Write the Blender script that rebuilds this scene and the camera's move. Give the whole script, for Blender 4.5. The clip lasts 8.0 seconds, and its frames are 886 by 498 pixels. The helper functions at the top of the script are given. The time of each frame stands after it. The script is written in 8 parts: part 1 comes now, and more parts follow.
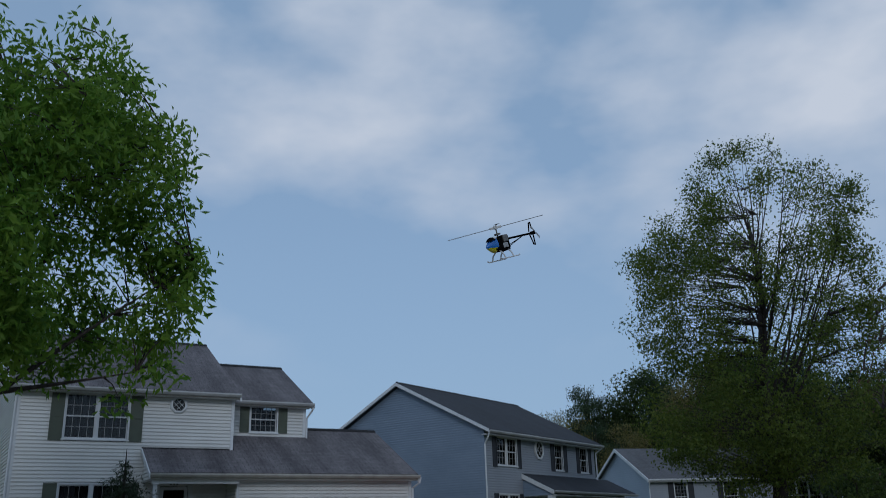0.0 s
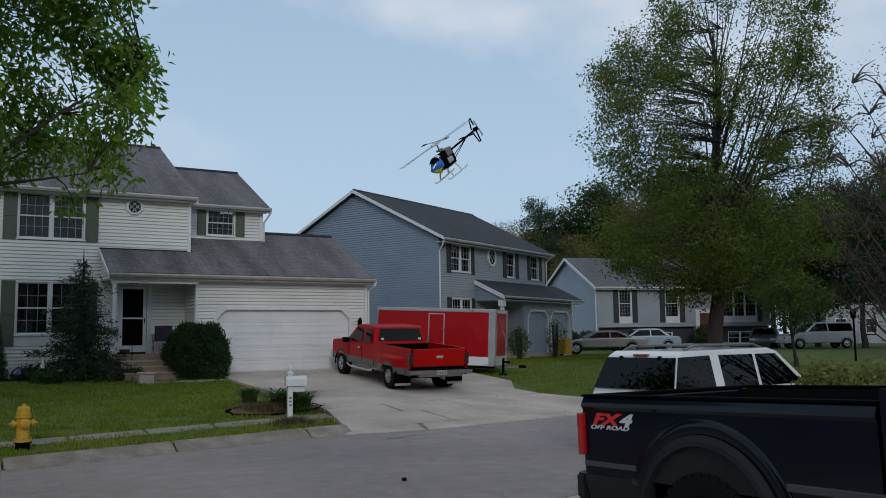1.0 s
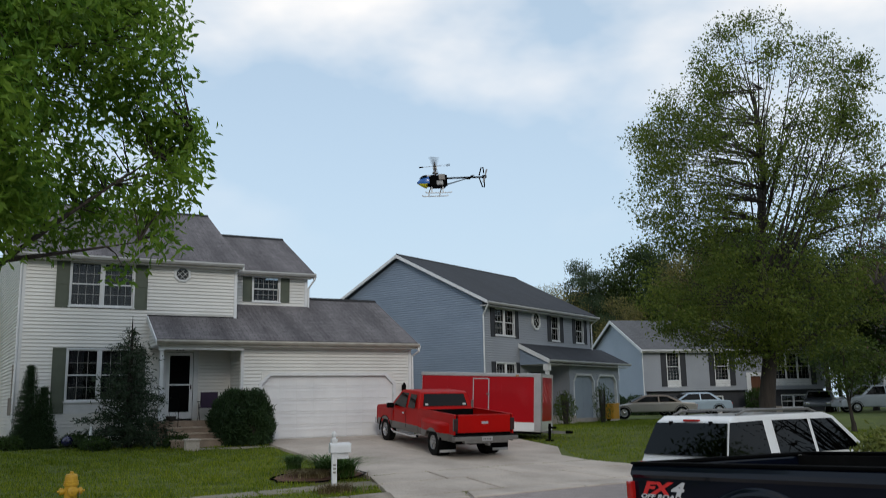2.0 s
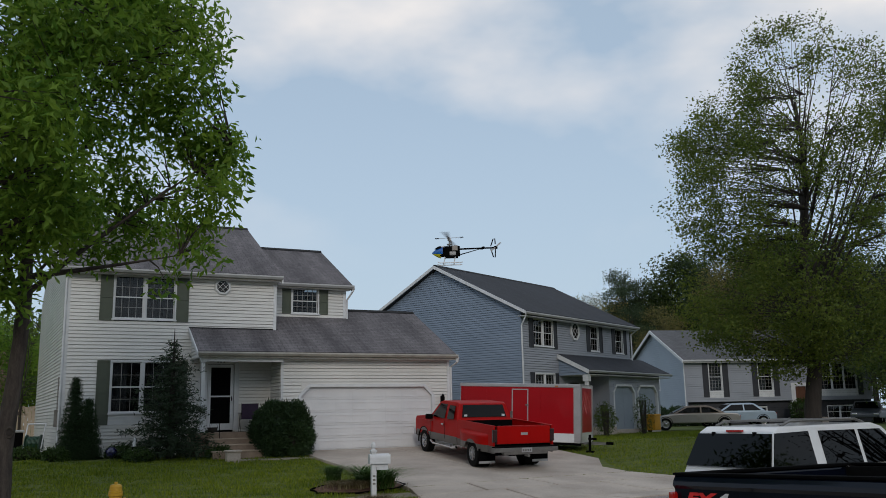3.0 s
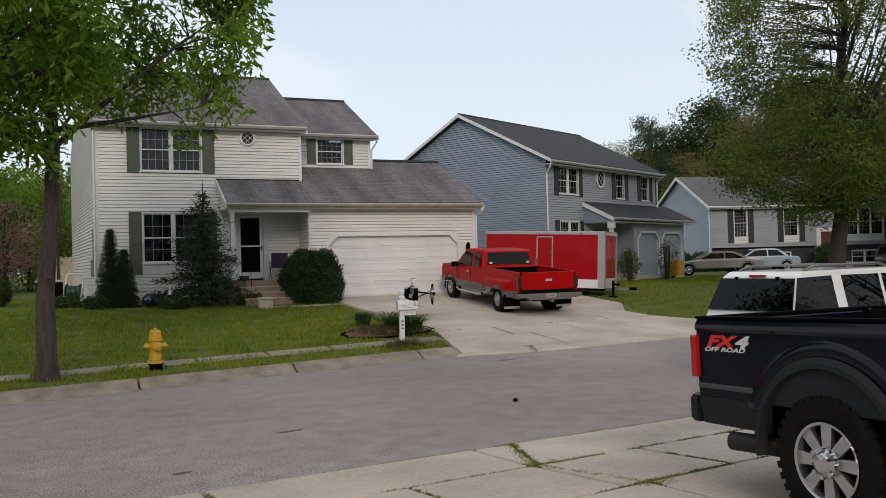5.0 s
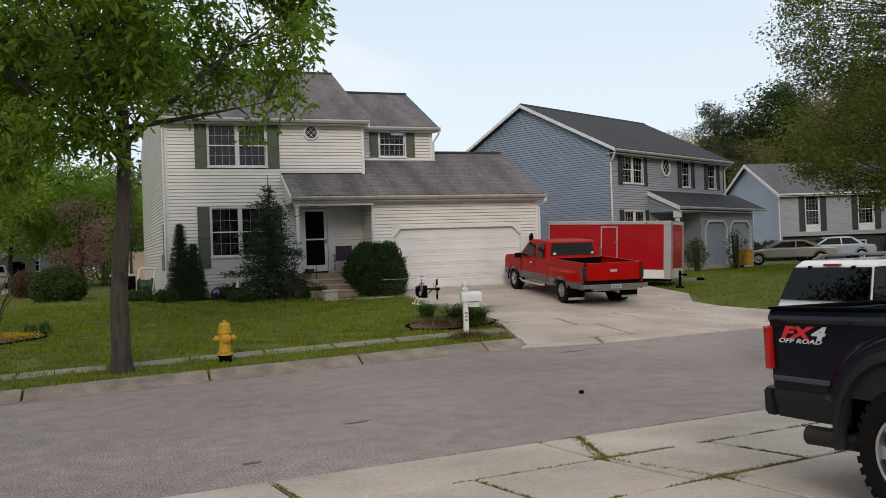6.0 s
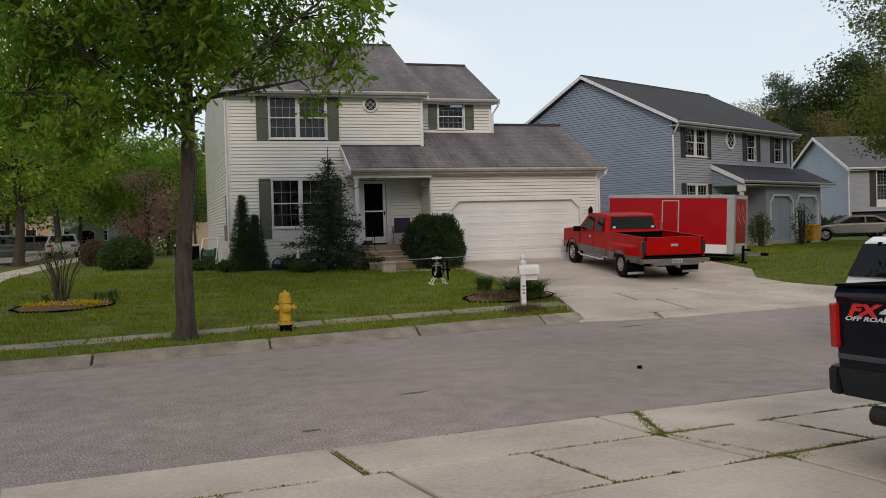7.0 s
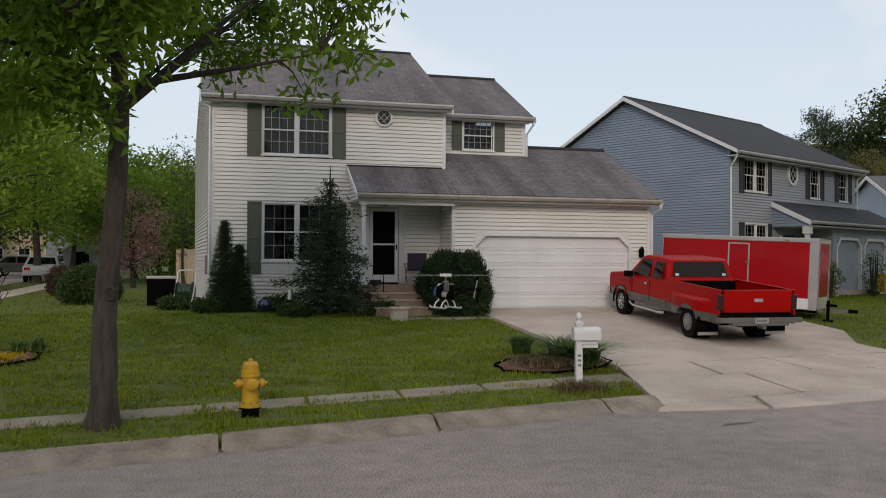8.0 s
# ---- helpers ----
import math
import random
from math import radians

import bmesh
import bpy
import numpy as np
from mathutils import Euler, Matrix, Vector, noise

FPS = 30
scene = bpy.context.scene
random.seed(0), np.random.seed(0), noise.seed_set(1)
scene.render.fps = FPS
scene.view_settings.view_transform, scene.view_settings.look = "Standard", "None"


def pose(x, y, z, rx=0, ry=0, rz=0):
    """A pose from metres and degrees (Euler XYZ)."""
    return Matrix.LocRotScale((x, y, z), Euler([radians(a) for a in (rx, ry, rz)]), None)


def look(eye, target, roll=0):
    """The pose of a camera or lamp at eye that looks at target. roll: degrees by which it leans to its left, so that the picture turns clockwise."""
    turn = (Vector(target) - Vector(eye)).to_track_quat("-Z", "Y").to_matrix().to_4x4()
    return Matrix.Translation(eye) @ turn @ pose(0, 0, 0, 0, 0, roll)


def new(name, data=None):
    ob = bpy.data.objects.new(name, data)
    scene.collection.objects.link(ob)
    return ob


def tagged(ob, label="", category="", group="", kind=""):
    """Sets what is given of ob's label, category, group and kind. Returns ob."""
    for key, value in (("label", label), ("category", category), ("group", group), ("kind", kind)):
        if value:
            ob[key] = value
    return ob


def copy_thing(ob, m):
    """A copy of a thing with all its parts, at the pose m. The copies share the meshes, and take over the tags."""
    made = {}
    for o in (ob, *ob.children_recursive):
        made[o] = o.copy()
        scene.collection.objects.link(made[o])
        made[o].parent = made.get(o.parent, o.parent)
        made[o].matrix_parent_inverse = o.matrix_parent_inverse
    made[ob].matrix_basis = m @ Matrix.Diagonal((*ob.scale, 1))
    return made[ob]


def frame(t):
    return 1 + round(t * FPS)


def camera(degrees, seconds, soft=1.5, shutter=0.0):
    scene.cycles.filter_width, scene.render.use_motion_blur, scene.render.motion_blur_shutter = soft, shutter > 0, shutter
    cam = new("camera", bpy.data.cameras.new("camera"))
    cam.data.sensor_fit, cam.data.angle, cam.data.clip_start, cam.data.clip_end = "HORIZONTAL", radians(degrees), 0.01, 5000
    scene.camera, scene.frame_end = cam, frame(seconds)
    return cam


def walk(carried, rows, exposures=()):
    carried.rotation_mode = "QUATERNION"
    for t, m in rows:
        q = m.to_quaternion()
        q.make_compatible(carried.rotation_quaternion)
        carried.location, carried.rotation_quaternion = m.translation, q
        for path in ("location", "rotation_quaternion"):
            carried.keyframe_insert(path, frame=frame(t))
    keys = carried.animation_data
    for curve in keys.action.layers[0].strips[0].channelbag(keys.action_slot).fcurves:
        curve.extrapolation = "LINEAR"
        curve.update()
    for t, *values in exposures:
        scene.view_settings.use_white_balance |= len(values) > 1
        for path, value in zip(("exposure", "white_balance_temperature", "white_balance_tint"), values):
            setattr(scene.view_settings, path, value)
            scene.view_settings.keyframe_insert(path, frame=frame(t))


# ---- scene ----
cam = camera(53.9, 8.0, 0.8, 0.15)
PATH = [
    (0, pose(0.000, 0.000, 2.000, 108.41, 1.63, -27.79)),
    (0.5, pose(0.000, 0.000, 2.000, 101.55, 0.50, -28.98)),
    (1, pose(0.000, 0.000, 2.000, 95.83, 0.83, -30.80)),
    (1.5, pose(0.000, 0.000, 2.000, 93.43, 1.68, -29.63)),
    (2, pose(0.000, 0.000, 2.01, 100.07, 1.08, -27.90)),
    (2.2, pose(0.000, 0.000, 2.000, 102.21, 1.27, -27.17)),
    (3.3, pose(0.000, 0.000, 2.000, 99.99, 1.24, -24.96)),
    (3.5, pose(0.000, 0.000, 2.000, 99.38, 1.31, -24.71)),
    (4, pose(0.000, 0.000, 2.000, 96.35, 1.75, -24.85)),
    (4.5, pose(0.000, 0.000, 2.000, 92.61, 1.95, -24.64)),
    (4.7, pose(0.000, 0.000, 2.000, 91.67, 1.75, -24.39)),
    (5.8, pose(0.000, 0.050, 2.000, 90.37, 1.94, -20.66)),
    (6, pose(0.000, 0.050, 2.000, 90.57, 2.08, -19.59)),
    (6.5, pose(0.000, 0.050, 2.000, 89.65, 1.34, -17.25)),
    (7, pose(0.000, 0.050, 2.000, 88.89, 1.60, -15.78)),
    (7.5, pose(0.495, 2.349, 2.160, 87.92, 1.06, -14.90)),
    (8.0, pose(1.059, 4.936, 2.298, 90.83, -0.26, -15.00)),
]
walk(cam, PATH, [(0.0, -0.85, 5600, 8), (0.5, -0.75, 5800, 8), (1.0, -0.35, 6400, 9), (1.5, -0.05, 6800, 9), (2.0, 0.0, 6800, 9), (2.2, -0.1, 6800, 9), (3.3, -0.33, 6800, 11),
                 (3.5, -0.35, 6800, 11), (4.0, -0.22, 7150, 14), (4.5, 0.08, 7600, 15.5), (6.0, 0.29, 7800, 15.5), (7.0, 0.2, 8000, 15.5), (8.0, 0.1, 7750, 15.5)])

# ---------------------------------------------------------------- light
SUN_ELEV, SUN_ROT = 24.0, 200.0
world = bpy.data.worlds.new("sky")
scene.world = world
world.use_nodes = True
wn, wl = world.node_tree.nodes, world.node_tree.links
wn.clear()
w_out = wn.new("ShaderNodeOutputWorld")
w_sky = wn.new("ShaderNodeTexSky")
w_sky.sky_type, w_sky.sun_disc = "NISHITA", False
w_sky.sun_elevation, w_sky.sun_rotation = radians(SUN_ELEV), radians(SUN_ROT)
w_sky.air_density, w_sky.dust_density, w_sky.ozone_density = 1.0, 0.6, 1.0
w_bg = wn.new("ShaderNodeBackground")
w_bg.inputs["Strength"].default_value = 0.15
w_co = wn.new("ShaderNodeTexCoord")
w_map = wn.new("ShaderNodeMapping")
w_map.inputs["Scale"].default_value = (1.0, 1.0, 1.9)
w_map.inputs["Location"].default_value = (0.35, 0.1, 0.25)
w_noise = wn.new("ShaderNodeTexNoise")
w_noise.inputs["Scale"].default_value, w_noise.inputs["Detail"].default_value = 3.1, 5.0
w_noise.inputs["Roughness"].default_value = 0.5
w_ramp = wn.new("ShaderNodeValToRGB")
w_ramp.color_ramp.elements[0].position, w_ramp.color_ramp.elements[1].position = 0.46, 0.72
w_mix = wn.new("ShaderNodeMixRGB")
w_mix.inputs["Color2"].default_value = (7.1, 7.05, 7.2, 1)
w_sep = wn.new("ShaderNodeSeparateXYZ")
w_low = wn.new("ShaderNodeMapRange")
w_low.inputs["From Min"].default_value, w_low.inputs["From Max"].default_value = -0.02, 0.34
w_low.inputs["To Min"].default_value, w_low.inputs["To Max"].default_value = 0.97, 0.70
w_haze = wn.new("ShaderNodeMixRGB")
w_haze.inputs["Color2"].default_value = (3.65, 4.75, 6.0, 1)
wl.new(w_co.outputs["Generated"], w_map.inputs["Vector"])
wl.new(w_map.outputs["Vector"], w_noise.inputs["Vector"])
wl.new(w_noise.outputs["Fac"], w_ramp.inputs["Fac"])
wl.new(w_co.outputs["Generated"], w_sep.inputs["Vector"])
wl.new(w_sep.outputs["Z"], w_low.inputs["Value"])
wl.new(w_sky.outputs["Color"], w_haze.inputs["Color1"])
wl.new(w_low.outputs["Result"], w_haze.inputs["Fac"])
wl.new(w_haze.outputs["Color"], w_mix.inputs["Color1"])
w_high = wn.new("ShaderNodeMapRange")
w_high.inputs["From Min"].default_value, w_high.inputs["From Max"].default_value = 0.16, 0.40
w_mul = wn.new("ShaderNodeMath")
w_mul.operation = "MULTIPLY"
wl.new(w_sep.outputs["Z"], w_high.inputs["Value"])
wl.new(w_high.outputs["Result"], w_mul.inputs[0])
wl.new(w_ramp.outputs["Color"], w_mul.inputs[1])
wl.new(w_mul.outputs["Value"], w_mix.inputs["Fac"])
wl.new(w_mix.outputs["Color"], w_bg.inputs["Color"])
wl.new(w_bg.outputs["Background"], w_out.inputs["Surface"])

sun = new("sun", bpy.data.lights.new("sun", "SUN"))
sun.data.energy, sun.data.angle, sun.data.color = 0.9, radians(14), (1.0, 0.95, 0.88)
az = radians(SUN_ROT)
sun.matrix_world = look((0, 0, 60), (-math.sin(az) * 60, -math.cos(az) * 60, 60 - 60 * math.tan(radians(SUN_ELEV))))


# ---------------------------------------------------------------- materials
def material(name, c1, c2=None, scale=6.0, rough=0.7, bump=0.0, fine=60.0, metal=0.0, coat=0.0, spread=0.0, stretch=(1, 1, 1), spec=0.5):
    """A surface mottled between two colours at a coarse and a fine scale, with fine relief; spread varies it piece by piece."""
    m = bpy.data.materials.new(name)
    m.use_nodes = True
    n, l = m.node_tree.nodes, m.node_tree.links
    b = n["Principled BSDF"]
    b.inputs["Roughness"].default_value, b.inputs["Metallic"].default_value = rough, metal
    b.inputs["Coat Weight"].default_value = coat
    b.inputs["Coat Roughness"].default_value = 0.06
    b.inputs["Specular IOR Level"].default_value = spec
    c2 = c2 or tuple(v * 0.85 for v in c1)
    co = n.new("ShaderNodeTexCoord")
    mp = n.new("ShaderNodeMapping")
    mp.inputs["Scale"].default_value = stretch
    l.new(co.outputs["Object"], mp.inputs["Vector"])
    big, small = n.new("ShaderNodeTexNoise"), n.new("ShaderNodeTexNoise")
    big.inputs["Scale"].default_value, big.inputs["Detail"].default_value = scale, 4
    small.inputs["Scale"].default_value, small.inputs["Detail"].default_value = fine, 3
    l.new(mp.outputs["Vector"], big.inputs["Vector"])
    l.new(mp.outputs["Vector"], small.inputs["Vector"])
    add = n.new("ShaderNodeMath")
    add.operation = "MULTIPLY_ADD"
    l.new(small.outputs["Fac"], add.inputs[0])
    add.inputs[1].default_value = 0.5
    l.new(big.outputs["Fac"], add.inputs[2])
    rng = n.new("ShaderNodeMapRange")
    rng.inputs["From Min"].default_value, rng.inputs["From Max"].default_value = 0.52, 0.98
    l.new(add.outputs[0], rng.inputs["Value"])
    mix = n.new("ShaderNodeMixRGB")
    mix.inputs["Color1"].default_value, mix.inputs["Color2"].default_value = (*c1, 1), (*c2, 1)
    l.new(rng.outputs["Result"], mix.inputs["Fac"])
    last = mix.outputs["Color"]
    if spread:
        rnd, hsv, mr = n.new("ShaderNodeNewGeometry"), n.new("ShaderNodeHueSaturation"), n.new("ShaderNodeMapRange")
        mr.inputs["To Min"].default_value, mr.inputs["To Max"].default_value = 1 - spread, 1 + spread
        l.new(rnd.outputs["Random Per Island"], mr.inputs["Value"])
        l.new(mr.outputs["Result"], hsv.inputs["Value"])
        l.new(last, hsv.inputs["Color"])
        last = hsv.outputs["Color"]
    l.new(last, b.inputs["Base Color"])
    if bump:
        bp = n.new("ShaderNodeBump")
        bp.inputs["Strength"].default_value, bp.inputs["Distance"].default_value = bump, 0.02
        l.new(add.outputs[0], bp.inputs["Height"])
        l.new(bp.outputs["Normal"], b.inputs["Normal"])
    return m


def leaf_material(name, c1, c2, through_light=0.45, scale=0.7, stretch=(1, 1, 1)):
    """Thin leaves: coloured clump by clump, with light passing through."""
    m = bpy.data.materials.new(name)
    m.use_nodes = True
    n, l = m.node_tree.nodes, m.node_tree.links
    b = n["Principled BSDF"]
    b.inputs["Roughness"].default_value = 0.55
    b.inputs["Specular IOR Level"].default_value = 0.3
    geo, co, ns = n.new("ShaderNodeNewGeometry"), n.new("ShaderNodeTexCoord"), n.new("ShaderNodeTexNoise")
    ns.inputs["Scale"].default_value, ns.inputs["Detail"].default_value = scale, 3
    mp = n.new("ShaderNodeMapping")
    mp.inputs["Scale"].default_value = stretch
    l.new(co.outputs["Object"], mp.inputs["Vector"])
    l.new(mp.outputs["Vector"], ns.inputs["Vector"])
    add = n.new("ShaderNodeMath")
    add.operation = "MULTIPLY_ADD"
    l.new(geo.outputs["Random Per Island"], add.inputs[0])
    add.inputs[1].default_value = 0.6
    l.new(ns.outputs["Fac"], add.inputs[2])
    rng = n.new("ShaderNodeMapRange")
    rng.inputs["From Min"].default_value, rng.inputs["From Max"].default_value = 0.45, 1.15
    l.new(add.outputs[0], rng.inputs["Value"])
    mix = n.new("ShaderNodeMixRGB")
    mix.inputs["Color1"].default_value, mix.inputs["Color2"].default_value = (*c1, 1), (*c2, 1)
    l.new(rng.outputs["Result"], mix.inputs["Fac"])
    l.new(mix.outputs["Color"], b.inputs["Base Color"])
    tr, ms = n.new("ShaderNodeBsdfTranslucent"), n.new("ShaderNodeMixShader")
    l.new(mix.outputs["Color"], tr.inputs["Color"])
    ms.inputs["Fac"].default_value = through_light
    l.new(b.outputs["BSDF"], ms.inputs[1])
    l.new(tr.outputs["BSDF"], ms.inputs[2])
    l.new(ms.outputs["Shader"], n["Material Output"].inputs["Surface"])
    return m


def shingle_material(name, c1, c2):
    """Asphalt shingles: courses and tabs, streaks of weathering running down the slope."""
    m = material(name, c1, c2, 0.8, 0.92, 0.25, 9.0, stretch=(1.7, 0.28, 0.28))
    n, l = m.node_tree.nodes, m.node_tree.links
    b = n["Principled BSDF"]
    co, br = n.new("ShaderNodeTexCoord"), n.new("ShaderNodeTexBrick")
    l.new(co.outputs["UV"], br.inputs["Vector"])
    br.inputs["Scale"].default_value = 1.0
    br.inputs["Brick Width"].default_value, br.inputs["Row Height"].default_value = 0.33, 0.145
    br.inputs["Mortar Size"].default_value = 0.012
    br.inputs["Color1"].default_value, br.inputs["Color2"].default_value = (1.1, 1.1, 1.1, 1), (0.86, 0.86, 0.86, 1)
    br.inputs["Mortar"].default_value = (0.55, 0.55, 0.55, 1)
    mul = n.new("ShaderNodeMixRGB")
    mul.blend_type = "MULTIPLY"
    mul.inputs["Fac"].default_value = 1.0
    old = b.inputs["Base Color"].links[0].from_socket
    l.new(old, mul.inputs["Color1"])
    l.new(br.outputs["Color"], mul.inputs["Color2"])
    l.new(mul.outputs["Color"], b.inputs["Base Color"])
    return m


def glass_material(name, tint=(0.02, 0.025, 0.03), rough=0.03, ior=1.5):
    """A dark window: see-through glass with its sheen."""
    m = bpy.data.materials.new(name)
    m.use_nodes = True
    n, l = m.node_tree.nodes, m.node_tree.links
    gl, tr, mix, fr = n.new("ShaderNodeBsdfGlossy"), n.new("ShaderNodeBsdfTransparent"), n.new("ShaderNodeMixShader"), n.new("ShaderNodeFresnel")
    gl.inputs["Roughness"].default_value = rough
    tr.inputs["Color"].default_value = (*tint, 1)
    fr.inputs["IOR"].default_value = ior
    l.new(fr.outputs["Fac"], mix.inputs["Fac"])
    l.new(tr.outputs["BSDF"], mix.inputs[1])
    l.new(gl.outputs["BSDF"], mix.inputs[2])
    l.new(mix.outputs["Shader"], n["Material Output"].inputs["Surface"])
    return m


SIDING_CREAM = material("cream_vinyl", (0.70, 0.692, 0.668), (0.61, 0.60, 0.578), 0.7, 0.5, 0.05, 18, stretch=(1, 1, 2))
SIDING_BLUE = material("blue_vinyl", (0.215, 0.27, 0.35), (0.175, 0.225, 0.295), 0.6, 0.5, 0.05, 18, stretch=(1, 1, 2))
SIDING_GREY = material("grey_vinyl", (0.305, 0.325, 0.365), (0.255, 0.275, 0.31), 0.6, 0.5, 0.05, 18)
SIDING_TAN = material("tan_vinyl", (0.45, 0.36, 0.27), (0.38, 0.30, 0.22), 0.6, 0.6, 0.05, 18)
WHITE = material("white_trim", (0.69, 0.70, 0.72), (0.58, 0.59, 0.60), 3, 0.45, 0.03, 40)
DOOR_WHITE = material("white_garage_door", (0.72, 0.72, 0.73), (0.62, 0.62, 0.64), 1.2, 0.45, 0.03, 30)
GUTTER_GREY = material("grey_gutter", (0.42, 0.42, 0.42), (0.33, 0.33, 0.33), 3, 0.5, 0.03, 40)
GUTTER_BROWN = material("weathered_gutter", (0.40, 0.38, 0.34), (0.28, 0.26, 0.23), 3, 0.55, 0.05, 30)
SHUTTER_GREEN = material("green_shutter", (0.085, 0.10, 0.072), (0.07, 0.082, 0.06), 3, 0.6, 0.05, 40)
SHUTTER_DARK = material("dark_shutter", (0.02, 0.022, 0.028), (0.03, 0.032, 0.04), 3, 0.6, 0.05, 40)
SHINGLE_GREY = shingle_material("grey_shingle", (0.185, 0.168, 0.176), (0.070, 0.063, 0.068))
SHINGLE_DARK = shingle_material("dark_shingle", (0.037, 0.041, 0.051), (0.026, 0.028, 0.036))
SHINGLE_MID = shingle_material("mid_shingle", (0.13, 0.13, 0.14), (0.09, 0.09, 0.095))
RIDGE = material("ridge_cap", (0.016, 0.015, 0.016), (0.011, 0.011, 0.012), 4, 0.9, 0.1, 40)
GLASS = glass_material("window_glass", (0.50, 0.53, 0.55), 0.02, 1.38)
CAR_GLASS = glass_material("car_glass", (0.014, 0.015, 0.017), 0.02, 1.37)
CURTAIN = material("curtain", (0.20, 0.20, 0.215), (0.13, 0.13, 0.14), 3, 0.9, 0.1, 20, stretch=(8, 8, 0.4))
# near-black rooms: the dimness indoors is put into this colour
ROOM = material("dim_room_wall", (0.06, 0.055, 0.05), (0.04, 0.04, 0.04), 2, 0.9)


def asphalt_material():
    """Worn asphalt: pale and dark aggregate, blotches, dull patches along the wheel tracks."""
    m = material("asphalt", (0.298, 0.252, 0.236), (0.205, 0.173, 0.162), 0.22, 0.92, 0.7, 55)
    n, l = m.node_tree.nodes, m.node_tree.links
    b = n["Principled BSDF"]
    old = b.inputs["Base Color"].links[0].from_socket
    co = n.new("ShaderNodeTexCoord")
    for scale, detail, lo, hi, dark, light in ((48, 2, 0.36, 0.64, 0.56, 1.52), (3.2, 5, 0.3, 0.7, 0.84, 1.14)):
        ns, mr, mul = n.new("ShaderNodeTexNoise"), n.new("ShaderNodeMapRange"), n.new("ShaderNodeMixRGB")
        ns.inputs["Scale"].default_value, ns.inputs["Detail"].default_value = scale, detail
        mr.inputs["From Min"].default_value, mr.inputs["From Max"].default_value = lo, hi
        mr.inputs["To Min"].default_value, mr.inputs["To Max"].default_value = dark, light
        mul.blend_type = "MULTIPLY"
        mul.inputs["Fac"].default_value = 1.0
        l.new(co.outputs["Object"], ns.inputs["Vector"])
        l.new(ns.outputs["Fac"], mr.inputs["Value"])
        l.new(old, mul.inputs["Color1"])
        l.new(mr.outputs["Result"], mul.inputs["Color2"])
        old = mul.outputs["Color"]
    l.new(old, b.inputs["Base Color"])
    return m


ASPHALT = asphalt_material()
CONCRETE = material("concrete", (0.55, 0.475, 0.412), (0.335, 0.282, 0.240), 0.7, 0.9, 0.35, 24)
CURB = material("kerb_concrete", (0.31, 0.265, 0.220), (0.15, 0.123, 0.098), 2.2, 0.9, 0.4, 25)
PATH_DIRTY = material("dirty_concrete", (0.30, 0.265, 0.21), (0.15, 0.135, 0.095), 0.9, 0.9, 0.35, 20)
MUNTIN = material("grey_muntin", (0.34, 0.34, 0.34), (0.28, 0.28, 0.28), 6, 0.5)
STEP_BRICK = material("brown_steps", (0.33, 0.24, 0.175), (0.22, 0.16, 0.12), 3, 0.9, 0.3, 40)
# paler copy of the step brown: light on the treads put into colour
STEP_TREAD = material("lit_tread", (0.44, 0.345, 0.265), (0.33, 0.25, 0.19), 3, 0.9, 0.2, 40)
GRASS_SOIL = material("lawn_turf", (0.105, 0.130, 0.012), (0.040, 0.062, 0.006), 1.2, 0.95, 0.8, 9, stretch=(0.8, 2.6, 1))
GRASS = leaf_material("grass_blade", (0.062, 0.118, 0.006), (0.245, 0.285, 0.022), 0.35, 1.5, (0.8, 3.4, 1))
MULCH = material("mulch", (0.17, 0.085, 0.055), (0.07, 0.04, 0.028), 5, 0.95, 0.8, 40)
BARK = material("bark", (0.074, 0.060, 0.050), (0.026, 0.020, 0.017), 5.0, 0.95, 1.0, 34, stretch=(3, 3, 0.6))
BARK_DARK = material("dark_bark", (0.04, 0.032, 0.027), (0.022, 0.018, 0.015), 3.5, 0.95, 0.8, 30, stretch=(3, 3, 0.6))
LEAF_OAK = leaf_material("oak_leaf", (0.086, 0.192, 0.022), (0.225, 0.350, 0.043), 0.56)
LEAF_YELLOW = leaf_material("spring_leaf", (0.166, 0.296, 0.034), (0.356, 0.461, 0.072), 0.6)
LEAF_MAPLE = leaf_material("maple_spring_leaf", (0.14, 0.26, 0.030), (0.31, 0.42, 0.060), 0.55)
# woods leaf with the shade of the woods put into its green
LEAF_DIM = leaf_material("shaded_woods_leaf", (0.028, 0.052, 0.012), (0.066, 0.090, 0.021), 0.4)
LEAF_MID = leaf_material("maple_leaf", (0.043, 0.082, 0.016), (0.102, 0.138, 0.028), 0.45)
LEAF_SHADE = leaf_material("shade_tree_leaf", (0.066, 0.112, 0.018), (0.168, 0.205, 0.036), 0.52)
LEAF_OLIVE = leaf_material("olive_bud_leaf", (0.135, 0.130, 0.040), (0.250, 0.217, 0.078), 0.45)
LEAF_PINE = leaf_material("pine_needles", (0.026, 0.052, 0.022), (0.062, 0.092, 0.040), 0.25)
LEAF_SPRUCE = leaf_material("spruce_needles", (0.020, 0.040, 0.020), (0.045, 0.070, 0.036), 0.2)
LEAF_YEW = leaf_material("yew_needles", (0.014, 0.036, 0.012), (0.042, 0.080, 0.026), 0.2)
LEAF_BOX = leaf_material("boxwood_leaf", (0.024, 0.056, 0.011), (0.058, 0.100, 0.020), 0.3)
LEAF_HEDGE = leaf_material("hedge_leaf", (0.121, 0.154, 0.033), (0.209, 0.226, 0.061), 0.4)
LEAF_PINK = leaf_material("pink_blossom", (0.25, 0.13, 0.12), (0.40, 0.25, 0.21), 0.4)
LEAF_BUD = leaf_material("reddish_bud", (0.07, 0.040, 0.030), (0.12, 0.075, 0.045), 0.3)
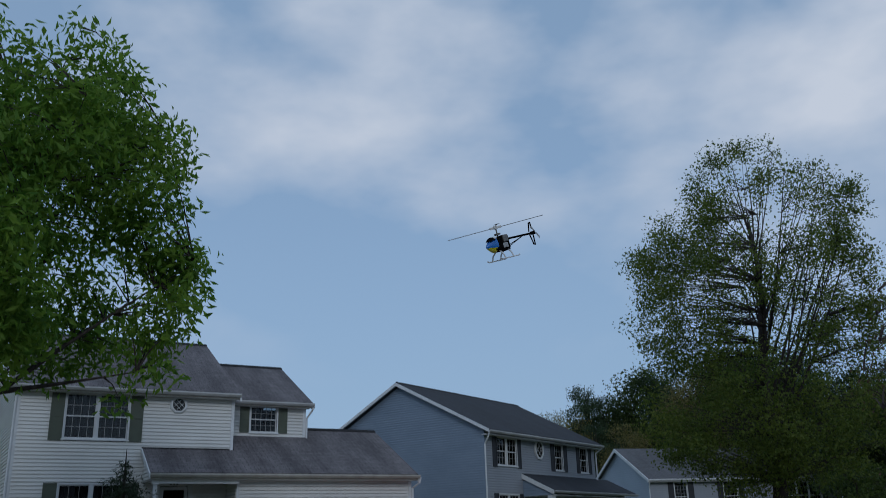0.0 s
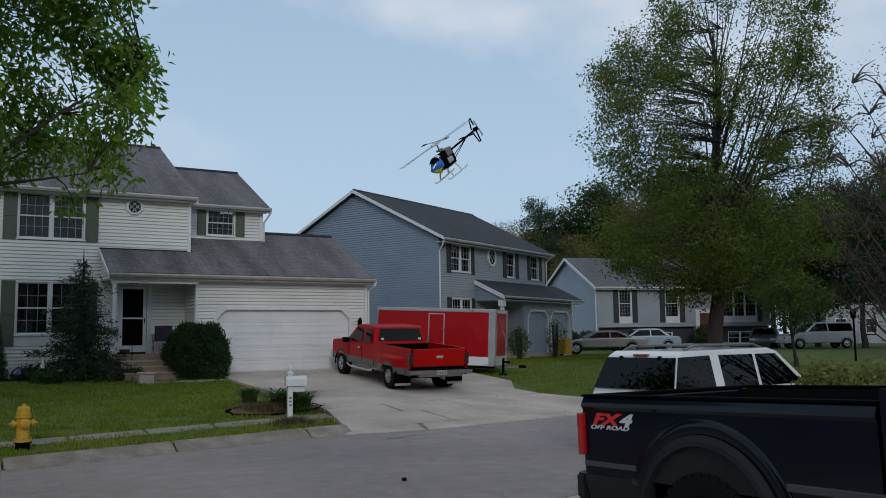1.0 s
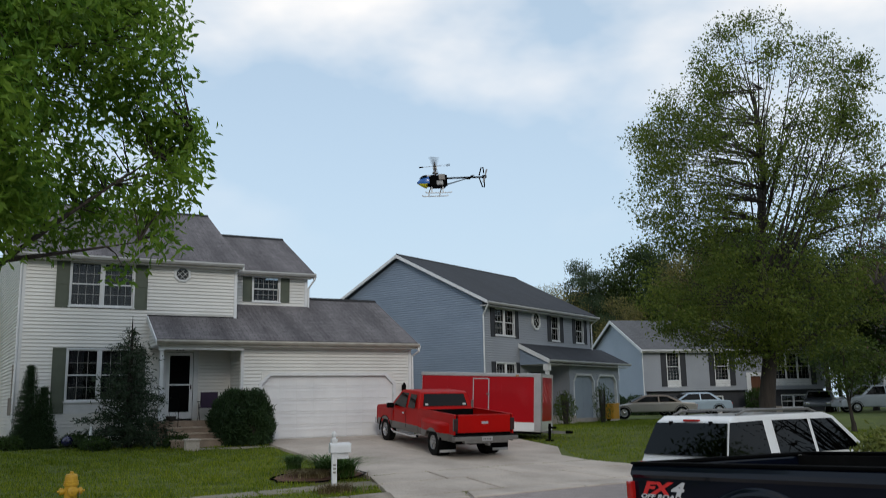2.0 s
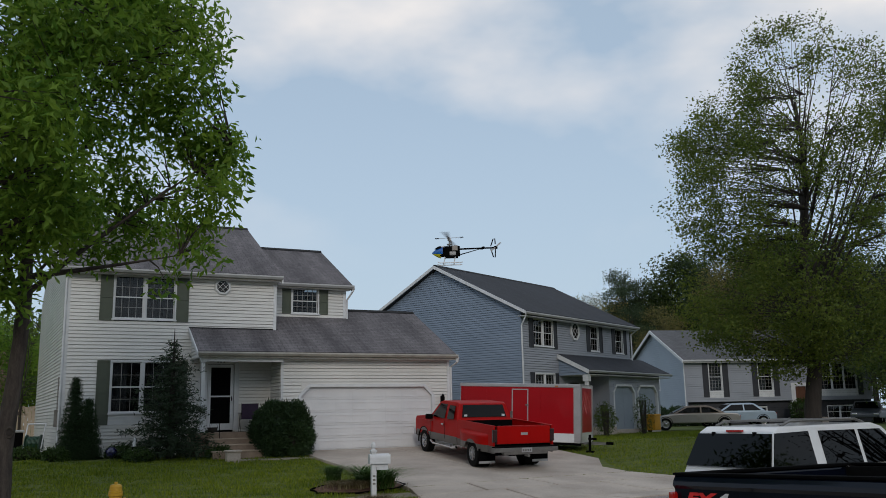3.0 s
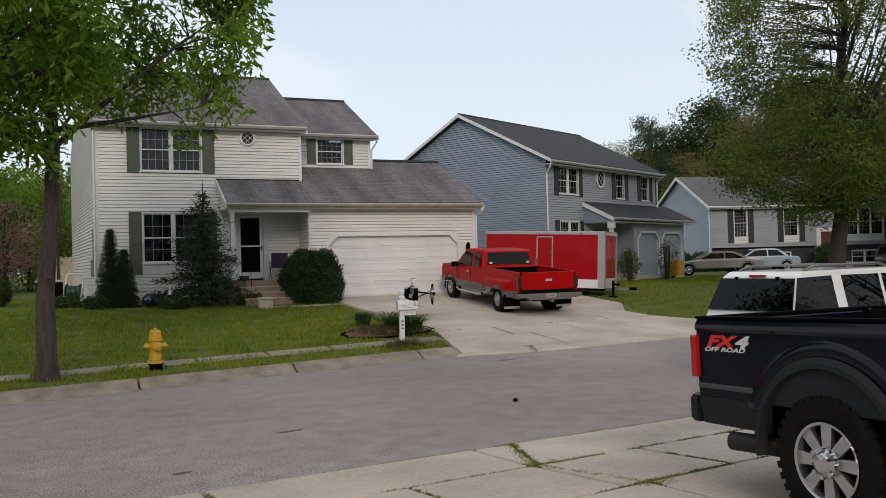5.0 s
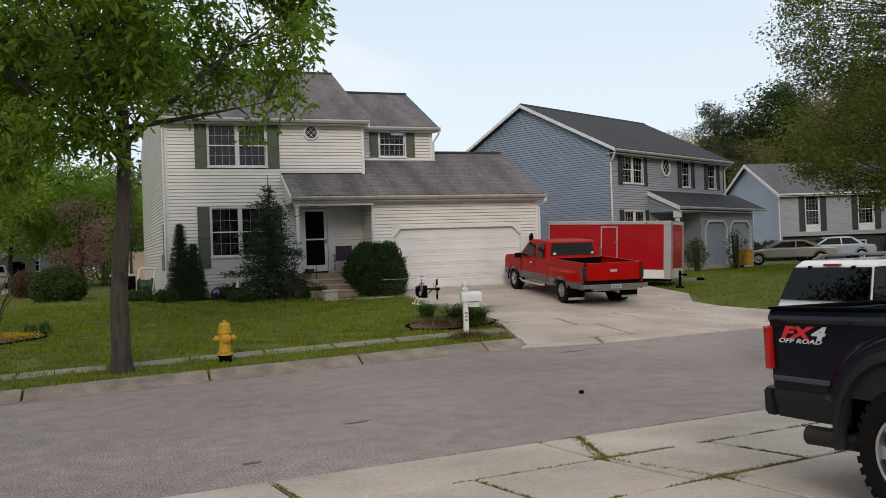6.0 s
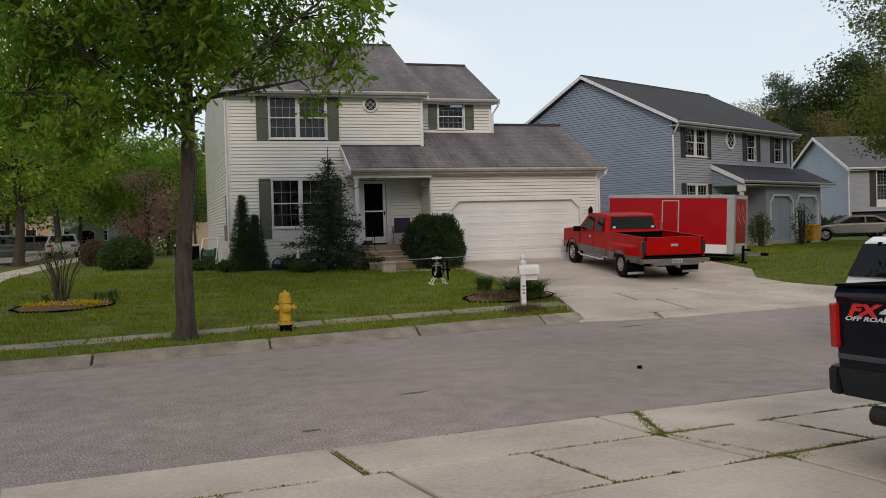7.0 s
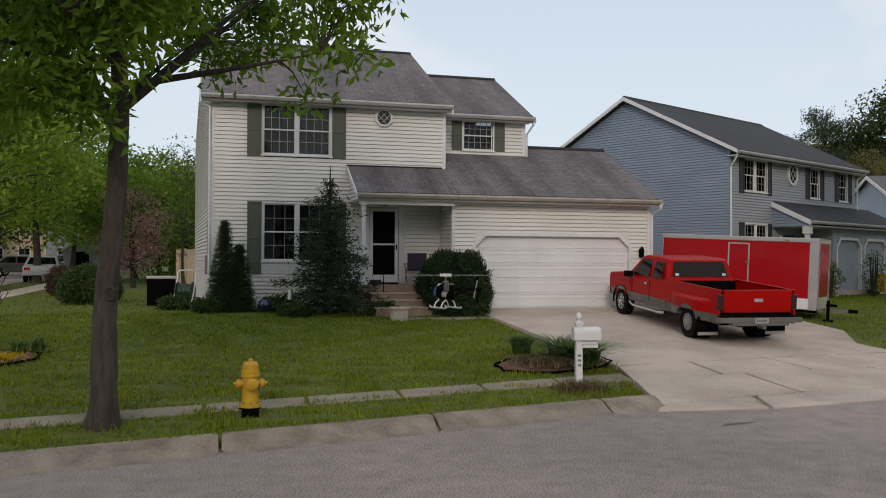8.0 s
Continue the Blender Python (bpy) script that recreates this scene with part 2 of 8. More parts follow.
LEAF_LILY = leaf_material("lily_leaf", (0.046, 0.111, 0.023), (0.104, 0.182, 0.039), 0.3)
DRY = leaf_material("dry_grass", (0.16, 0.12, 0.06), (0.24, 0.19, 0.10), 0.2)
FLOWER = leaf_material("yellow_flowers", (0.42, 0.30, 0.01), (0.60, 0.44, 0.02), 0.3)
HYDRANT = material("hydrant_yellow", (0.55, 0.33, 0.02), (0.42, 0.23, 0.015), 5, 0.5, 0.1, 30)
BLACK = material("black_plastic", (0.0026, 0.0026, 0.003), (0.0048, 0.0048, 0.005), 6, 0.75, 0.05, 60, spec=0.02)
WELL_BLACK = material("wheel_well_felt", (0.006,) * 3, (0.01,) * 3, 6, 1.0, spec=0.05)
RUBBER = material("tyre_rubber", (0.0050, 0.0050, 0.0052), (0.009, 0.0088, 0.0085), 6, 0.85, 0.2, 60, spec=0.12)
CHROME = material("chrome", (0.62, 0.62, 0.63), (0.5, 0.5, 0.52), 4, 0.18, 0, 40, metal=1.0)
ALLOY = material("alloy", (0.52, 0.52, 0.53), (0.42, 0.42, 0.43), 4, 0.32, 0, 40, metal=0.9)
PAINT_RED = material("red_paint", (0.40, 0.004, 0.003), (0.33, 0.004, 0.003), 1.2, 0.42, 0, 20, coat=0.10, spec=0.08)
PAINT_TRAILER = material("trailer_red", (0.37, 0.004, 0.009), (0.31, 0.004, 0.008), 0.8, 0.35, 0.02, 14, coat=0.2, spec=0.3)
PAINT_GREY = material("lower_grey_paint", (0.10, 0.088, 0.078), (0.075, 0.066, 0.06), 2, 0.45, 0, 20, coat=0.3)
PAINT_BLACK = material("navy_black_paint", (0.0030, 0.0050, 0.0125), (0.0022, 0.0038, 0.0095), 2, 0.2, 0, 20, coat=0.38, spec=0.08)
# lighter grey that paints the sky's sheen along a body crease
SHEEN_GREY = material("crease_sheen_grey", (0.05, 0.053, 0.062), (0.04, 0.043, 0.05), 3, 0.4, 0.02, 60)
EXHAUST = material("sooty_exhaust", (0.032, 0.027, 0.024), (0.014, 0.012, 0.011), 9, 0.5, 0.2, 50, metal=0.5)
PAINT_CLAD = material("charcoal_trim", (0.018, 0.0195, 0.023), (0.013, 0.0145, 0.018), 3, 0.55, 0.02, 80, spec=0.18)
PAINT_WHITE = material("white_paint", (0.70, 0.71, 0.72), (0.64, 0.65, 0.66), 2, 0.3, 0, 20, coat=0.8)
PAINT_SILVER = material("pewter_paint", (0.30, 0.285, 0.265), (0.26, 0.25, 0.23), 2, 0.35, 0, 20, metal=0.4, coat=0.6)
PAINT_PALE = material("pale_blue_paint", (0.30, 0.38, 0.46), (0.26, 0.33, 0.41), 2, 0.35, 0, 20, metal=0.3, coat=0.6)
PAINT_SILVER2 = material("silver_paint", (0.42, 0.44, 0.47), (0.37, 0.39, 0.42), 2, 0.35, 0, 20, metal=0.3, coat=0.6)
PAINT_DARK = material("dark_grey_paint", (0.04, 0.045, 0.05), (0.03, 0.034, 0.04), 2, 0.3, 0, 20, coat=0.6)
SOFT_TOP = material("tan_soft_top", (0.27, 0.21, 0.17), (0.22, 0.17, 0.14), 3, 0.8, 0.1, 60)
LAMP_SMOKED = material("smoked_lens", (0.035, 0.008, 0.008), (0.02, 0.006, 0.006), 8, 0.15, 0, 40, coat=0.6)
LAMP_RED = material("red_lens", (0.45, 0.012, 0.010), (0.35, 0.01, 0.01), 8, 0.15, 0, 40, coat=0.8)
LAMP_AMBER = material("amber_lens", (0.5, 0.18, 0.02), (0.4, 0.14, 0.02), 8, 0.15, 0, 40, coat=0.8)
ALU = material("aluminium_trim", (0.50, 0.50, 0.51), (0.40, 0.40, 0.41), 2, 0.4, 0.03, 30, metal=0.5)
STEEL = material("grey_steel", (0.25, 0.24, 0.23), (0.15, 0.14, 0.13), 3, 0.5, 0.1, 40, metal=0.7)
DECAL_RED = material("red_decal", (0.72, 0.02, 0.018), (0.66, 0.016, 0.015), 10, 0.5)
DECAL_GREY = material("grey_decal", (0.60, 0.60, 0.61), (0.54, 0.54, 0.55), 10, 0.5)
WOOD_DOOR = material("brown_wood_door", (0.13, 0.05, 0.025), (0.09, 0.035, 0.018), 4, 0.5, 0.1, 40, stretch=(4, 4, 0.5))
YELLOW_BIN = material("yellow_plastic", (0.60, 0.28, 0.01), (0.50, 0.23, 0.01), 3, 0.5, 0.02, 40)
PURPLE = material("purple_canvas", (0.045, 0.025, 0.055), (0.03, 0.018, 0.04), 5, 0.9, 0.1, 60)
BLUE_GLAZE = material("blue_glaze", (0.012, 0.012, 0.05), (0.018, 0.016, 0.07), 5, 0.2, 0, 40, coat=0.5)
GREEN_PLASTIC = material("green_plastic", (0.02, 0.07, 0.04), (0.015, 0.055, 0.03), 5, 0.5, 0.02, 40)
HELI_BLUE = material("heli_blue", (0.01, 0.14, 0.50), (0.01, 0.11, 0.42), 8, 0.3, 0, 60, coat=0.5)
HELI_YELLOW = material("heli_yellow", (0.60, 0.56, 0.01), (0.55, 0.50, 0.01), 8, 0.3, 0, 60, coat=0.5)
HELI_WHITE = material("heli_white", (0.70, 0.70, 0.70), (0.62, 0.62, 0.62), 8, 0.4, 0, 60)
ROTOR_SMEAR = material("rotor_blade", (0.30, 0.31, 0.32), (0.24, 0.25, 0.26), 8, 0.4, 0, 60)


# ---------------------------------------------------------------- mesh helpers
def part(name, bm, mat, parent=None, label="", at=None, smooth=False):
    """One mesh object from a bmesh, under parent."""
    me = bpy.data.meshes.new(name)
    bm.to_mesh(me)
    bm.free()
    me.materials.append(mat)
    if smooth:
        for p in me.polygons:
            p.use_smooth = True
    ob = new(name, me)
    if parent is not None:
        ob.parent = parent
    if at is not None:
        ob.matrix_basis = at
    return tagged(ob, label)


def group_of(name, m, label, category, group="", kind=""):
    e = new(name)
    e.empty_display_size = 0.2
    e.matrix_basis = m
    return tagged(e, label, category, group, kind)


def box(bm, x0, x1, y0, y1, z0, z1, bevel=0.0):
    vs = [bm.verts.new((x, y, z)) for x in (x0, x1) for y in (y0, y1) for z in (z0, z1)]
    fs = [bm.faces.new([vs[i] for i in q]) for q in ((0, 1, 3, 2), (4, 6, 7, 5), (0, 4, 5, 1), (2, 3, 7, 6), (0, 2, 6, 4), (1, 5, 7, 3))]
    if bevel:
        es = {e for f in fs for e in f.edges}
        bmesh.ops.bevel(bm, geom=list(es), offset=bevel, segments=2, affect="EDGES", profile=0.6)
    return bm


def boxes(*rows, bevel=0.0):
    bm = bmesh.new()
    for r in rows:
        box(bm, *r, bevel=bevel)
    return bm


def prism(bm, pts, axis, a, b):
    """A polygon of 2D points, drawn out along axis from a to b (axis x: points are y, z; y: x, z; z: x, y)."""
    def at(p, v):
        return {"x": (v, p[0], p[1]), "y": (p[0], v, p[1]), "z": (p[0], p[1], v)}[axis]
    lo, hi = [bm.verts.new(at(p, a)) for p in pts], [bm.verts.new(at(p, b)) for p in pts]
    k = len(pts)
    for i in range(k):
        bm.faces.new((lo[i], lo[(i + 1) % k], hi[(i + 1) % k], hi[i]))
    bm.faces.new(lo[::-1])
    bm.faces.new(hi)
    bmesh.ops.recalc_face_normals(bm, faces=bm.faces[:])
    return bm


def tube(bm, pts, radii, sides=8, caps=True):
    """A tapered tube along points."""
    rings, prev = [], None
    for i, p in enumerate(pts):
        p = Vector(p)
        d = (Vector(pts[min(i + 1, len(pts) - 1)]) - Vector(pts[max(i - 1, 0)])).normalized()
        if prev is None:
            a = d.orthogonal().normalized()
        else:
            a = (prev - d * prev.dot(d))
            a = a.normalized() if a.length > 1e-5 else d.orthogonal().normalized()
        prev = a
        b = d.cross(a)
        r = radii[i] if not isinstance(radii, (int, float)) else radii
        rings.append([bm.verts.new(p + (a * math.cos(q) + b * math.sin(q)) * r) for q in (2 * math.pi * k / sides for k in range(sides))])
    for s, e in zip(rings, rings[1:]):
        for k in range(sides):
            bm.faces.new((s[k], s[(k + 1) % sides], e[(k + 1) % sides], e[k]))
    if caps:
        bm.faces.new(rings[0][::-1])
        bm.faces.new(rings[-1])
    return bm


def lathe(bm, prof, sides=20, centre=(0, 0, 0), axis="z"):
    """A turned form from (radius, height) pairs."""
    rings = []
    for r, h in prof:
        ring = []
        for k in range(sides):
            c, s = math.cos(2 * math.pi * k / sides) * r, math.sin(2 * math.pi * k / sides) * r
            v = {"z": (c, s, h), "y": (c, h, s), "x": (h, c, s)}[axis]
            ring.append(bm.verts.new(Vector(v) + Vector(centre)))
        rings.append(ring)
    for s, e in zip(rings, rings[1:]):
        for k in range(sides):
            bm.faces.new((s[k], s[(k + 1) % sides], e[(k + 1) % sides], e[k]))
    bm.faces.new(rings[0][::-1])
    bm.faces.new(rings[-1])
    bmesh.ops.recalc_face_normals(bm, faces=bm.faces[:])
    return bm


def from_lists(name, verts, faces, mat, parent=None, label="", smooth=False):
    me = bpy.data.meshes.new(name)
    me.from_pydata(verts, [], faces)
    me.update()
    me.materials.append(mat)
    if smooth:
        for p in me.polygons:
            p.use_smooth = True
    ob = new(name, me)
    if parent is not None:
        ob.parent = parent
    return tagged(ob, label)


# ---------------------------------------------------------------- ground
def far_kerb(x):
    if x <= 6:
        return 15.7 + 0.241 * x
    u = min(x, 16.0) - 6
    return 17.146 + 0.241 * u - 0.00955 * u * u + 0.05 * max(0.0, x - 16)


def near_kerb(x):
    return 7.87 + 0.107 * x if x > -20 else 5.73 + 0.241 * (x + 20)


def smooth(a):
    a = max(0.0, min(1.0, a))
    return a * a * (3 - 2 * a)


def terrain(x, y):
    """The height of the ground; the road lies at 0."""
    fk, nk = far_kerb(x), near_kerb(x)
    if y >= fk:
        s = y - fk
        run = max(8.0, 29.2 - fk)
        z = 0.14 + 0.8 * max(0.0, min(1.0, (s - 1.2) / (run - 1.2)))
        m = smooth((x - 7.2) / 1.0) * smooth((18.4 - x) / 2.0)
        if s < 1.45:
            z *= 1 - m * (1 - s / 1.45)
        return z + 0.25 * smooth((s - run) / 60)
    if y <= nk:
        return min(0.6, 0.02 + 0.045 * (nk - y))
    return 0.0


def build_ground():
    xs = sorted({*np.arange(-24, 60, 1.0).round(2), *(-24 - 1.22 ** k * 2 for k in range(1, 30)), *(60 + 1.22 ** k * 2 for k in range(1, 30))})
    cols = []
    for x in xs:
        fk, nk = far_kerb(max(-45, min(90, x))), near_kerb(max(-45, min(90, x)))
        ys = [nk - 1.25 ** k * 2 - 10 for k in range(28, 0, -1)] + [nk - 10 + i for i in range(0, 10)] + [nk - 0.01, nk + 0.0]
        ys += [fk - 0.0, fk + 0.01] + [fk + 0.6 + 0.8 * i for i in range(0, 32)] + [fk + 26 + 1.25 ** k * 2 for k in range(1, 28)]
        cols.append([(x, y) for y in ys])
    verts, faces, k = [], [], len(cols[0])
    for col in cols:
        for j, (x, y) in enumerate(col):
            z = terrain(x, y) - 0.01 if -45 < x < 90 else terrain(max(-45, min(90, x)), y) - 0.01
            if 39 <= j <= 40:
                z = -0.12
            s = y - far_kerb(x)
            if 8.6 < x < 15.4 and 0 <= s and y < 28.9 or 7.9 < x < 17.5 and 0 <= s < 1.6:
                z -= 0.09
            verts.append((x, y, z))
    for i in range(len(cols) - 1):
        for j in range(k - 1):
            a = i * k + j
            faces.append((a, a + k, a + k + 1, a + 1))
    g = from_lists("ground", verts, faces, GRASS_SOIL)
    tagged(g, "mown green lawn rising gently to the houses", "lawn", kind="structure")


def strip(name, x0, x1, lo, hi, lift, mat, label, category, thick=0.12, step=1.0, z=None, parent=None):
    """A paved band between two lines y = lo(x) and y = hi(x), laid on the ground."""
    bm = bmesh.new()
    n = max(1, int((x1 - x0) / step))
    m = 4
    rows = []
    for i in range(n + 1):
        x = x0 + (x1 - x0) * i / n
        row = []
        for j in range(m + 1):
            y = lo(x) + (hi(x) - lo(x)) * j / m
            h = (terrain(x, y) if z is None else z) + lift
            row.append((bm.verts.new((x, y, h)), bm.verts.new((x, y, h - thick))))
        rows.append(row)
    for a, b in zip(rows, rows[1:]):
        for j in range(m):
            bm.faces.new((a[j][0], b[j][0], b[j + 1][0], a[j + 1][0]))
        bm.faces.new((a[0][0], a[0][1], b[0][1], b[0][0]))
        bm.faces.new((a[m][0], b[m][0], b[m][1], a[m][1]))
    for r in (rows[0], rows[-1]):
        bm.faces.new([v[0] for v in r] + [v[1] for v in r[::-1]])
    bmesh.ops.recalc_face_normals(bm, faces=bm.faces[:])
    if name is None:
        return bm
    ob = part(name, bm, mat, parent)
    if parent is None:
        tagged(ob, label, category, kind="structure")
    return ob


def slab(corners, lift, mat, parent, name="slab", thick=0.1, gap=0.032):
    """One concrete slab from four plan corners, following the ground."""
    c = Vector((sum(p[0] for p in corners) / 4, sum(p[1] for p in corners) / 4))
    bm = bmesh.new()
    top, low = [], []
    for p in corners:
        v = Vector(p)
        v += (c - v).normalized() * gap
        h = terrain(v.x, v.y) + lift
        top.append(bm.verts.new((v.x, v.y, h)))
        low.append(bm.verts.new((v.x, v.y, h - thick)))
    bm.faces.new(top)
    bm.faces.new(low[::-1])
    for i in range(4):
        bm.faces.new((top[i], low[i], low[(i + 1) % 4], top[(i + 1) % 4]))
    bmesh.ops.recalc_face_normals(bm, faces=bm.faces[:])
    es = [e for e in bm.edges if all(v in top for v in e.verts)]
    bmesh.ops.bevel(bm, geom=es, offset=0.012, segments=1, affect="EDGES")
    return part(name, bm, mat, parent)


def build_street():
    strip("road", -45, 90, near_kerb, far_kerb, 0.0, ASPHALT, "worn grey asphalt street with faint cracks", "street", 0.1, 3.0, z=0.0)
    # kerb with joints and a gutter lip along the far side
    kerb = group_of("kerb", pose(0, 0, 0), "weathered concrete kerb with dirty gutter", "kerb", kind="structure")
    ends = [1.2 + 2.9 * k for k in range(-9, 3)] + [8.05, 18.6] + [18.6 + 2.9 * k for k in range(1, 10)]
    for x, x1 in zip(ends, ends[1:]):
        if x1 - x < 0.3 or 8.0 < x < 18:
            continue
        bm = bmesh.new()
        cuts = [x + 0.02, x + 0.05, (x + x1) / 2, x1 - 0.05, x1 - 0.02]
        prof = [(-0.42, 0.003), (-0.30, 0.018), (-0.12, 0.085), (0.0, 0.135), (0.07, 0.155), (0.19, 0.155), (0.19, -0.05), (-0.42, -0.05)]
        rings = [[bm.verts.new((c, far_kerb(c) + p, h - (0.012 if k in (0, 4) and h > 0 else 0))) for p, h in prof] for k, c in enumerate(cuts)]
        for ra, rb in zip(rings, rings[1:]):
            for i in range(len(prof)):
                j = (i + 1) % len(prof)
                bm.faces.new((ra[i], rb[i], rb[j], ra[j]))
        bm.faces.new(rings[0][::-1])
        bm.faces.new(rings[-1])
        bmesh.ops.recalc_face_normals(bm, faces=bm.faces[:])
        part("kerbstone", bm, CURB, kerb)
    # far pavement in slabs
    walkway = group_of("pavement", pose(0, 0, 0), "narrow concrete pavement with grass creeping over its edges", "pavement", kind="structure")
    x = -20.0
    while x < 40:
        a, b = x, x + 1.5
        if not (7.9 < x + 0.7 < 17.4):
            slab([(a, far_kerb(a) + 1.60), (b, far_kerb(b) + 1.60), (b, far_kerb(b) + 2.16), (a, far_kerb(a) + 2.16)], 0.012, PATH_DIRTY, walkway)
        x = b
    # far driveway and its apron
    drive = group_of("driveway", pose(0, 0, 0), "pale concrete driveway sloping up to the garage", "driveway", kind="structure")
    rows = [(lambda x: far_kerb(x) - 0.45 - 0.6 * smooth((x - 7.4) / 2.2)), (lambda x: far_kerb(x) + 0.02), (lambda x: far_kerb(x) + 1.52), (lambda x: far_kerb(x) + 2.74)]
    left, right = [7.7, 8.05, 8.4, 8.7], [19.2, 18.4, 17.0, 16.2]
    cutsets = [[(0, 0), (0.165, 0.195), (0.46, 0.46), (0.74, 0.74), (1, 1)], [(0, 0), (0.30, 0.30), (0.66, 0.66), (1, 1)], [(0, 0), (0.24, 0.24), (0.5, 0.5), (0.76, 0.76), (1, 1)]]
    for k in range(3):
        for (u, u2), (v, v2) in zip(cutsets[k], cutsets[k][1:]):
            a0, a1 = left[k] + (right[k] - left[k]) * u, left[k] + (right[k] - left[k]) * v
            b0, b1 = left[k + 1] + (right[k + 1] - left[k + 1]) * u2, left[k + 1] + (right[k + 1] - left[k + 1]) * v2
            slab([(a0, rows[k](a0)), (a1, rows[k](a1)), (b1, rows[k + 1](b1)), (b0, rows[k + 1](b0))], 0.03, CONCRETE, drive, thick=0.25, gap=0.05)
    def up(x, f):
        return rows[3](x) + (29.02 - rows[3](x)) * f
    for f0, f1 in ((0, 0.36), (0.36, 0.7), (0.7, 1.0)):
        for u, v in ((0, 0.5), (0.5, 1)):
            def xx(f, w):
                l, r = 8.72 - 0.4 * f, 16.15 - 0.9 * f
                return l + (r - l) * w
            slab([(xx(f0, u), up(xx(f0, u), f0)), (xx(f0, v), up(xx(f0, v), f0)), (xx(f1, v), up(xx(f1, v), f1)), (xx(f1, u), up(xx(f1, u), f1))], 0.03, CONCRETE, drive, gap=0.03)
    bm = strip(None, 15.28, 17.1, lambda x: max(far_kerb(x) + 2.8, 21.4 + (x - 16.0) * 2.6), lambda x: 29.5, 0.026, CONCRETE, "", "")
    part("slab", bm, CONCRETE, drive)
    path = group_of("pavement_path", pose(0, 0, 0), "narrow concrete path from the driveway to the steps", "path", kind="structure")
    for k in range(4):
        slab([(5.9 + 0.7 * k, 27.05), (6.6 + 0.7 * k, 27.05), (6.6 + 0.7 * k, 27.4), (5.9 + 0.7 * k, 27.4)], 0.02, PATH_DIRTY, path)
    # near apron, pavement and driveway in slabs
    near = group_of("pavement_near", pose(0, 0, 0), "stained concrete slabs with grass growing in the joints", "pavement", kind="structure")
    lines = [near_kerb, lambda x: 6.68 + 0.118 * x, lambda x: 5.33 + 0.147 * x, lambda x: 2.6 + 0.17 * x, lambda x: -1.2 + 0.2 * x, lambda x: -5 + 0.2 * x]
    cutsets = [[(-11, 0.2), (-8, 0.2), (-4.6, 0.2), (-1.6, 0.2), (1.10, 0.14), (3.92, 0.06), (4.38, -0.32), (7.2, 0.12), (10.0, 0.12), (12, 0.12)],
               [(x, 0.2) for x in (-11, -8, -5.1, -3.8, -2.5, -1.2, 0.1, 1.42, 2.68, 3.99, 5.26, 6.56, 8, 10, 12)],
               [(x, 0.2) for x in (-11, -7.4, -4.2, -1.6, 1.6, 4.42, 7.3, 10.2, 12)], [(x, 0.2) for x in (-11, -7.4, -4.2, -1.6, 1.6, 4.6, 7.5, 10.2, 12)], [(x, 0.2) for x in (-11, -7.4, -4.2, -1.6, 1.6, 4.7, 7.6, 10.2, 12)]]
    for k in range(5):
        for (a, da), (b, db) in zip(cutsets[k], cutsets[k][1:]):
            slab([(a + da, lines[k + 1](a + da)), (b + db, lines[k + 1](b + db)), (b, lines[k](b)), (a, lines[k](a))], 0.03, CONCRETE, near)
    # side street and its pavement beyond the lawn
    def sx(y):
        return -6.6 - 0.02 * (y - 26)
    bm = bmesh.new()
    prev = None
    for i in range(40):
        y = 12 + i * 3.0
        row = [bm.verts.new((sx(y) - w, y, terrain(sx(y) - w, y) + 0.02)) for w in (1.6, 5, 9.5)]
        if prev:
            for j in range(2):
                bm.faces.new((prev[j], prev[j + 1], row[j + 1], row[j]))
        prev = row
    bmesh.ops.recalc_face_normals(bm, faces=bm.faces[:])
    tagged(part("road_side", bm, ASPHALT), "grey asphalt side street along the corner lawn", "street", kind="structure")
    side = group_of("pavement_side", pose(0, 0, 0), "pale concrete pavement along the side street", "pavement", kind="structure")
    for i in range(26):
        y = 20.5 + i * 1.6
        x0, x1 = sx(y), sx(y + 1.6)
        slab([(x0 - 0.1, y), (x0 + 1.1, y), (x1 + 1.1, y + 1.6), (x1 - 0.1, y + 1.6)], 0.03, CONCRETE, side)


build_ground()
build_street()


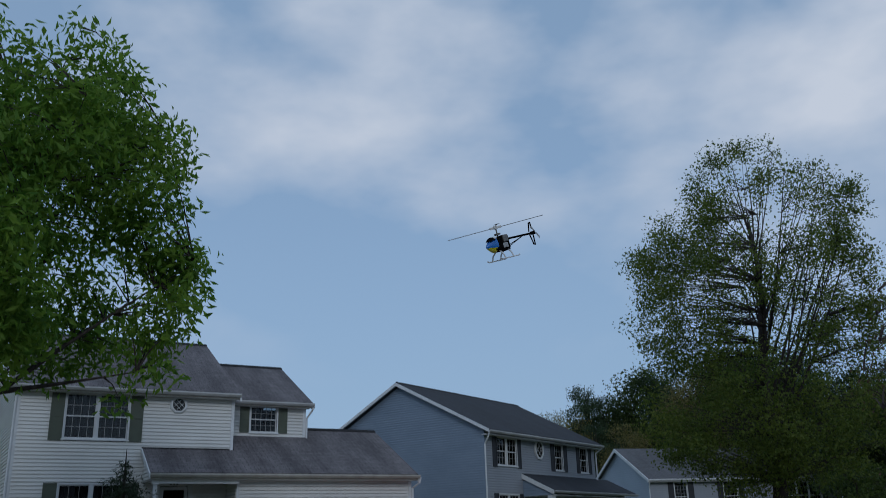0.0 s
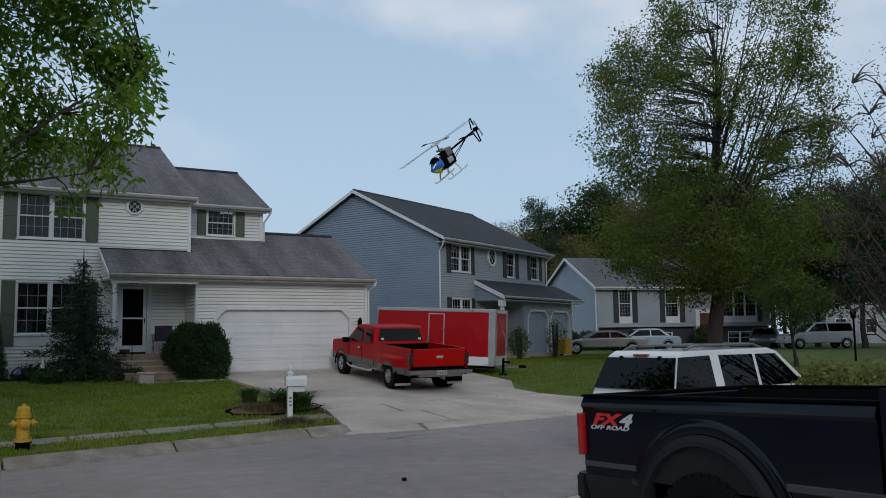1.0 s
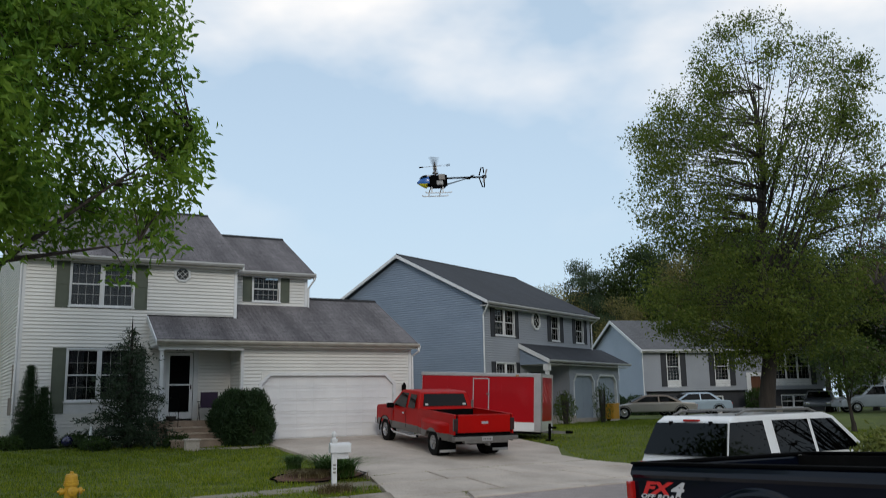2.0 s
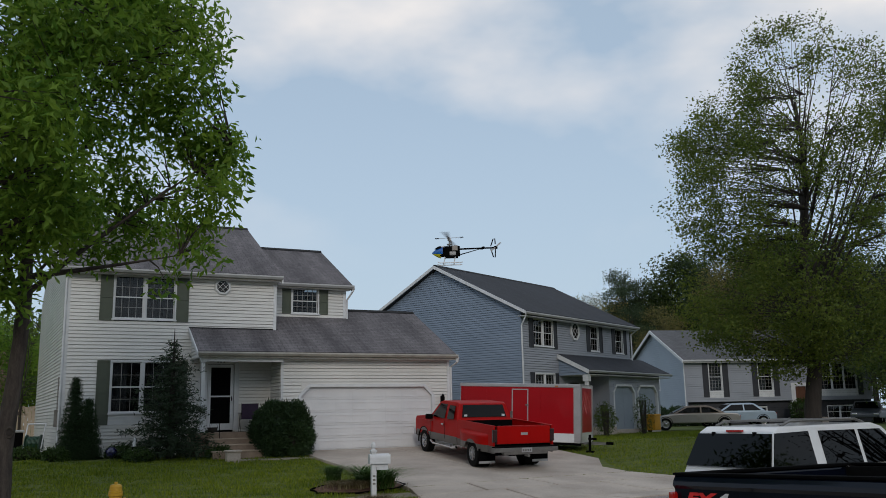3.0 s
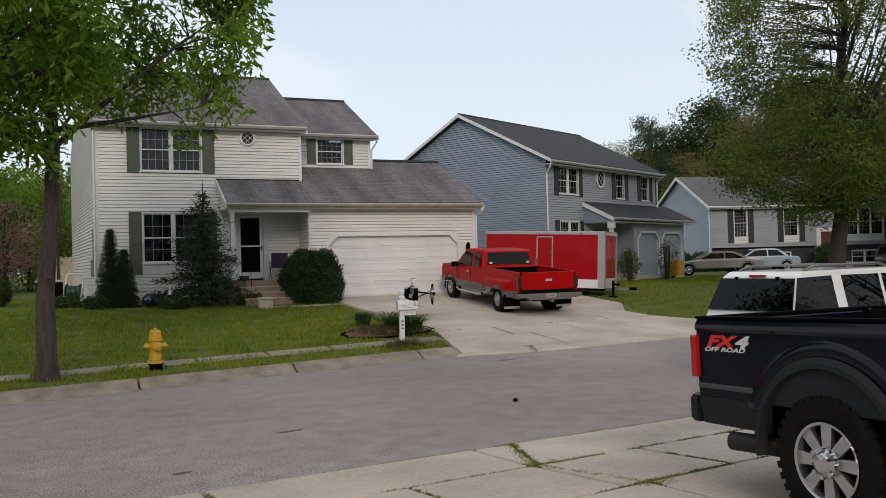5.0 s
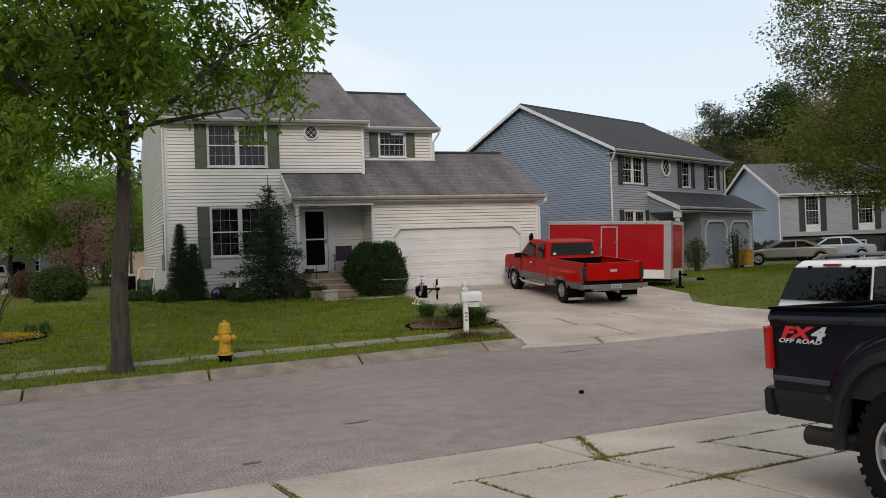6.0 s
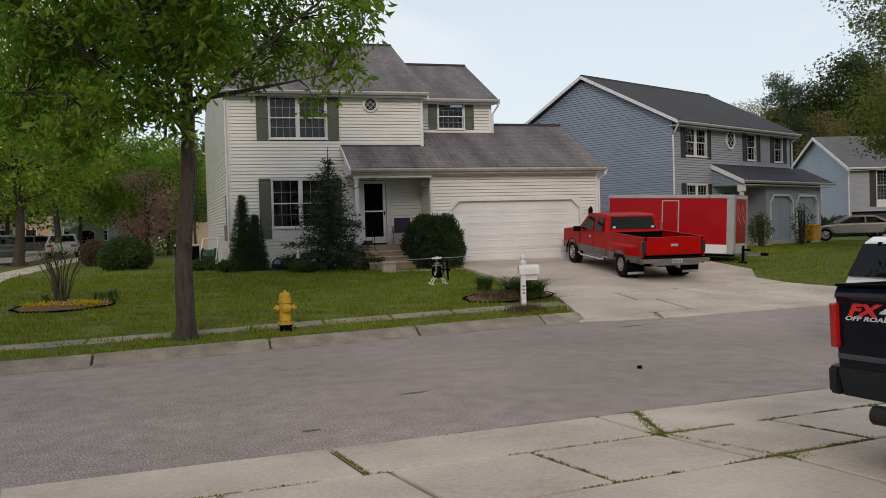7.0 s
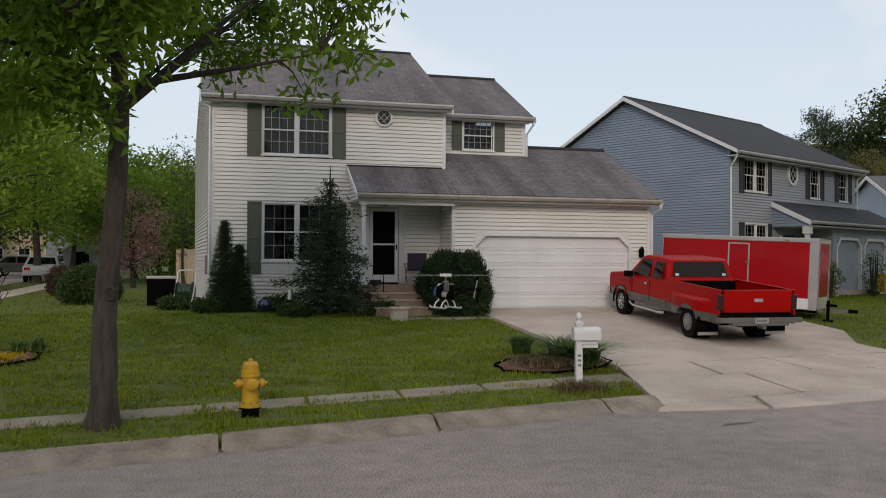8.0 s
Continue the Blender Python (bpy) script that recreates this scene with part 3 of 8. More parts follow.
# ---------------------------------------------------------------- houses
def siding_wall(name, mat, parent, u0, u1, z0, z1, holes, place, label="", course=0.116, thick=0.14, clip=None, lap=0.028, gap=0.015):
    """A sheathed wall with openings cut through, clad in lapped boards. place(u, out, z) gives the point; clip(z) narrows a gable."""
    def block(bm, ua, ub, za, zb, low, high, back):
        ca = (max(ua, clip(za)[0]), min(ub, clip(za)[1])) if clip else (ua, ub)
        cb = (max(ua, clip(zb)[0]), min(ub, clip(zb)[1])) if clip else (ua, ub)
        if ca[1] - ca[0] < 0.02 or cb[1] - cb[0] < 0.0:
            return False
        p = [place(ca[0], low, za), place(ca[1], low, za), place(cb[1], high, zb), place(cb[0], high, zb),
             place(ca[0], back, za), place(ca[1], back, za), place(cb[1], back, zb), place(cb[0], back, zb)]
        v = [bm.verts.new(q) for q in p]
        for f in ((0, 1, 2, 3), (5, 4, 7, 6), (0, 4, 5, 1), (3, 2, 6, 7), (0, 3, 7, 4), (1, 5, 6, 2)):
            bm.faces.new([v[i] for i in f])
        return True
    sheath, boards = bmesh.new(), []
    rows = max(1, round((z1 - z0) / course))
    marks = sorted({v for h in holes for v in h[:2]})
    for k in range(rows):
        z, zt = z0 + (z1 - z0) * k / rows, z0 + (z1 - z0) * (k + 1) / rows
        spans, u = [], u0
        for a, b in sorted((a, b) for a, b, c, d in holes if c < zt - 0.02 and d > z + 0.02):
            if a > u:
                spans.append((u, a))
            u = max(u, b)
        if u < u1:
            spans.append((u, u1))
        for a, b in spans:
            ends = [a] + [v for v in marks if a < v < b] + [b]
            for p, q in zip(ends, ends[1:]):
                block(sheath, p, q, z, zt, -0.03, -0.03, -thick)
            bm = bmesh.new()
            if block(bm, a, b, z + gap, zt, lap, lap * 0.3, -0.028):
                boards.append(bm)
            else:
                bm.free()
    bmesh.ops.remove_doubles(sheath, verts=sheath.verts[:], dist=0.0005)
    bmesh.ops.recalc_face_normals(sheath, faces=sheath.faces[:])
    wall = part(name, sheath, mat, parent, label)
    for bm in boards:
        bmesh.ops.recalc_face_normals(bm, faces=bm.faces[:])
        part("board", bm, mat, wall)
    return wall


def roof_slab(name, x0, x1, ye, ze, yr, zr, mat, parent, thick=0.16):
    """A roof slope from its eave line (ye, ze) to its ridge line (yr, zr)."""
    bm = bmesh.new()
    uvl = bm.loops.layers.uv.new("UVMap")
    n = Vector((0, -(zr - ze), abs(yr - ye))).normalized() if yr > ye else Vector((0, (zr - ze), abs(yr - ye))).normalized()
    nv = Vector((0, n.y, n.z))
    p = [Vector((x0, ye, ze)), Vector((x1, ye, ze)), Vector((x1, yr, zr)), Vector((x0, yr, zr))]
    top = [bm.verts.new(q) for q in p]
    low = [bm.verts.new(q - nv * thick) for q in p]
    bm.faces.new(top)
    bm.faces.new(low[::-1])
    for i in range(4):
        bm.faces.new((top[i], low[i], low[(i + 1) % 4], top[(i + 1) % 4]))
    bmesh.ops.recalc_face_normals(bm, faces=bm.faces[:])
    for f in bm.faces:
        for lp in f.loops:
            c = lp.vert.co
            lp[uvl].uv = (c.x, math.hypot(c.y - ye, c.z - ze))
    return part(name, bm, mat, parent)


def gutter(x0, x1, y, z, mat, parent):
    bm = bmesh.new()
    prism(bm, [(y - 0.11, z - 0.01), (y - 0.12, z - 0.06), (y - 0.075, z - 0.13), (y, z - 0.13), (y, z - 0.01), (y - 0.015, z - 0.01), (y - 0.015, z - 0.1), (y - 0.08, z - 0.1), (y - 0.1, z - 0.05), (y - 0.095, z - 0.01)], "x", x0, x1)
    return part("gutter", bm, mat, parent)


def downspout(pts, mat, parent, r=0.038):
    return part("downspout", tube(bmesh.new(), pts, r, 6), mat, parent)


def window(parent, x0, x1, z0, z1, y, panes=(1,), grid=(2, 3), frame_mat=None, out=0.03, curtain=True, panel=0.0, sash=True, name="window"):
    """Double-hung windows side by side in one frame, with muntins, glass and a curtain behind."""
    frame_mat = frame_mat or WHITE
    w = group_of(name, pose(0, 0, 0), "", "")
    w.parent = parent
    k = len(panes)
    f = 0.055
    part("frame", boxes((x0 - f, x0, y - out, y + 0.10, z0 - f, z1 + f), (x1, x1 + f, y - out, y + 0.10, z0 - f, z1 + f),
                        (x0, x1, y - out, y + 0.10, z1, z1 + f), (x0, x1, y - out, y + 0.10, z0 - f, z0)), frame_mat, w)
    part("sill", boxes((x0 - f - 0.02, x1 + f + 0.02, y - out - 0.035, y - out + 0.001, z0 - f - 0.01, z0 - f + 0.03)), frame_mat, w)
    if panel:
        part("panel", boxes((x0 - f, x1 + f, y - out + 0.004, y + 0.05, z0 - f - panel, z0 - f - 0.011)), frame_mat, w)
    total = x1 - x0
    for i in range(k):
        a, b = x0 + total * i / k, x0 + total * (i + 1) / k
        m = 0.04
        if i:
            part("mullion", boxes((a - m, a + m, y - out + 0.006, y + 0.09, z0, z1)), frame_mat, w)
        a, b = a + m * (i > 0), b - m * (i < k - 1)
        mid = (z0 + z1) / 2
        bm = bmesh.new()
        s = 0.035
        for zz0, zz1, yy in ((mid - 0.02, z1, y + 0.012), (z0, mid + 0.02, y + 0.04)):
            for r in ((a, a + s, zz0, zz1), (b - s, b, zz0, zz1), (a + s, b - s, zz1 - s, zz1), (a + s, b - s, zz0, zz0 + s)):
                box(bm, r[0], r[1], yy, yy + 0.03, r[2], r[3])
        part("sash", bm, frame_mat, w)
        bm = bmesh.new()
        nx, nz = grid
        for zz0, zz1, yy in ((mid, z1 - s, y + 0.02), (z0 + s, mid, y + 0.048)):
            for q in range(1, nx):
                xx = a + (b - a) * q / nx
                box(bm, xx - 0.006, xx + 0.006, yy, yy + 0.012, zz0 + 0.02, zz1)
            for q in range(1, nz):
                zz = zz0 + (zz1 - zz0) * q / nz
                box(bm, a + s, b - s, yy + 0.001, yy + 0.011, zz - 0.006, zz + 0.006)
        if nx > 1 or nz > 1:
            part("muntin", bm, MUNTIN, w)
        g = part("pane", boxes((a + 0.01, b - 0.01, y + 0.060, y + 0.066, z0 + 0.01, z1 - 0.01)), GLASS, w)
        g.visible_shadow = False
        if curtain:
            bm = bmesh.new()
            n = 24
            for lo, hi, aa, bb in ((z0, z1, a, a + (b - a) * panes[i]), ):
                prev = None
                for q in range(n + 1):
                    xx = aa + (bb - aa) * q / n
                    yy = y + 0.16 + 0.02 * math.sin(q * 1.9)
                    cur = (bm.verts.new((xx, yy, lo)), bm.verts.new((xx, yy, hi)))
                    if prev:
                        bm.faces.new((prev[0], cur[0], cur[1], prev[1]))
                    prev = cur
            part("curtain", bm, CURTAIN, w)
    return w


def shutter(parent, x0, x1, z0, z1, y, mat):
    bm = boxes((x0, x0 + 0.05, y - 0.035, y, z0, z1), (x1 - 0.05, x1, y - 0.035, y, z0, z1), (x0 + 0.05, x1 - 0.05, y - 0.034, y, z1 - 0.06, z1),
               (x0 + 0.05, x1 - 0.05, y - 0.034, y, z0, z0 + 0.06), (x0 + 0.05, x1 - 0.05, y - 0.034, y, (z0 + z1) / 2 - 0.03, (z0 + z1) / 2 + 0.03),
               (x0 + 0.05, x1 - 0.05, y - 0.016, y, z0 + 0.06, z1 - 0.06))
    return part("shutter", bm, mat, parent)


def ring_window(parent, x, z, y, rx, rz, sides=8):
    """A small eight-sided window with crossed muntins."""
    w = group_of("window", pose(0, 0, 0), "", "")
    w.parent = parent
    bm = bmesh.new()
    pts = [(math.cos((k + 0.5) * 2 * math.pi / sides), math.sin((k + 0.5) * 2 * math.pi / sides)) for k in range(sides)]
    for o, i in ((1.0, 0.8),):
        ro = [[bm.verts.new((x + p[0] * rx * s, yy, z + p[1] * rz * s)) for p in pts] for s, yy in ((1, y - 0.04), (0.8, y - 0.04), (0.8, y + 0.05), (1, y + 0.05))]
        for q in range(4):
            for k in range(sides):
                bm.faces.new((ro[q][k], ro[q][(k + 1) % sides], ro[(q + 1) % 4][(k + 1) % sides], ro[(q + 1) % 4][k]))
    bmesh.ops.recalc_face_normals(bm, faces=bm.faces[:])
    part("frame", bm, WHITE, w)
    bm = bmesh.new()
    for s in (-1, 1):
        for o in (-0.35, 0.35):
            tube(bm, [(x + rx * (o - 0.62), y - 0.02, z + s * rz * (-0.62 - o * 0)), (x + rx * (o + 0.62), y - 0.02, z + s * rz * 0.62)], 0.008, 4)
    part("muntin", bm, WHITE, w)
    bm = bmesh.new()
    vs = [bm.verts.new((x + p[0] * rx * 0.82, y - 0.005, z + p[1] * rz * 0.82)) for p in pts]
    bm.faces.new(vs)
    g = part("pane", bm, GLASS, w)
    g.visible_shadow = False
    # dark sheet close behind the pane, standing in for an unlit room
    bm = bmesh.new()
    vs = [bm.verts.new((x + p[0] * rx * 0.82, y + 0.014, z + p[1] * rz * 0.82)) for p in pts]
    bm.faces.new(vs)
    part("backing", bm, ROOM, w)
    return w


def garage_door(parent, x0, x1, z0, h, y, mat, chamfer=0.32, panels=(4, 5), cols=8, trim=0.09):
    """A panelled roll-up door in an opening with cut corners."""
    d = group_of("garage_door", pose(0, 0, 0), "", "")
    d.parent = parent
    rows = 5
    for r in range(rows):
        za, zb = z0 + h * r / rows, z0 + h * (r + 1) / rows
        bm = boxes((x0, x1, y + 0.10, y + 0.14, za + 0.004, zb - 0.002))
        for c in range(cols):
            a, b = x0 + (x1 - x0) * c / cols + 0.06, x0 + (x1 - x0) * (c + 1) / cols - 0.06
            for s in ((a, b, za + 0.085, za + 0.108), (a, b, zb - 0.108, zb - 0.085)):
                box(bm, s[0], s[1], y + 0.082, y + 0.101, s[2], s[3])
            box(bm, a, b, y + 0.094, y + 0.101, za + 0.108, zb - 0.108)
        part("panel", bm, mat, d)
    part("backing", boxes((x0, x1, y + 0.142, y + 0.16, z0, z0 + h)), mat, d)
    t, zt, c = trim, z0 + h, chamfer
    def ring(o):
        return [(x0 - o, z0), (x0 - o, zt - c + o * 0.4), (x0 + c - o * 0.4, zt + o), (x1 - c + o * 0.4, zt + o), (x1 + o, zt - c + o * 0.4), (x1 + o, z0)]
    bm = bmesh.new()
    a, b = ring(-0.008), ring(t)
    for yy0, yy1 in ((y - 0.045, y + 0.1),):
        va = [bm.verts.new((p[0], yy0, p[1])) for p in a]
        vb = [bm.verts.new((p[0], yy0, p[1])) for p in b]
        wa = [bm.verts.new((p[0], yy1, p[1])) for p in a]
        wb = [bm.verts.new((p[0], yy1, p[1])) for p in b]
        for i in range(5):
            bm.faces.new((va[i], va[i + 1], vb[i + 1], vb[i]))
            bm.faces.new((va[i], wa[i], wa[i + 1], va[i + 1]))
            bm.faces.new((vb[i], vb[i + 1], wb[i + 1], wb[i]))
    bmesh.ops.recalc_face_normals(bm, faces=bm.faces[:])
    part("trim", bm, WHITE, d)
    # corner fillers above the cut corners
    for shape in ([(x0, zt - c), (x0, zt + 0.13), (x0 + c, zt + 0.13), (x0 + c, zt)], [(x1, zt - c), (x1 - c, zt), (x1 - c, zt + 0.13), (x1, zt + 0.13)]):
        bm = bmesh.new()
        prism(bm, shape, "y", y - 0.026, y + 0.09)
        part("corner", bm, SIDING_CREAM if mat is DOOR_WHITE else SIDING_GREY, d)
    return d


def gable_clip(y0, y1, ze, zr):
    mid = (y0 + y1) / 2
    def f(z):
        if z <= ze:
            return (y0, y1)
        k = min(1.0, (z - ze) / (zr - ze))
        return (y0 + (mid - y0) * k, y1 - (y1 - mid) * k)
    return f


def octagon_window(parent, x, z, r, y, siding):
    """A small fixed eight-sided window with a white frame and crossed diagonal bars; r: from its centre to the frame's outer sides."""
    w = group_of("window", pose(0, 0, 0), "", "")
    w.parent = parent
    def ring(a):
        return [(x + a / math.cos(math.pi / 8) * math.cos(math.pi / 8 + k * math.pi / 4), z + a / math.cos(math.pi / 8) * math.sin(math.pi / 8 + k * math.pi / 4)) for k in range(8)]
    bm = bmesh.new()
    lines = [[bm.verts.new((p[0], yy, p[1])) for p in ring(a)] for a, yy in ((r, y + 0.02), (r, y - 0.045), (r - 0.012, y - 0.055), (r - 0.05, y - 0.055), (r - 0.062, y - 0.04), (r - 0.062, y + 0.08))]
    for a, b in zip(lines, lines[1:]):
        for k in range(8):
            bm.faces.new((a[k], a[(k + 1) % 8], b[(k + 1) % 8], b[k]))
    bmesh.ops.recalc_face_normals(bm, faces=bm.faces[:])
    part("frame", bm, WHITE, w)
    q = r - 0.062
    for sx in (1, -1):
        for off in (-0.5, 0.5):
            c = Vector((x + off * q * 0.64, 0, z - sx * off * q * 0.64))
            half = q * 0.93
            bm = boxes((-half, half, y - 0.012 + 0.001 * sx, y + 0.006, -0.008, 0.008))
            bmesh.ops.transform(bm, matrix=Matrix.Translation(c) @ Matrix.Rotation(radians(-45 * sx), 4, "Y"), verts=bm.verts[:])
            part("muntin", bm, WHITE, w)
    g = part("pane", prism(bmesh.new(), ring(q - 0.001), "y", y + 0.02, y + 0.026), GLASS, w)
    g.visible_shadow = False
    # siding pieces that fill the square opening's corners behind the frame
    e, t = 0.2275, 0.11
    for a in (1, -1):
        for b in (1, -1):
            part("corner", prism(bmesh.new(), [(x + a * (e + 0.01), z + b * (e + 0.01)), (x + a * t * 0.9, z + b * (e + 0.01)), (x + a * (e + 0.01), z + b * t * 0.9)], "y", y - 0.012, y + 0.1), siding, w)


def build_white_house():
    h = group_of("house", pose(1.09, 30.4, 0.90), "two-storey cream vinyl-sided house with grey shingle roof and attached garage", "house")
    S = SIDING_CREAM
    # main front wall, with its door and windows cut through
    holes = [(1.45, 3.37, 1.42, 3.05), (1.43, 3.35, 4.48, 5.90), (4.52, 5.42, 0.76, 3.0), (4.71, 5.17, 5.43, 5.885)]
    siding_wall("wall", S, h, 0, 6.82, 0, 6.12, holes, lambda u, o, z: (u, -o, z))
    siding_wall("wall", S, h, 0, 10.6, 0, 8.75, [], lambda u, o, z: (-o - 0.055 * u, u, z), clip=gable_clip(0, 10.6, 6.12, 8.77))
    octagon_window(h, 4.94, 5.658, 0.28, 0.0, S)
    part("wall", boxes((6.68, 6.82, 0.14, 10.6, 0, 6.1)), S, h)
    part("wall", boxes((0.1, 9.87, 10.5, 10.6, 0, 6.1)), S, h)
    siding_wall("wall", S, h, 6.82, 9.87, 4.6, 6.12, [(7.80, 8.78, 5.0, 5.92)], lambda u, o, z: (u, 1.3 - o, z))
    part("wall", boxes((9.74, 9.87, 1.44, 9.0, 3.2, 6.1)), S, h)
    siding_wall("wall", S, h, 6.70, 12.93, 0, 3.24, [(7.37, 12.24, 0, 2.16)], lambda u, o, z: (u, -1.4 - o, z))
    siding_wall("wall", S, h, -1.26, 0.0, 0, 3.24, [], lambda u, o, z: (6.70 - o, u, z))
    part("wall", boxes((12.8, 12.93, -1.26, 6.0, 0, 3.3)), S, h)
    bm = prism(bmesh.new(), [(-1.4, 3.26), (6.0, 3.26), (2.1, 5.1)], "x", 12.8, 12.93)
    part("wall", bm, S, h)
    # shallow rooms behind the windows, coloured dark as if unlit
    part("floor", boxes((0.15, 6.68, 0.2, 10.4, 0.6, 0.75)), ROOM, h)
    part("dim_room_wall", boxes((0.15, 9.7, 2.6, 2.7, 0.76, 6.0)), ROOM, h)
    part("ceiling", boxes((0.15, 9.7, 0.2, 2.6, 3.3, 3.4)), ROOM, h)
    # corner boards
    for x0, x1, y0, y1, z0, z1 in ((-0.025, 0.09, -0.03, 0.0, 0, 6.1), (-0.03, 0.0, 0.0, 0.09, 0, 6.1), (6.74, 6.85, -0.03, 0.0, 4.2, 6.0), (9.78, 9.90, 1.27, 1.3, 4.7, 6.0),
                                   (6.67, 6.76, -1.43, -1.40, 0, 3.2), (12.85, 12.96, -1.43, -1.40, 0, 3.2)):
        part("corner_board", boxes((x0, x1, y0 - 0.001, y1, z0, z1)), WHITE, h)
    for b in ((0.02, 6.7, 0.01, 0.13, -0.6, 0.0), (6.72, 12.9, -1.39, -1.2, -0.6, 0.0)):
        part("foundation", boxes(b), CONCRETE, h)
    # roofs
    for nm, args in (("roof", (-0.3, 6.95, -0.38, 6.10, 5.3, 8.94)), ("roof", (-0.3, 6.95, 10.98, 6.10, 5.3, 8.94)),
                     ("roof", (6.6, 10.06, 0.95, 6.10, 5.0, 8.12)), ("roof", (6.6, 10.06, 9.05, 6.10, 5.0, 8.12)),
                     ("roof", (3.87, 13.06, -1.8, 3.31, 0.02, 4.22)), ("roof", (6.9, 13.06, 0.02, 4.22, 2.1, 5.26)), ("roof", (9.9, 13.06, 6.0, 3.31, 2.1, 5.26))):
        roof_slab(nm, *args, SHINGLE_GREY, h)
    for x0, x1, y, z in ((-0.3, 6.95, 5.3, 8.96), (6.95, 10.06, 5.0, 8.14), (9.9, 13.06, 2.1, 5.28)):
        part("ridge_cap", prism(bmesh.new(), [(y - 0.16, z - 0.075), (y, z + 0.03), (y + 0.16, z - 0.075), (y, z - 0.01)], "x", x0, x1), RIDGE, h)
    gutter(-0.3, 6.97, -0.38, 6.08, GUTTER_GREY, h)
    gutter(6.97, 10.1, 0.95, 6.08, GUTTER_GREY, h)
    gutter(3.87, 13.1, -1.8, 3.29, GUTTER_BROWN, h)
    for b in ((-0.28, 6.9, -0.36, 0.0, 5.90, 5.93), (6.9, 10.0, 0.96, 1.3, 5.90, 5.93), (3.95, 13.0, -1.78, -1.4, 3.1, 3.13), (3.95, 6.70, -1.4, 0.0, 3.1, 3.13)):
        part("soffit", boxes(b), WHITE, h)
    for b in ((3.9, 13.04, -1.79, -1.765, 3.1, 3.22), (-0.28, 6.93, -0.372, -0.345, 5.9, 6.02), (6.97, 10.04, 0.958, 0.985, 5.9, 6.02)):
        part("fascia", boxes(b), GUTTER_BROWN, h)
    # rakes of the gable ends
    for x0, x1, pts in ((6.93, 6.99, ((-0.42, 5.98), (5.3, 8.86))), (10.04, 10.09, ((0.92, 5.98), (5.0, 8.03))), (13.05, 13.10, ((-1.84, 3.18), (2.1, 5.16))), (-0.34, -0.28, ((-0.42, 5.98), (5.3, 8.86)))):
        (ya, za), (yb, zb) = pts
        part("rake", prism(bmesh.new(), [(ya, za), (ya, za - 0.16), (yb, zb - 0.18), (yb, zb)], "x", x0, x1), WHITE, h)
    # closed end and posts of the porch roof
    siding_wall("porch_gable", S, h, -1.75, 0.0, 3.12, 4.05, [], lambda u, o, z: (3.95 - o, u, z), thick=0.05, clip=lambda z: (-1.75 + max(0, (z - 3.14)) / 0.5, 0.0))
    part("rake", prism(bmesh.new(), [(-1.84, 3.28), (-1.84, 3.12), (-0.02, 4.03), (-0.02, 4.2)], "x", 3.83, 3.87), WHITE, h)
    part("flashing", boxes((3.84, 6.9, -0.03, -0.018, 4.17, 4.24)), RIDGE, h)
    part("porch_post", boxes((4.02, 4.14, -1.62, -1.50, 0.72, 3.1), (3.98, 4.18, -1.66, -1.46, 0.72, 0.86), (3.99, 4.17, -1.65, -1.47, 2.95, 3.1), bevel=0.008), WHITE, h)
    part("porch_beam", boxes((3.98, 6.69, -1.64, -1.48, 2.98, 3.098)), WHITE, h)
    part("porch_floor", boxes((3.9, 6.69, -1.68, -0.02, 0.0, 0.72)), STEP_BRICK, h)
    for k, (d, z) in enumerate(((0.34, 0.54), (0.68, 0.36), (1.02, 0.18))):
        part("step", boxes((4.25 - 0.0 * k, 5.85, -1.68 - d, -1.68 - d + 0.339, -0.3, z - 0.045), bevel=0.012), STEP_BRICK, h)
        part("tread", boxes((4.21, 5.89, -1.70 - d, -1.68 - d + 0.345, z - 0.044, z), bevel=0.012), STEP_TREAD, h, "tread in a paler brown for its lit top")
    # windows, shutters, doors
    window(h, 1.45, 3.37, 1.42, 3.05, 0.0, (0.55, 0.7), (3, 2), panel=0.34)
    window(h, 1.43, 3.35, 4.48, 5.90, 0.0, (1.0, 1.0), (4, 2))
    window(h, 7.80, 8.78, 5.0, 5.92, 1.3, (0.9,), (5, 2), curtain=False)
    for x0, z0, z1, y in ((1.0, 1.03, 3.1, 0), (3.43, 1.03, 3.1, 0), (0.98, 4.4, 5.95, 0), (3.41, 4.4, 5.95, 0)):
        shutter(h, x0, x0 + 0.40, z0, z1, y - 0.018, SHUTTER_GREEN)
    for x0 in (7.40, 8.84):
        shutter(h, x0, x0 + 0.34, 4.97, 5.95, 1.282, SHUTTER_GREEN)
    ring_window(h, 4.94, 5.66, -0.055, 0.27, 0.27)
    garage_door(h, 7.37, 12.24, 0.0, 2.16, -1.4, DOOR_WHITE)
    d = group_of("front_door", pose(0, 0, 0), "", "")
    d.parent = h
    part("frame", boxes((4.36, 4.52, -0.03, 0.12, 0.76, 3.16), (5.42, 5.58, -0.03, 0.12, 0.76, 3.16), (4.52, 5.42, -0.03, 0.12, 3.0, 3.16)), WHITE, d)
    part("storm_frame", boxes((4.53, 4.64, 0.0, 0.03, 0.78, 2.98), (5.30, 5.41, 0.0, 0.03, 0.78, 2.98), (4.64, 5.30, 0.0, 0.03, 2.88, 2.98), (4.64, 5.30, 0.0, 0.03, 0.78, 1.0), (4.64, 5.30, 0.002, 0.028, 1.88, 1.93)), WHITE, d)
    part("storm_screen", boxes((4.64, 5.30, 0.012, 0.017, 1.0, 1.88)), BLACK, d)
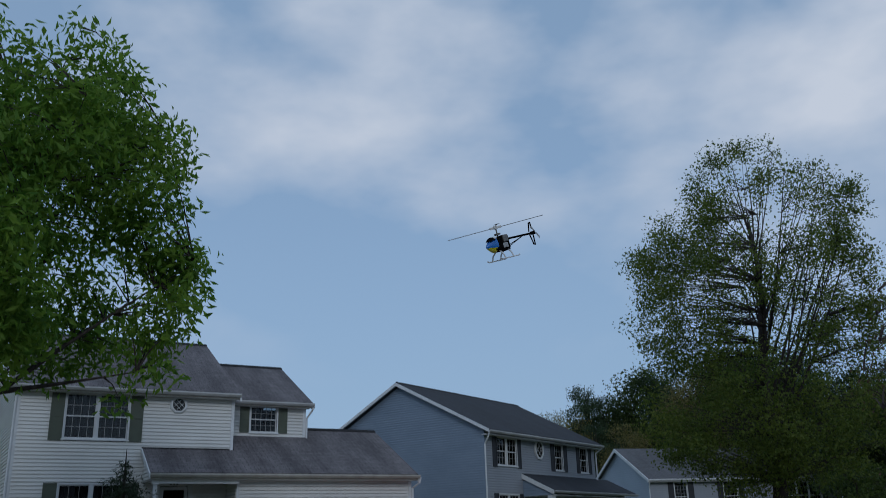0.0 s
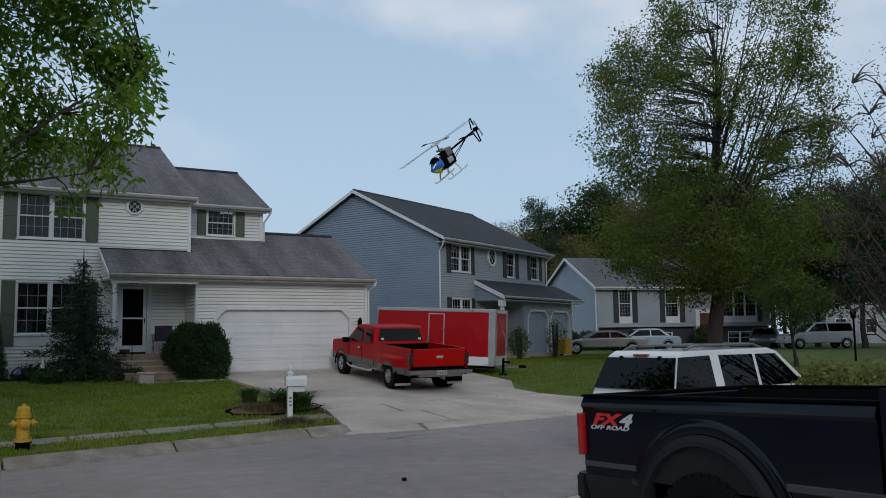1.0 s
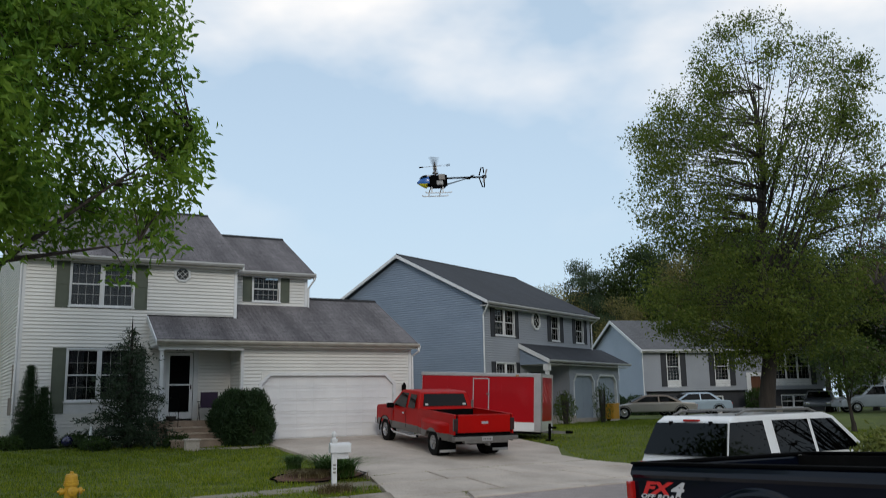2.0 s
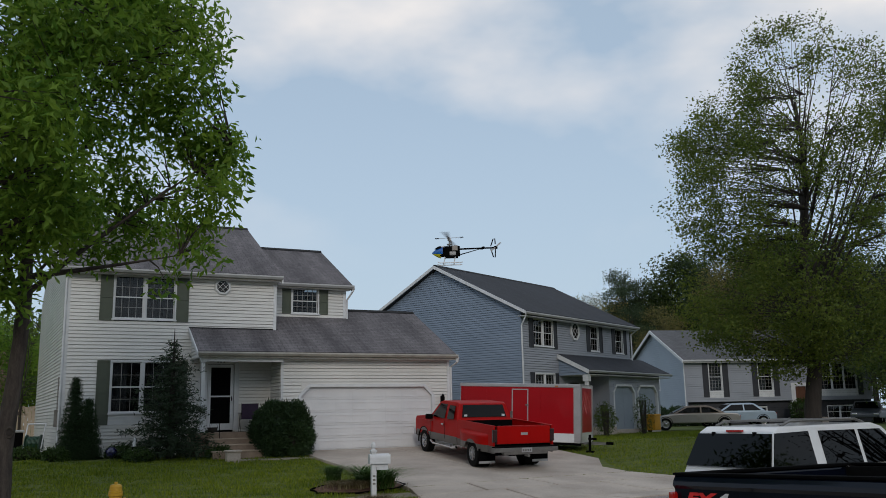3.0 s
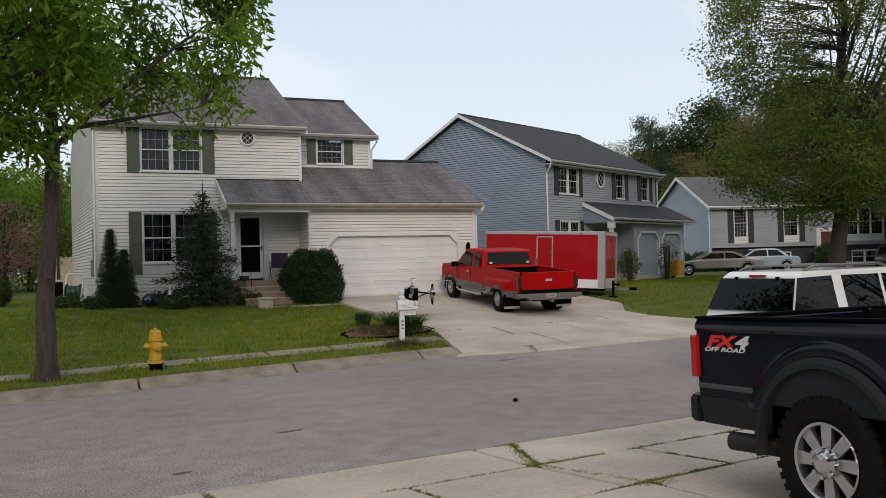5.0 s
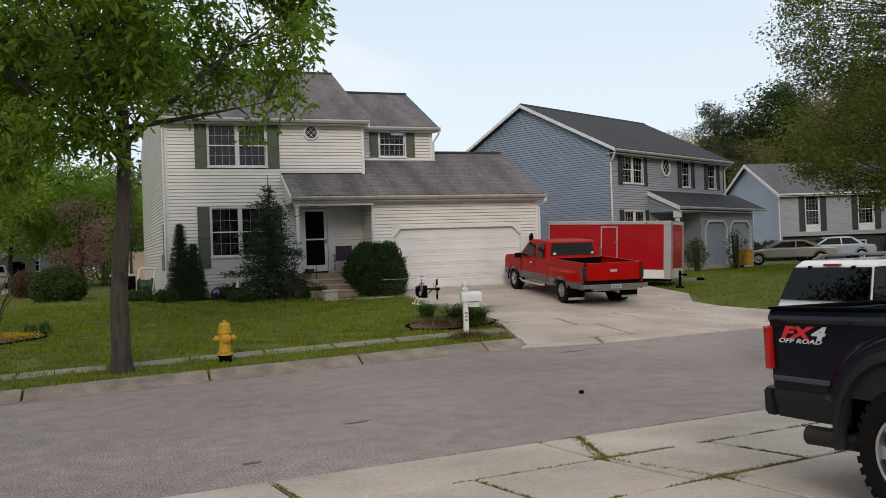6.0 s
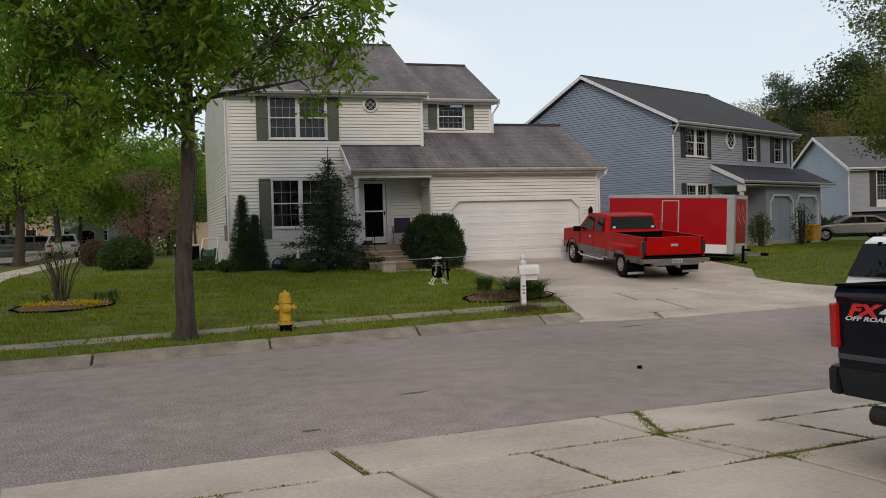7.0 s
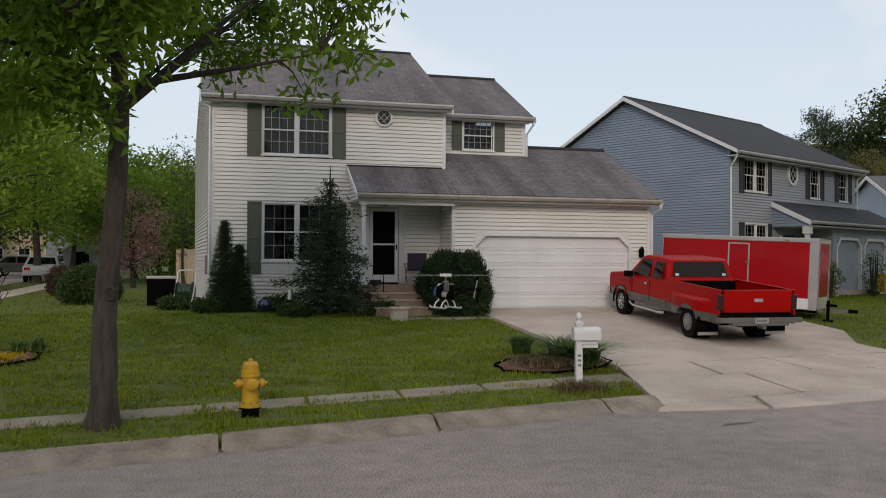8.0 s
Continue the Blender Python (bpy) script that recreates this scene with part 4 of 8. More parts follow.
    part("storm_screen", boxes((4.64, 5.30, 0.012, 0.017, 1.93, 2.88)), BLACK, d)
    part("door_leaf", boxes((4.53, 5.41, 0.07, 0.11, 0.78, 2.98)), SHUTTER_DARK, d)
    part("handle", boxes((5.33, 5.36, -0.05, 0.0, 1.75, 1.9), bevel=0.008), BLACK, d)
    for i in range(3):
        part("number_bar", boxes((4.83 + 0.1 * i, 4.89 + 0.1 * i, -0.036, -0.0305, 3.05, 3.12)), BLACK, d)
    downspout([(10.1, 0.88, 5.98), (10.08, 1.0, 5.85), (9.93, 1.24, 5.55), (9.93, 1.25, 4.75)], WHITE, h)
    downspout([(13.12, -1.86, 3.2), (13.1, -1.8, 3.02), (12.99, -1.46, 2.85), (12.99, -1.46, 0.02)], WHITE, h)
    downspout([(-0.05, -0.4, 5.98), (-0.05, -0.07, 5.75), (-0.05, -0.07, 0.1)], WHITE, h)
    lamp = part("wall_lamp", lathe(bmesh.new(), [(0.03, 1.54), (0.06, 1.58), (0.075, 1.76), (0.05, 1.84), (0.015, 1.89)], 8, (12.62, -1.53, 0)), BLACK, h)
    part("lamp_bracket", boxes((12.59, 12.65, -1.5, -1.41, 1.66, 1.72), (12.57, 12.67, -1.46, -1.412, 1.56, 1.81)), BLACK, lamp)
    part("meter_box", boxes((-0.16, -0.03, 0.7, 1.0, 1.0, 1.55), (-0.1, -0.03, 0.8, 0.86, 1.55, 2.6), bevel=0.01), STEEL, h)
    part("utility_pipe", boxes((-0.09, -0.03, 1.75, 1.83, 0, 2.2)), WHITE, h)
    return h


def build_blue_house():
    h = group_of("house", pose(20.2, 34.15, 1.16, 0, 0, 26.1), "two-storey blue-grey vinyl-sided house with dark shingle roof and twin garage", "house")
    G, B = SIDING_GREY, SIDING_BLUE
    wins = [(1.02, 2.72, 3.97, 5.2), (6.39, 7.2, 3.95, 5.2), (9.08, 9.92, 3.95, 5.2), (1.06, 2.75, 1.3, 2.66)]
    siding_wall("wall", G, h, 0, 10.75, 0, 5.42, wins, lambda u, o, z: (u, -o, z), course=0.11)
    siding_wall("wall", B, h, 0, 9.6, -0.6, 7.93, [], lambda u, o, z: (-o, u, z), course=0.11, clip=gable_clip(0, 9.6, 5.46, 7.95), label="blue-grey gable wall")
    for b in ((10.6, 10.75, 0.14, 9.6, 0, 5.4), (0.14, 10.6, 9.46, 9.6, 0, 5.4)):
        part("wall", boxes(b), G, h)
    siding_wall("wall", G, h, 5.85, 11.55, 0, 2.78, [(6.3, 8.5, 0, 2.13), (8.92, 11.17, 0, 2.13)], lambda u, o, z: (u, -1.2 - o, z))
    for b in ((5.85, 5.99, -1.06, 0, 0, 2.78), (11.41, 11.55, -1.06, 3.0, 0, 2.78)):
        part("wall", boxes(b), G, h)
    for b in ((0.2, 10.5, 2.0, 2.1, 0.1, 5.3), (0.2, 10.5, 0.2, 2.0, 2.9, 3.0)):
        part("dim_room_wall", boxes(b), ROOM, h)
    for nm, a in (("roof", (-0.25, 11.0, -0.42, 5.44, 4.8, 8.13)), ("roof", (-0.25, 11.0, 10.02, 5.44, 4.8, 8.13)), ("roof", (3.1, 12.15, -1.62, 2.84, 0.02, 3.66))):
        roof_slab(nm, *a, SHINGLE_DARK, h)
    part("ridge_cap", prism(bmesh.new(), [(4.64, 8.06), (4.8, 8.17), (4.96, 8.06), (4.8, 8.12)], "x", -0.25, 11.0), RIDGE, h)
    gutter(-0.27, 11.05, -0.42, 5.4, GUTTER_GREY, h)
    gutter(3.1, 12.2, -1.62, 2.82, GUTTER_GREY, h)
    for b in ((-0.2, 10.95, -0.4, 0.0, 5.2, 5.23), (3.15, 12.1, -1.6, -1.2, 2.6, 2.63), (3.15, 5.85, -1.2, 0.0, 2.6, 2.63)):
        part("soffit", boxes(b), WHITE, h)
    for s, (ya, yb) in ((1, (-0.46, 4.8)), (2, (10.06, 4.8))):
        part("rake", prism(bmesh.new(), [(ya, 5.42), (ya, 5.28), (yb, 7.95), (yb, 8.11)], "x", -0.31, -0.25), WHITE, h)
    part("rake", prism(bmesh.new(), [(-1.66, 2.82), (-1.66, 2.63), (0, 3.43), (0, 3.64)], "x", 3.04, 3.1), WHITE, h)
    siding_wall("porch_gable", B, h, -1.6, 0.0, 2.6, 3.45, [], lambda u, o, z: (3.15 - o, u, z), thick=0.05, clip=lambda z: (-1.6 + max(0, z - 2.62) / 0.5, 0.0))
    part("porch_post", boxes((3.2, 3.36, -1.5, -1.34, 0, 2.6), (3.14, 3.42, -1.56, -1.28, 2.3, 2.6), bevel=0.01), WHITE, h)
    for x0, x1 in ((0.62, 0.98), (2.78, 3.08)):
        shutter(h, x0, x1, 3.85, 5.25, -0.018, SHUTTER_DARK)
        shutter(h, x0, x1, 1.2, 2.72, -0.018, SHUTTER_DARK)
    for x0, x1 in ((5.95, 6.32), (7.26, 7.62), (8.66, 9.01), (9.98, 10.32)):
        shutter(h, x0, x1, 3.88, 5.25, -0.018, SHUTTER_DARK)
    window(h, *wins[0], 0.0, (1.0, 1.0), (3, 2))
    window(h, *wins[1], 0.0, (1.0,), (3, 2))
    window(h, *wins[2], 0.0, (1.0,), (3, 2))
    window(h, *wins[3], 0.0, (0.5, 0.5), (3, 2))
    ring_window(h, 4.77, 4.85, -0.055, 0.42, 0.5)
    for a, b in ((6.3, 8.5), (8.92, 11.17)):
        garage_door(h, a, b, 0, 2.13, -1.2, PAINT_PALE_DOOR, cols=2)
    downspout([(-0.2, -0.46, 5.3), (-0.15, -0.3, 5.05), (-0.06, -0.08, 4.8), (-0.06, -0.08, 0)], WHITE, h)
    downspout([(11.0, -0.46, 5.3), (10.82, -0.08, 5.0), (10.82, -0.08, 3.6)], WHITE, h)
    part("corner_board", boxes((-0.03, 0.09, -0.031, 0, 0, 5.4)), B, h)
    part("front_door", boxes((4.1, 5.0, -0.03, 0.06, 0.2, 2.3)), ROOM, h)
    part("porch_light", lathe(bmesh.new(), [(0.02, 1.9), (0.06, 2.0), (0.06, 2.2), (0.01, 2.28)], 8, (3.7, -0.1, 0)), WHITE, h)
    part("porch_floor", boxes((3.1, 5.85, -1.5, 0, -0.3, 0.16)), CONCRETE, h)
    for b in ((0, 10.7, 0.02, 8.9, -0.9, 0.0), (5.9, 11.5, -1.19, 0, -0.9, 0.0)):
        part("foundation", boxes(b), CONCRETE, h)
    return h


PAINT_PALE_DOOR = material("pale_blue_door", (0.30, 0.35, 0.40), (0.25, 0.29, 0.34), 1.2, 0.5, 0.03, 30)


def build_split_house():
    h = group_of("house", pose(49.6, 45.49, 0.95, 0, 0, -14.0), "split-level grey-sided house with shallow grey shingle roof", "house")
    G = SIDING_GREY
    wins = [(-6.95, -6.02, 2.35, 4.3), (-3.2, -2.15, 2.35, 4.3), (-0.42, 0.45, 0.48, 2.6), (1.6, 4.5, 2.35, 4.2)]
    siding_wall("wall", G, h, -8.8, 5.75, 1.62, 4.5, wins, lambda u, o, z: (u, -o, z), course=0.15)
    siding_wall("wall", SHUTTER_DARK, h, -8.8, 5.75, -0.4, 1.62, [(-4.4, -2.6, 0.35, 1.2), (2.2, 4.2, 0.35, 1.2), (-0.42, 0.45, 0.48, 2.6)], lambda u, o, z: (u, 0.3 - o, z), course=0.15, label="dark lower storey")
    siding_wall("wall", SIDING_BLUE_PALE, h, 0, 9.0, -0.4, 6.8, [(3.9, 4.7, 2.6, 3.9)], lambda u, o, z: (-8.8 - o, u, z), course=0.15, clip=gable_clip(0, 9.0, 4.5, 6.8), label="pale blue-grey gable wall")
    for b in ((5.6, 5.75, 0.44, 9, 0, 4.5), (-8.6, 5.6, 8.86, 9.0, 0, 4.5)):
        part("wall", boxes(b), G, h)
    for b in ((-8.6, 5.5, 1.8, 1.9, 0, 4.4), (-8.6, -8.4, 1.9, 8.8, 0, 4.4)):
        part("dim_room_wall", boxes(b), ROOM, h)
    roof_slab("roof", -9.05, 6.0, -0.42, 4.52, 4.5, 7.0, SHINGLE_MID, h)
    roof_slab("roof", -9.05, 6.0, 9.42, 4.52, 4.5, 7.0, SHINGLE_MID, h)
    gutter(-9.05, 6.02, -0.42, 4.5, WHITE, h)
    for ya, yb in ((-0.46, 4.5), (9.46, 4.5)):
        part("rake", prism(bmesh.new(), [(ya, 4.5), (ya, 4.3), (yb, 6.76), (yb, 6.98)], "x", -9.11, -9.05), WHITE, h)
    part("soffit", boxes((-9.0, 5.95, -0.4, 0, 4.3, 4.33)), WHITE, h)
    window(h, *wins[0], 0.0, (0.6,), (4, 4), panel=0.4)
    window(h, *wins[1], 0.0, (0.6,), (4, 4), panel=0.4)
    window(h, *wins[3], 0.0, (0.6, 0.6, 0.6), (3, 3), panel=0.4)
    window(h, -4.4, -2.6, 0.35, 1.2, 0.3, (0.5, 0.5), (2, 1))
    window(h, 2.2, 4.2, 0.35, 1.2, 0.3, (0.5, 0.5), (2, 1))
    for x0 in (-7.45, -5.94, -3.7, -2.06, 1.1, 4.58):
        shutter(h, x0, x0 + 0.42, 1.95, 4.3, -0.018, SHUTTER_DARK)
    part("door_frame", boxes((-0.75, -0.42, -0.04, 0.3, 0.48, 2.85), (0.45, 0.78, -0.04, 0.3, 0.48, 2.85), (-0.42, 0.45, -0.04, 0.3, 2.6, 2.85)), WHITE, h)
    part("front_door", boxes((-0.42, 0.45, 0.1, 0.16, 0.48, 2.6)), WOOD_DOOR, h)
    part("step", boxes((-1.0, 1.0, -1.4, 0.29, -0.4, 0.45)), CONCRETE, h)
    downspout([(-9.0, -0.45, 4.4), (-8.86, -0.08, 3.9), (-8.86, -0.08, 0)], WHITE, h)
    # side window in the gable wall
    w = group_of("window", pose(-8.8, 0, 0, 0, 0, -90), "", "")
    w.parent = h
    part("frame", boxes((-4.76, -4.7, -0.05, 0.1, 2.54, 3.96), (-3.9, -3.84, -0.05, 0.1, 2.54, 3.96), (-4.7, -3.9, -0.05, 0.1, 3.9, 3.96), (-4.7, -3.9, -0.05, 0.1, 2.54, 2.6), (-4.7, -3.9, -0.02, 0.05, 3.23, 3.27)), WHITE, w)
    part("pane", boxes((-4.7, -3.9, 0.05, 0.056, 2.6, 3.9)), GLASS, w)
    return h


SIDING_BLUE_PALE = material("pale_blue_vinyl", (0.34, 0.39, 0.47), (0.29, 0.34, 0.41), 0.6, 0.5, 0.05, 18)
build_white_house()
build_blue_house()
build_split_house()



# ---------------------------------------------------------------- plants
def inside(p, env, k=1.0):
    return any(((p[0] - e[0]) / e[3]) ** 2 + ((p[1] - e[1]) / e[4]) ** 2 + ((p[2] - e[2]) / e[5]) ** 2 < k for e in env)


def leaf_mesh(rng, centres, spread, per, size, droop=0.2, aspect=0.5, flat=0.8):
    """Many small folded leaves round cluster centres, as vertices and faces."""
    n = len(centres) * per
    c = np.repeat(np.array(centres), per, axis=0)
    off = np.clip(rng.normal(size=(n, 3)), -1.7, 1.7) * np.array(spread)
    p = c + off
    d = rng.normal(size=(n, 3))
    d[:, 2] = d[:, 2] * flat - droop
    d /= np.linalg.norm(d, axis=1, keepdims=True) + 1e-9
    u = rng.normal(size=(n, 3))
    s = np.cross(d, u)
    s /= np.linalg.norm(s, axis=1, keepdims=True) + 1e-9
    up = np.cross(s, d)
    ln = size * rng.uniform(0.6, 1.25, size=(n, 1))
    w = ln * aspect
    a, b = p, p + d * ln
    m1, m2 = p + d * ln * 0.5 + s * w * 0.5 + up * ln * 0.12, p + d * ln * 0.5 - s * w * 0.5 + up * ln * 0.12
    verts = np.stack([a, m1, b, m2], 1).reshape(-1, 3)
    idx = np.arange(n)[:, None] * 4
    faces = np.concatenate([idx + np.array([[0, 1, 2]]), idx + np.array([[0, 2, 3]])], 0)
    return verts, faces


def fast_mesh(name, verts, faces, mat, parent=None, label=""):
    me = bpy.data.meshes.new(name)
    v, f = np.asarray(verts, dtype=np.float32), np.asarray(faces, dtype=np.int32)
    k = f.shape[1]
    me.vertices.add(len(v))
    me.vertices.foreach_set("co", v.ravel())
    me.loops.add(f.size)
    me.loops.foreach_set("vertex_index", f.ravel())
    me.polygons.add(len(f))
    me.polygons.foreach_set("loop_start", np.arange(0, f.size, k, dtype=np.int32))
    me.update(calc_edges=True)
    me.materials.append(mat)
    ob = new(name, me)
    if parent is not None:
        ob.parent = parent
    return tagged(ob, label)


def tree(name, m, label, env, fork, radius, limbs, clusters, per, leaf, leaf_mat, bark, seed, spread=0.35, gap=-0.12, lean=0.0, steep=0.5, top=None, category="tree", twigs=True, near=False, knot=0.0, hollow=0.0, leaf_shape=(0.2, 0.5)):
    """A tapered trunk with limbs that reach into the crown's envelope, twigs and many leaves."""
    rng = np.random.default_rng(seed)
    t = group_of(name, m, label, category)
    lo = [min(e[i] - e[i + 3] for e in env) for i in range(3)]
    hi = [max(e[i] + e[i + 3] for e in env) for i in range(3)]
    top = top or hi[2] * 0.86
    pts = []
    while len(pts) < clusters:
        p = np.array([rng.uniform(a, b) for a, b in zip(lo, hi)])
        if not inside(p, env):
            continue
        if inside(p, env, 0.30) and rng.random() < 0.55:
            continue
        if hollow and p[2] > 6 and inside(p, env[:2], 0.6) and rng.random() < hollow:
            continue
        if noise.noise(Vector(p * 0.55) + Vector((seed * 3.1, 0, 0))) < gap:
            continue
        pts.append(p)
    pts = np.array(pts)
    bm = bmesh.new()
    trunk = []
    for k in range(9):
        h = top * k / 8
        trunk.append(Vector((lean * h / top + 0.10 * math.sin(h * 0.9 + seed), 0.08 * math.cos(h * 1.1 + seed), h)))
    rad = [radius * (1.0 - 0.86 * (k / 8) ** 0.9) for k in range(9)]
    # root flare
    spine, girth = [trunk[0] - Vector((0, 0, 0.15)), trunk[0] + Vector((0, 0, 0.06)), trunk[0] + Vector((0, 0, 0.32))], [radius * 1.6, radius * 1.3, radius * 1.06]
    steps = 5 if near else 1
    for k in range(8):
        for q in range(1, steps + 1):
            w = q / steps
            a, b = (trunk[0] + Vector((0, 0, 0.32)), radius * 1.06) if k == 0 else (trunk[k], rad[k])
            spine.append(a.lerp(trunk[k + 1], w))
            girth.append(b + (rad[k + 1] - b) * w)
    tube(bm, spine, girth, 22 if near else 10)
    if near:
        # furrowed bark, and a knot with a healed rim
        for vtx in bm.verts:
            c = Vector((vtx.co.x - lean * vtx.co.z / top, vtx.co.y, 0))
            if c.length > 1e-4:
                c.normalize()
                q = Vector((vtx.co.x * 9, vtx.co.y * 9, vtx.co.z * 1.3))
                vtx.co += c * (noise.noise(q) * 0.022 + noise.noise(q * 2.7) * 0.010)
    stem = part("trunk", bm, bark, t, smooth=True)
    if knot:
        # healed rim of a lost branch
        q = knot / top * 8
        c = trunk[int(q)].lerp(trunk[int(q) + 1], q % 1)
        ring = [(c.x + 0.05 + 0.062 * math.cos(a), c.y - radius * 0.90 - 0.012 * math.sin(a), c.z + 0.085 * math.sin(a)) for a in (2 * math.pi * i / 14 for i in range(15))]
        part("knot", tube(bmesh.new(), ring, 0.022, 7), bark, stem, "round healed branch scar", smooth=True)
        part("knot_heart", lathe(bmesh.new(), [(0.055, c.y - radius * 0.97), (0.05, c.y - radius * 0.80)], 12, (c.x + 0.05, 0, c.z), "y"), BARK_DARK, stem)
    bm = bmesh.new()
    anchors = [p for p in trunk if p.z > fork]
    far = sorted(range(len(pts)), key=lambda i: -(pts[i][0] ** 2 + pts[i][1] ** 2 + 0.4 * (pts[i][2] - fork) ** 2))
    chosen = []
    for i in far:
        if len(chosen) >= limbs:
            break
        if all(np.linalg.norm(pts[i] - pts[j]) > (2.1 if near else 0.9) for j in chosen):
            chosen.append(i)
    for i in chosen:
        e = Vector(pts[i])
        out = math.hypot(e.x, e.y)
        h0 = max(fork + rng.uniform(0, 0.25) * out, min(top * 0.92, e.z - out * (0.35 + steep) - rng.uniform(0, 0.8)))
        s = Vector((lean * h0 / top, 0, h0))
        mid = s.lerp(e, 0.5) + Vector((rng.uniform(-0.25, 0.25), rng.uniform(-0.25, 0.25), (0.02 if near else -0.16) * out + rng.uniform(-0.1, 0.3)))
        path = [s.lerp(mid, q).lerp(mid.lerp(e, q), q) for q in (0, 0.2, 0.4, 0.6, 0.8, 1.0)]
        r0 = radius * (0.34 if h0 < top * 0.6 else 0.20) * rng.uniform(0.7, 1.1)
        if hollow:
            r0 *= 0.6
        tube(bm, path, [r0 * (1 - 0.86 * q) for q in (0, 0.2, 0.4, 0.6, 0.8, 1.0)], 6, False)
        anchors += path[1:]
    tagged(part("limb", bm, bark, t, smooth=True), kind="stuff")
    if twigs:
        bm = bmesh.new()
        arr = np.array([tuple(a) for a in anchors])
        for p in pts:
            d = np.linalg.norm(arr - p, axis=1) + np.maximum(0, arr[:, 2] - p[2]) * 1.2
            q = Vector(arr[int(np.argmin(d))])
            e = Vector(p)
            mid = q.lerp(e, 0.5) + Vector((0, 0, 0.08))
            tube(bm, [q, mid, e], [0.022, 0.014, 0.005], 3, False)
        tagged(part("twig", bm, bark, t), kind="stuff")
    v, f = leaf_mesh(rng, pts, (spread, spread, spread * 0.75), per, leaf, *leaf_shape)
    crown = fast_mesh("crown", v, f, leaf_mat, t)
    tagged(crown, kind="stuff")
    return t


def shrub(name, m, label, env, count, leaf, mat, seed, category="shrub", stems=5, stem_h=0.5, aspect=0.45, shell=0.55, droop=0.0, flat=1.0, shade_core=True, rugged=0.35):
    """A clipped or loose shrub: short stems and a dense coat of leaves with an uneven outline."""
    rng = np.random.default_rng(seed)
    t = group_of(name, m, label, category)
    bm = bmesh.new()
    e0 = env[0]
    for k in range(stems):
        a = 2 * math.pi * k / stems
        tube(bm, [(e0[0] + 0.08 * math.cos(a), e0[1] + 0.08 * math.sin(a), -0.08), (e0[0] + 0.3 * e0[3] * math.cos(a), e0[1] + 0.3 * e0[4] * math.sin(a), stem_h)], [0.03, 0.014], 5)
    tagged(part("stem", bm, BARK_DARK, t), kind="stuff")
    pts = []
    lo = [min(e[i] - e[i + 3] for e in env) for i in range(3)]
    hi = [max(e[i] + e[i + 3] for e in env) for i in range(3)]
    while len(pts) < count:
        p = rng.uniform(lo, hi)
        bump = 1.0 + rugged * noise.noise(Vector(p * 2.2) + Vector((seed, 0, 0)))
        if p[2] < 0.02 or not inside(p, env, bump) or (inside(p, env, shell) and rng.random() < 0.8):
            continue
        pts.append(p)
    v, f = leaf_mesh(rng, pts, (0.05, 0.05, 0.05), 5, leaf, droop, aspect, flat)
    tagged(fast_mesh("foliage", v, f, mat, t), kind="stuff")
    # added dark mass for the shade inside; keeps the shrub from being seen through
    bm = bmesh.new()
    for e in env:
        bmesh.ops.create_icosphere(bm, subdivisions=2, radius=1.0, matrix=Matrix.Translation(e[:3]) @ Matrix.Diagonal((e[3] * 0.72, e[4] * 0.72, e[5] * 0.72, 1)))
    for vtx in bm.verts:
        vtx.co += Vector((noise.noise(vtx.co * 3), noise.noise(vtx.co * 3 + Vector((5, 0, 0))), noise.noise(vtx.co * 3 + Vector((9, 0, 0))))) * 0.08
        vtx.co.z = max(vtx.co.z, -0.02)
    if shade_core:
        part("shade_core", bm, BARK_DARK, t)
    else:
        bm.free()
    return t


def conifer(name, m, label, height, radius, tiers, mat, seed, per=34, leaf=0.12, power=0.9, base=0.25, open_top=0.0, category="conifer", ragged=(0.6, 1.2), fluff=0.085):
    """A conifer: straight trunk, whorls of boughs that shorten upwards, needles along each."""
    rng = np.random.default_rng(seed)
    t = group_of(name, m, label, category)
    part("trunk", tube(bmesh.new(), [(0, 0, -0.1), (0, 0, height * 0.5), (0, 0, height)], [radius * 0.10, radius * 0.06, 0.008], 7), BARK_DARK, t)
    bm = bmesh.new()
    cen = []
    for k in range(tiers):
        q = k / (tiers - 1)
        z = base + (height * (1 - open_top * 0.5) - base) * q
        r = radius * (1 - q) ** power * rng.uniform(0.85, 1.1) + 0.07
        n = max(3, int(9 * (1 - q) + 4))
        for i in range(n):
            a = 2 * math.pi * (i + rng.uniform(-0.3, 0.3)) / n + k
            rr = r * rng.uniform(*ragged)
            tip = Vector((math.cos(a) * rr, math.sin(a) * rr, z - 0.10 * rr + 1.4 * fluff * rng.uniform(-1, 1)))
            tube(bm, [(0, 0, z), tip], [0.014, 0.004], 3, False)
            for s in np.linspace(0.2, 1.0, max(2, int(rr / 0.16) + 1)):
                cen.append((tip.x * s, tip.y * s, z + (tip.z - z) * s))
    tagged(part("bough", bm, BARK_DARK, t), kind="stuff")
    v, f = leaf_mesh(rng, cen, (fluff, fluff, fluff * 0.6), per, leaf, 0.1, 0.22, 0.6)
    tagged(fast_mesh("needles", v, f, mat, t), kind="stuff")
    return t


def on_ground(x, y, dz=0.0, rz=0.0):
    return pose(x, y, terrain(x, y) + dz, 0, 0, rz)


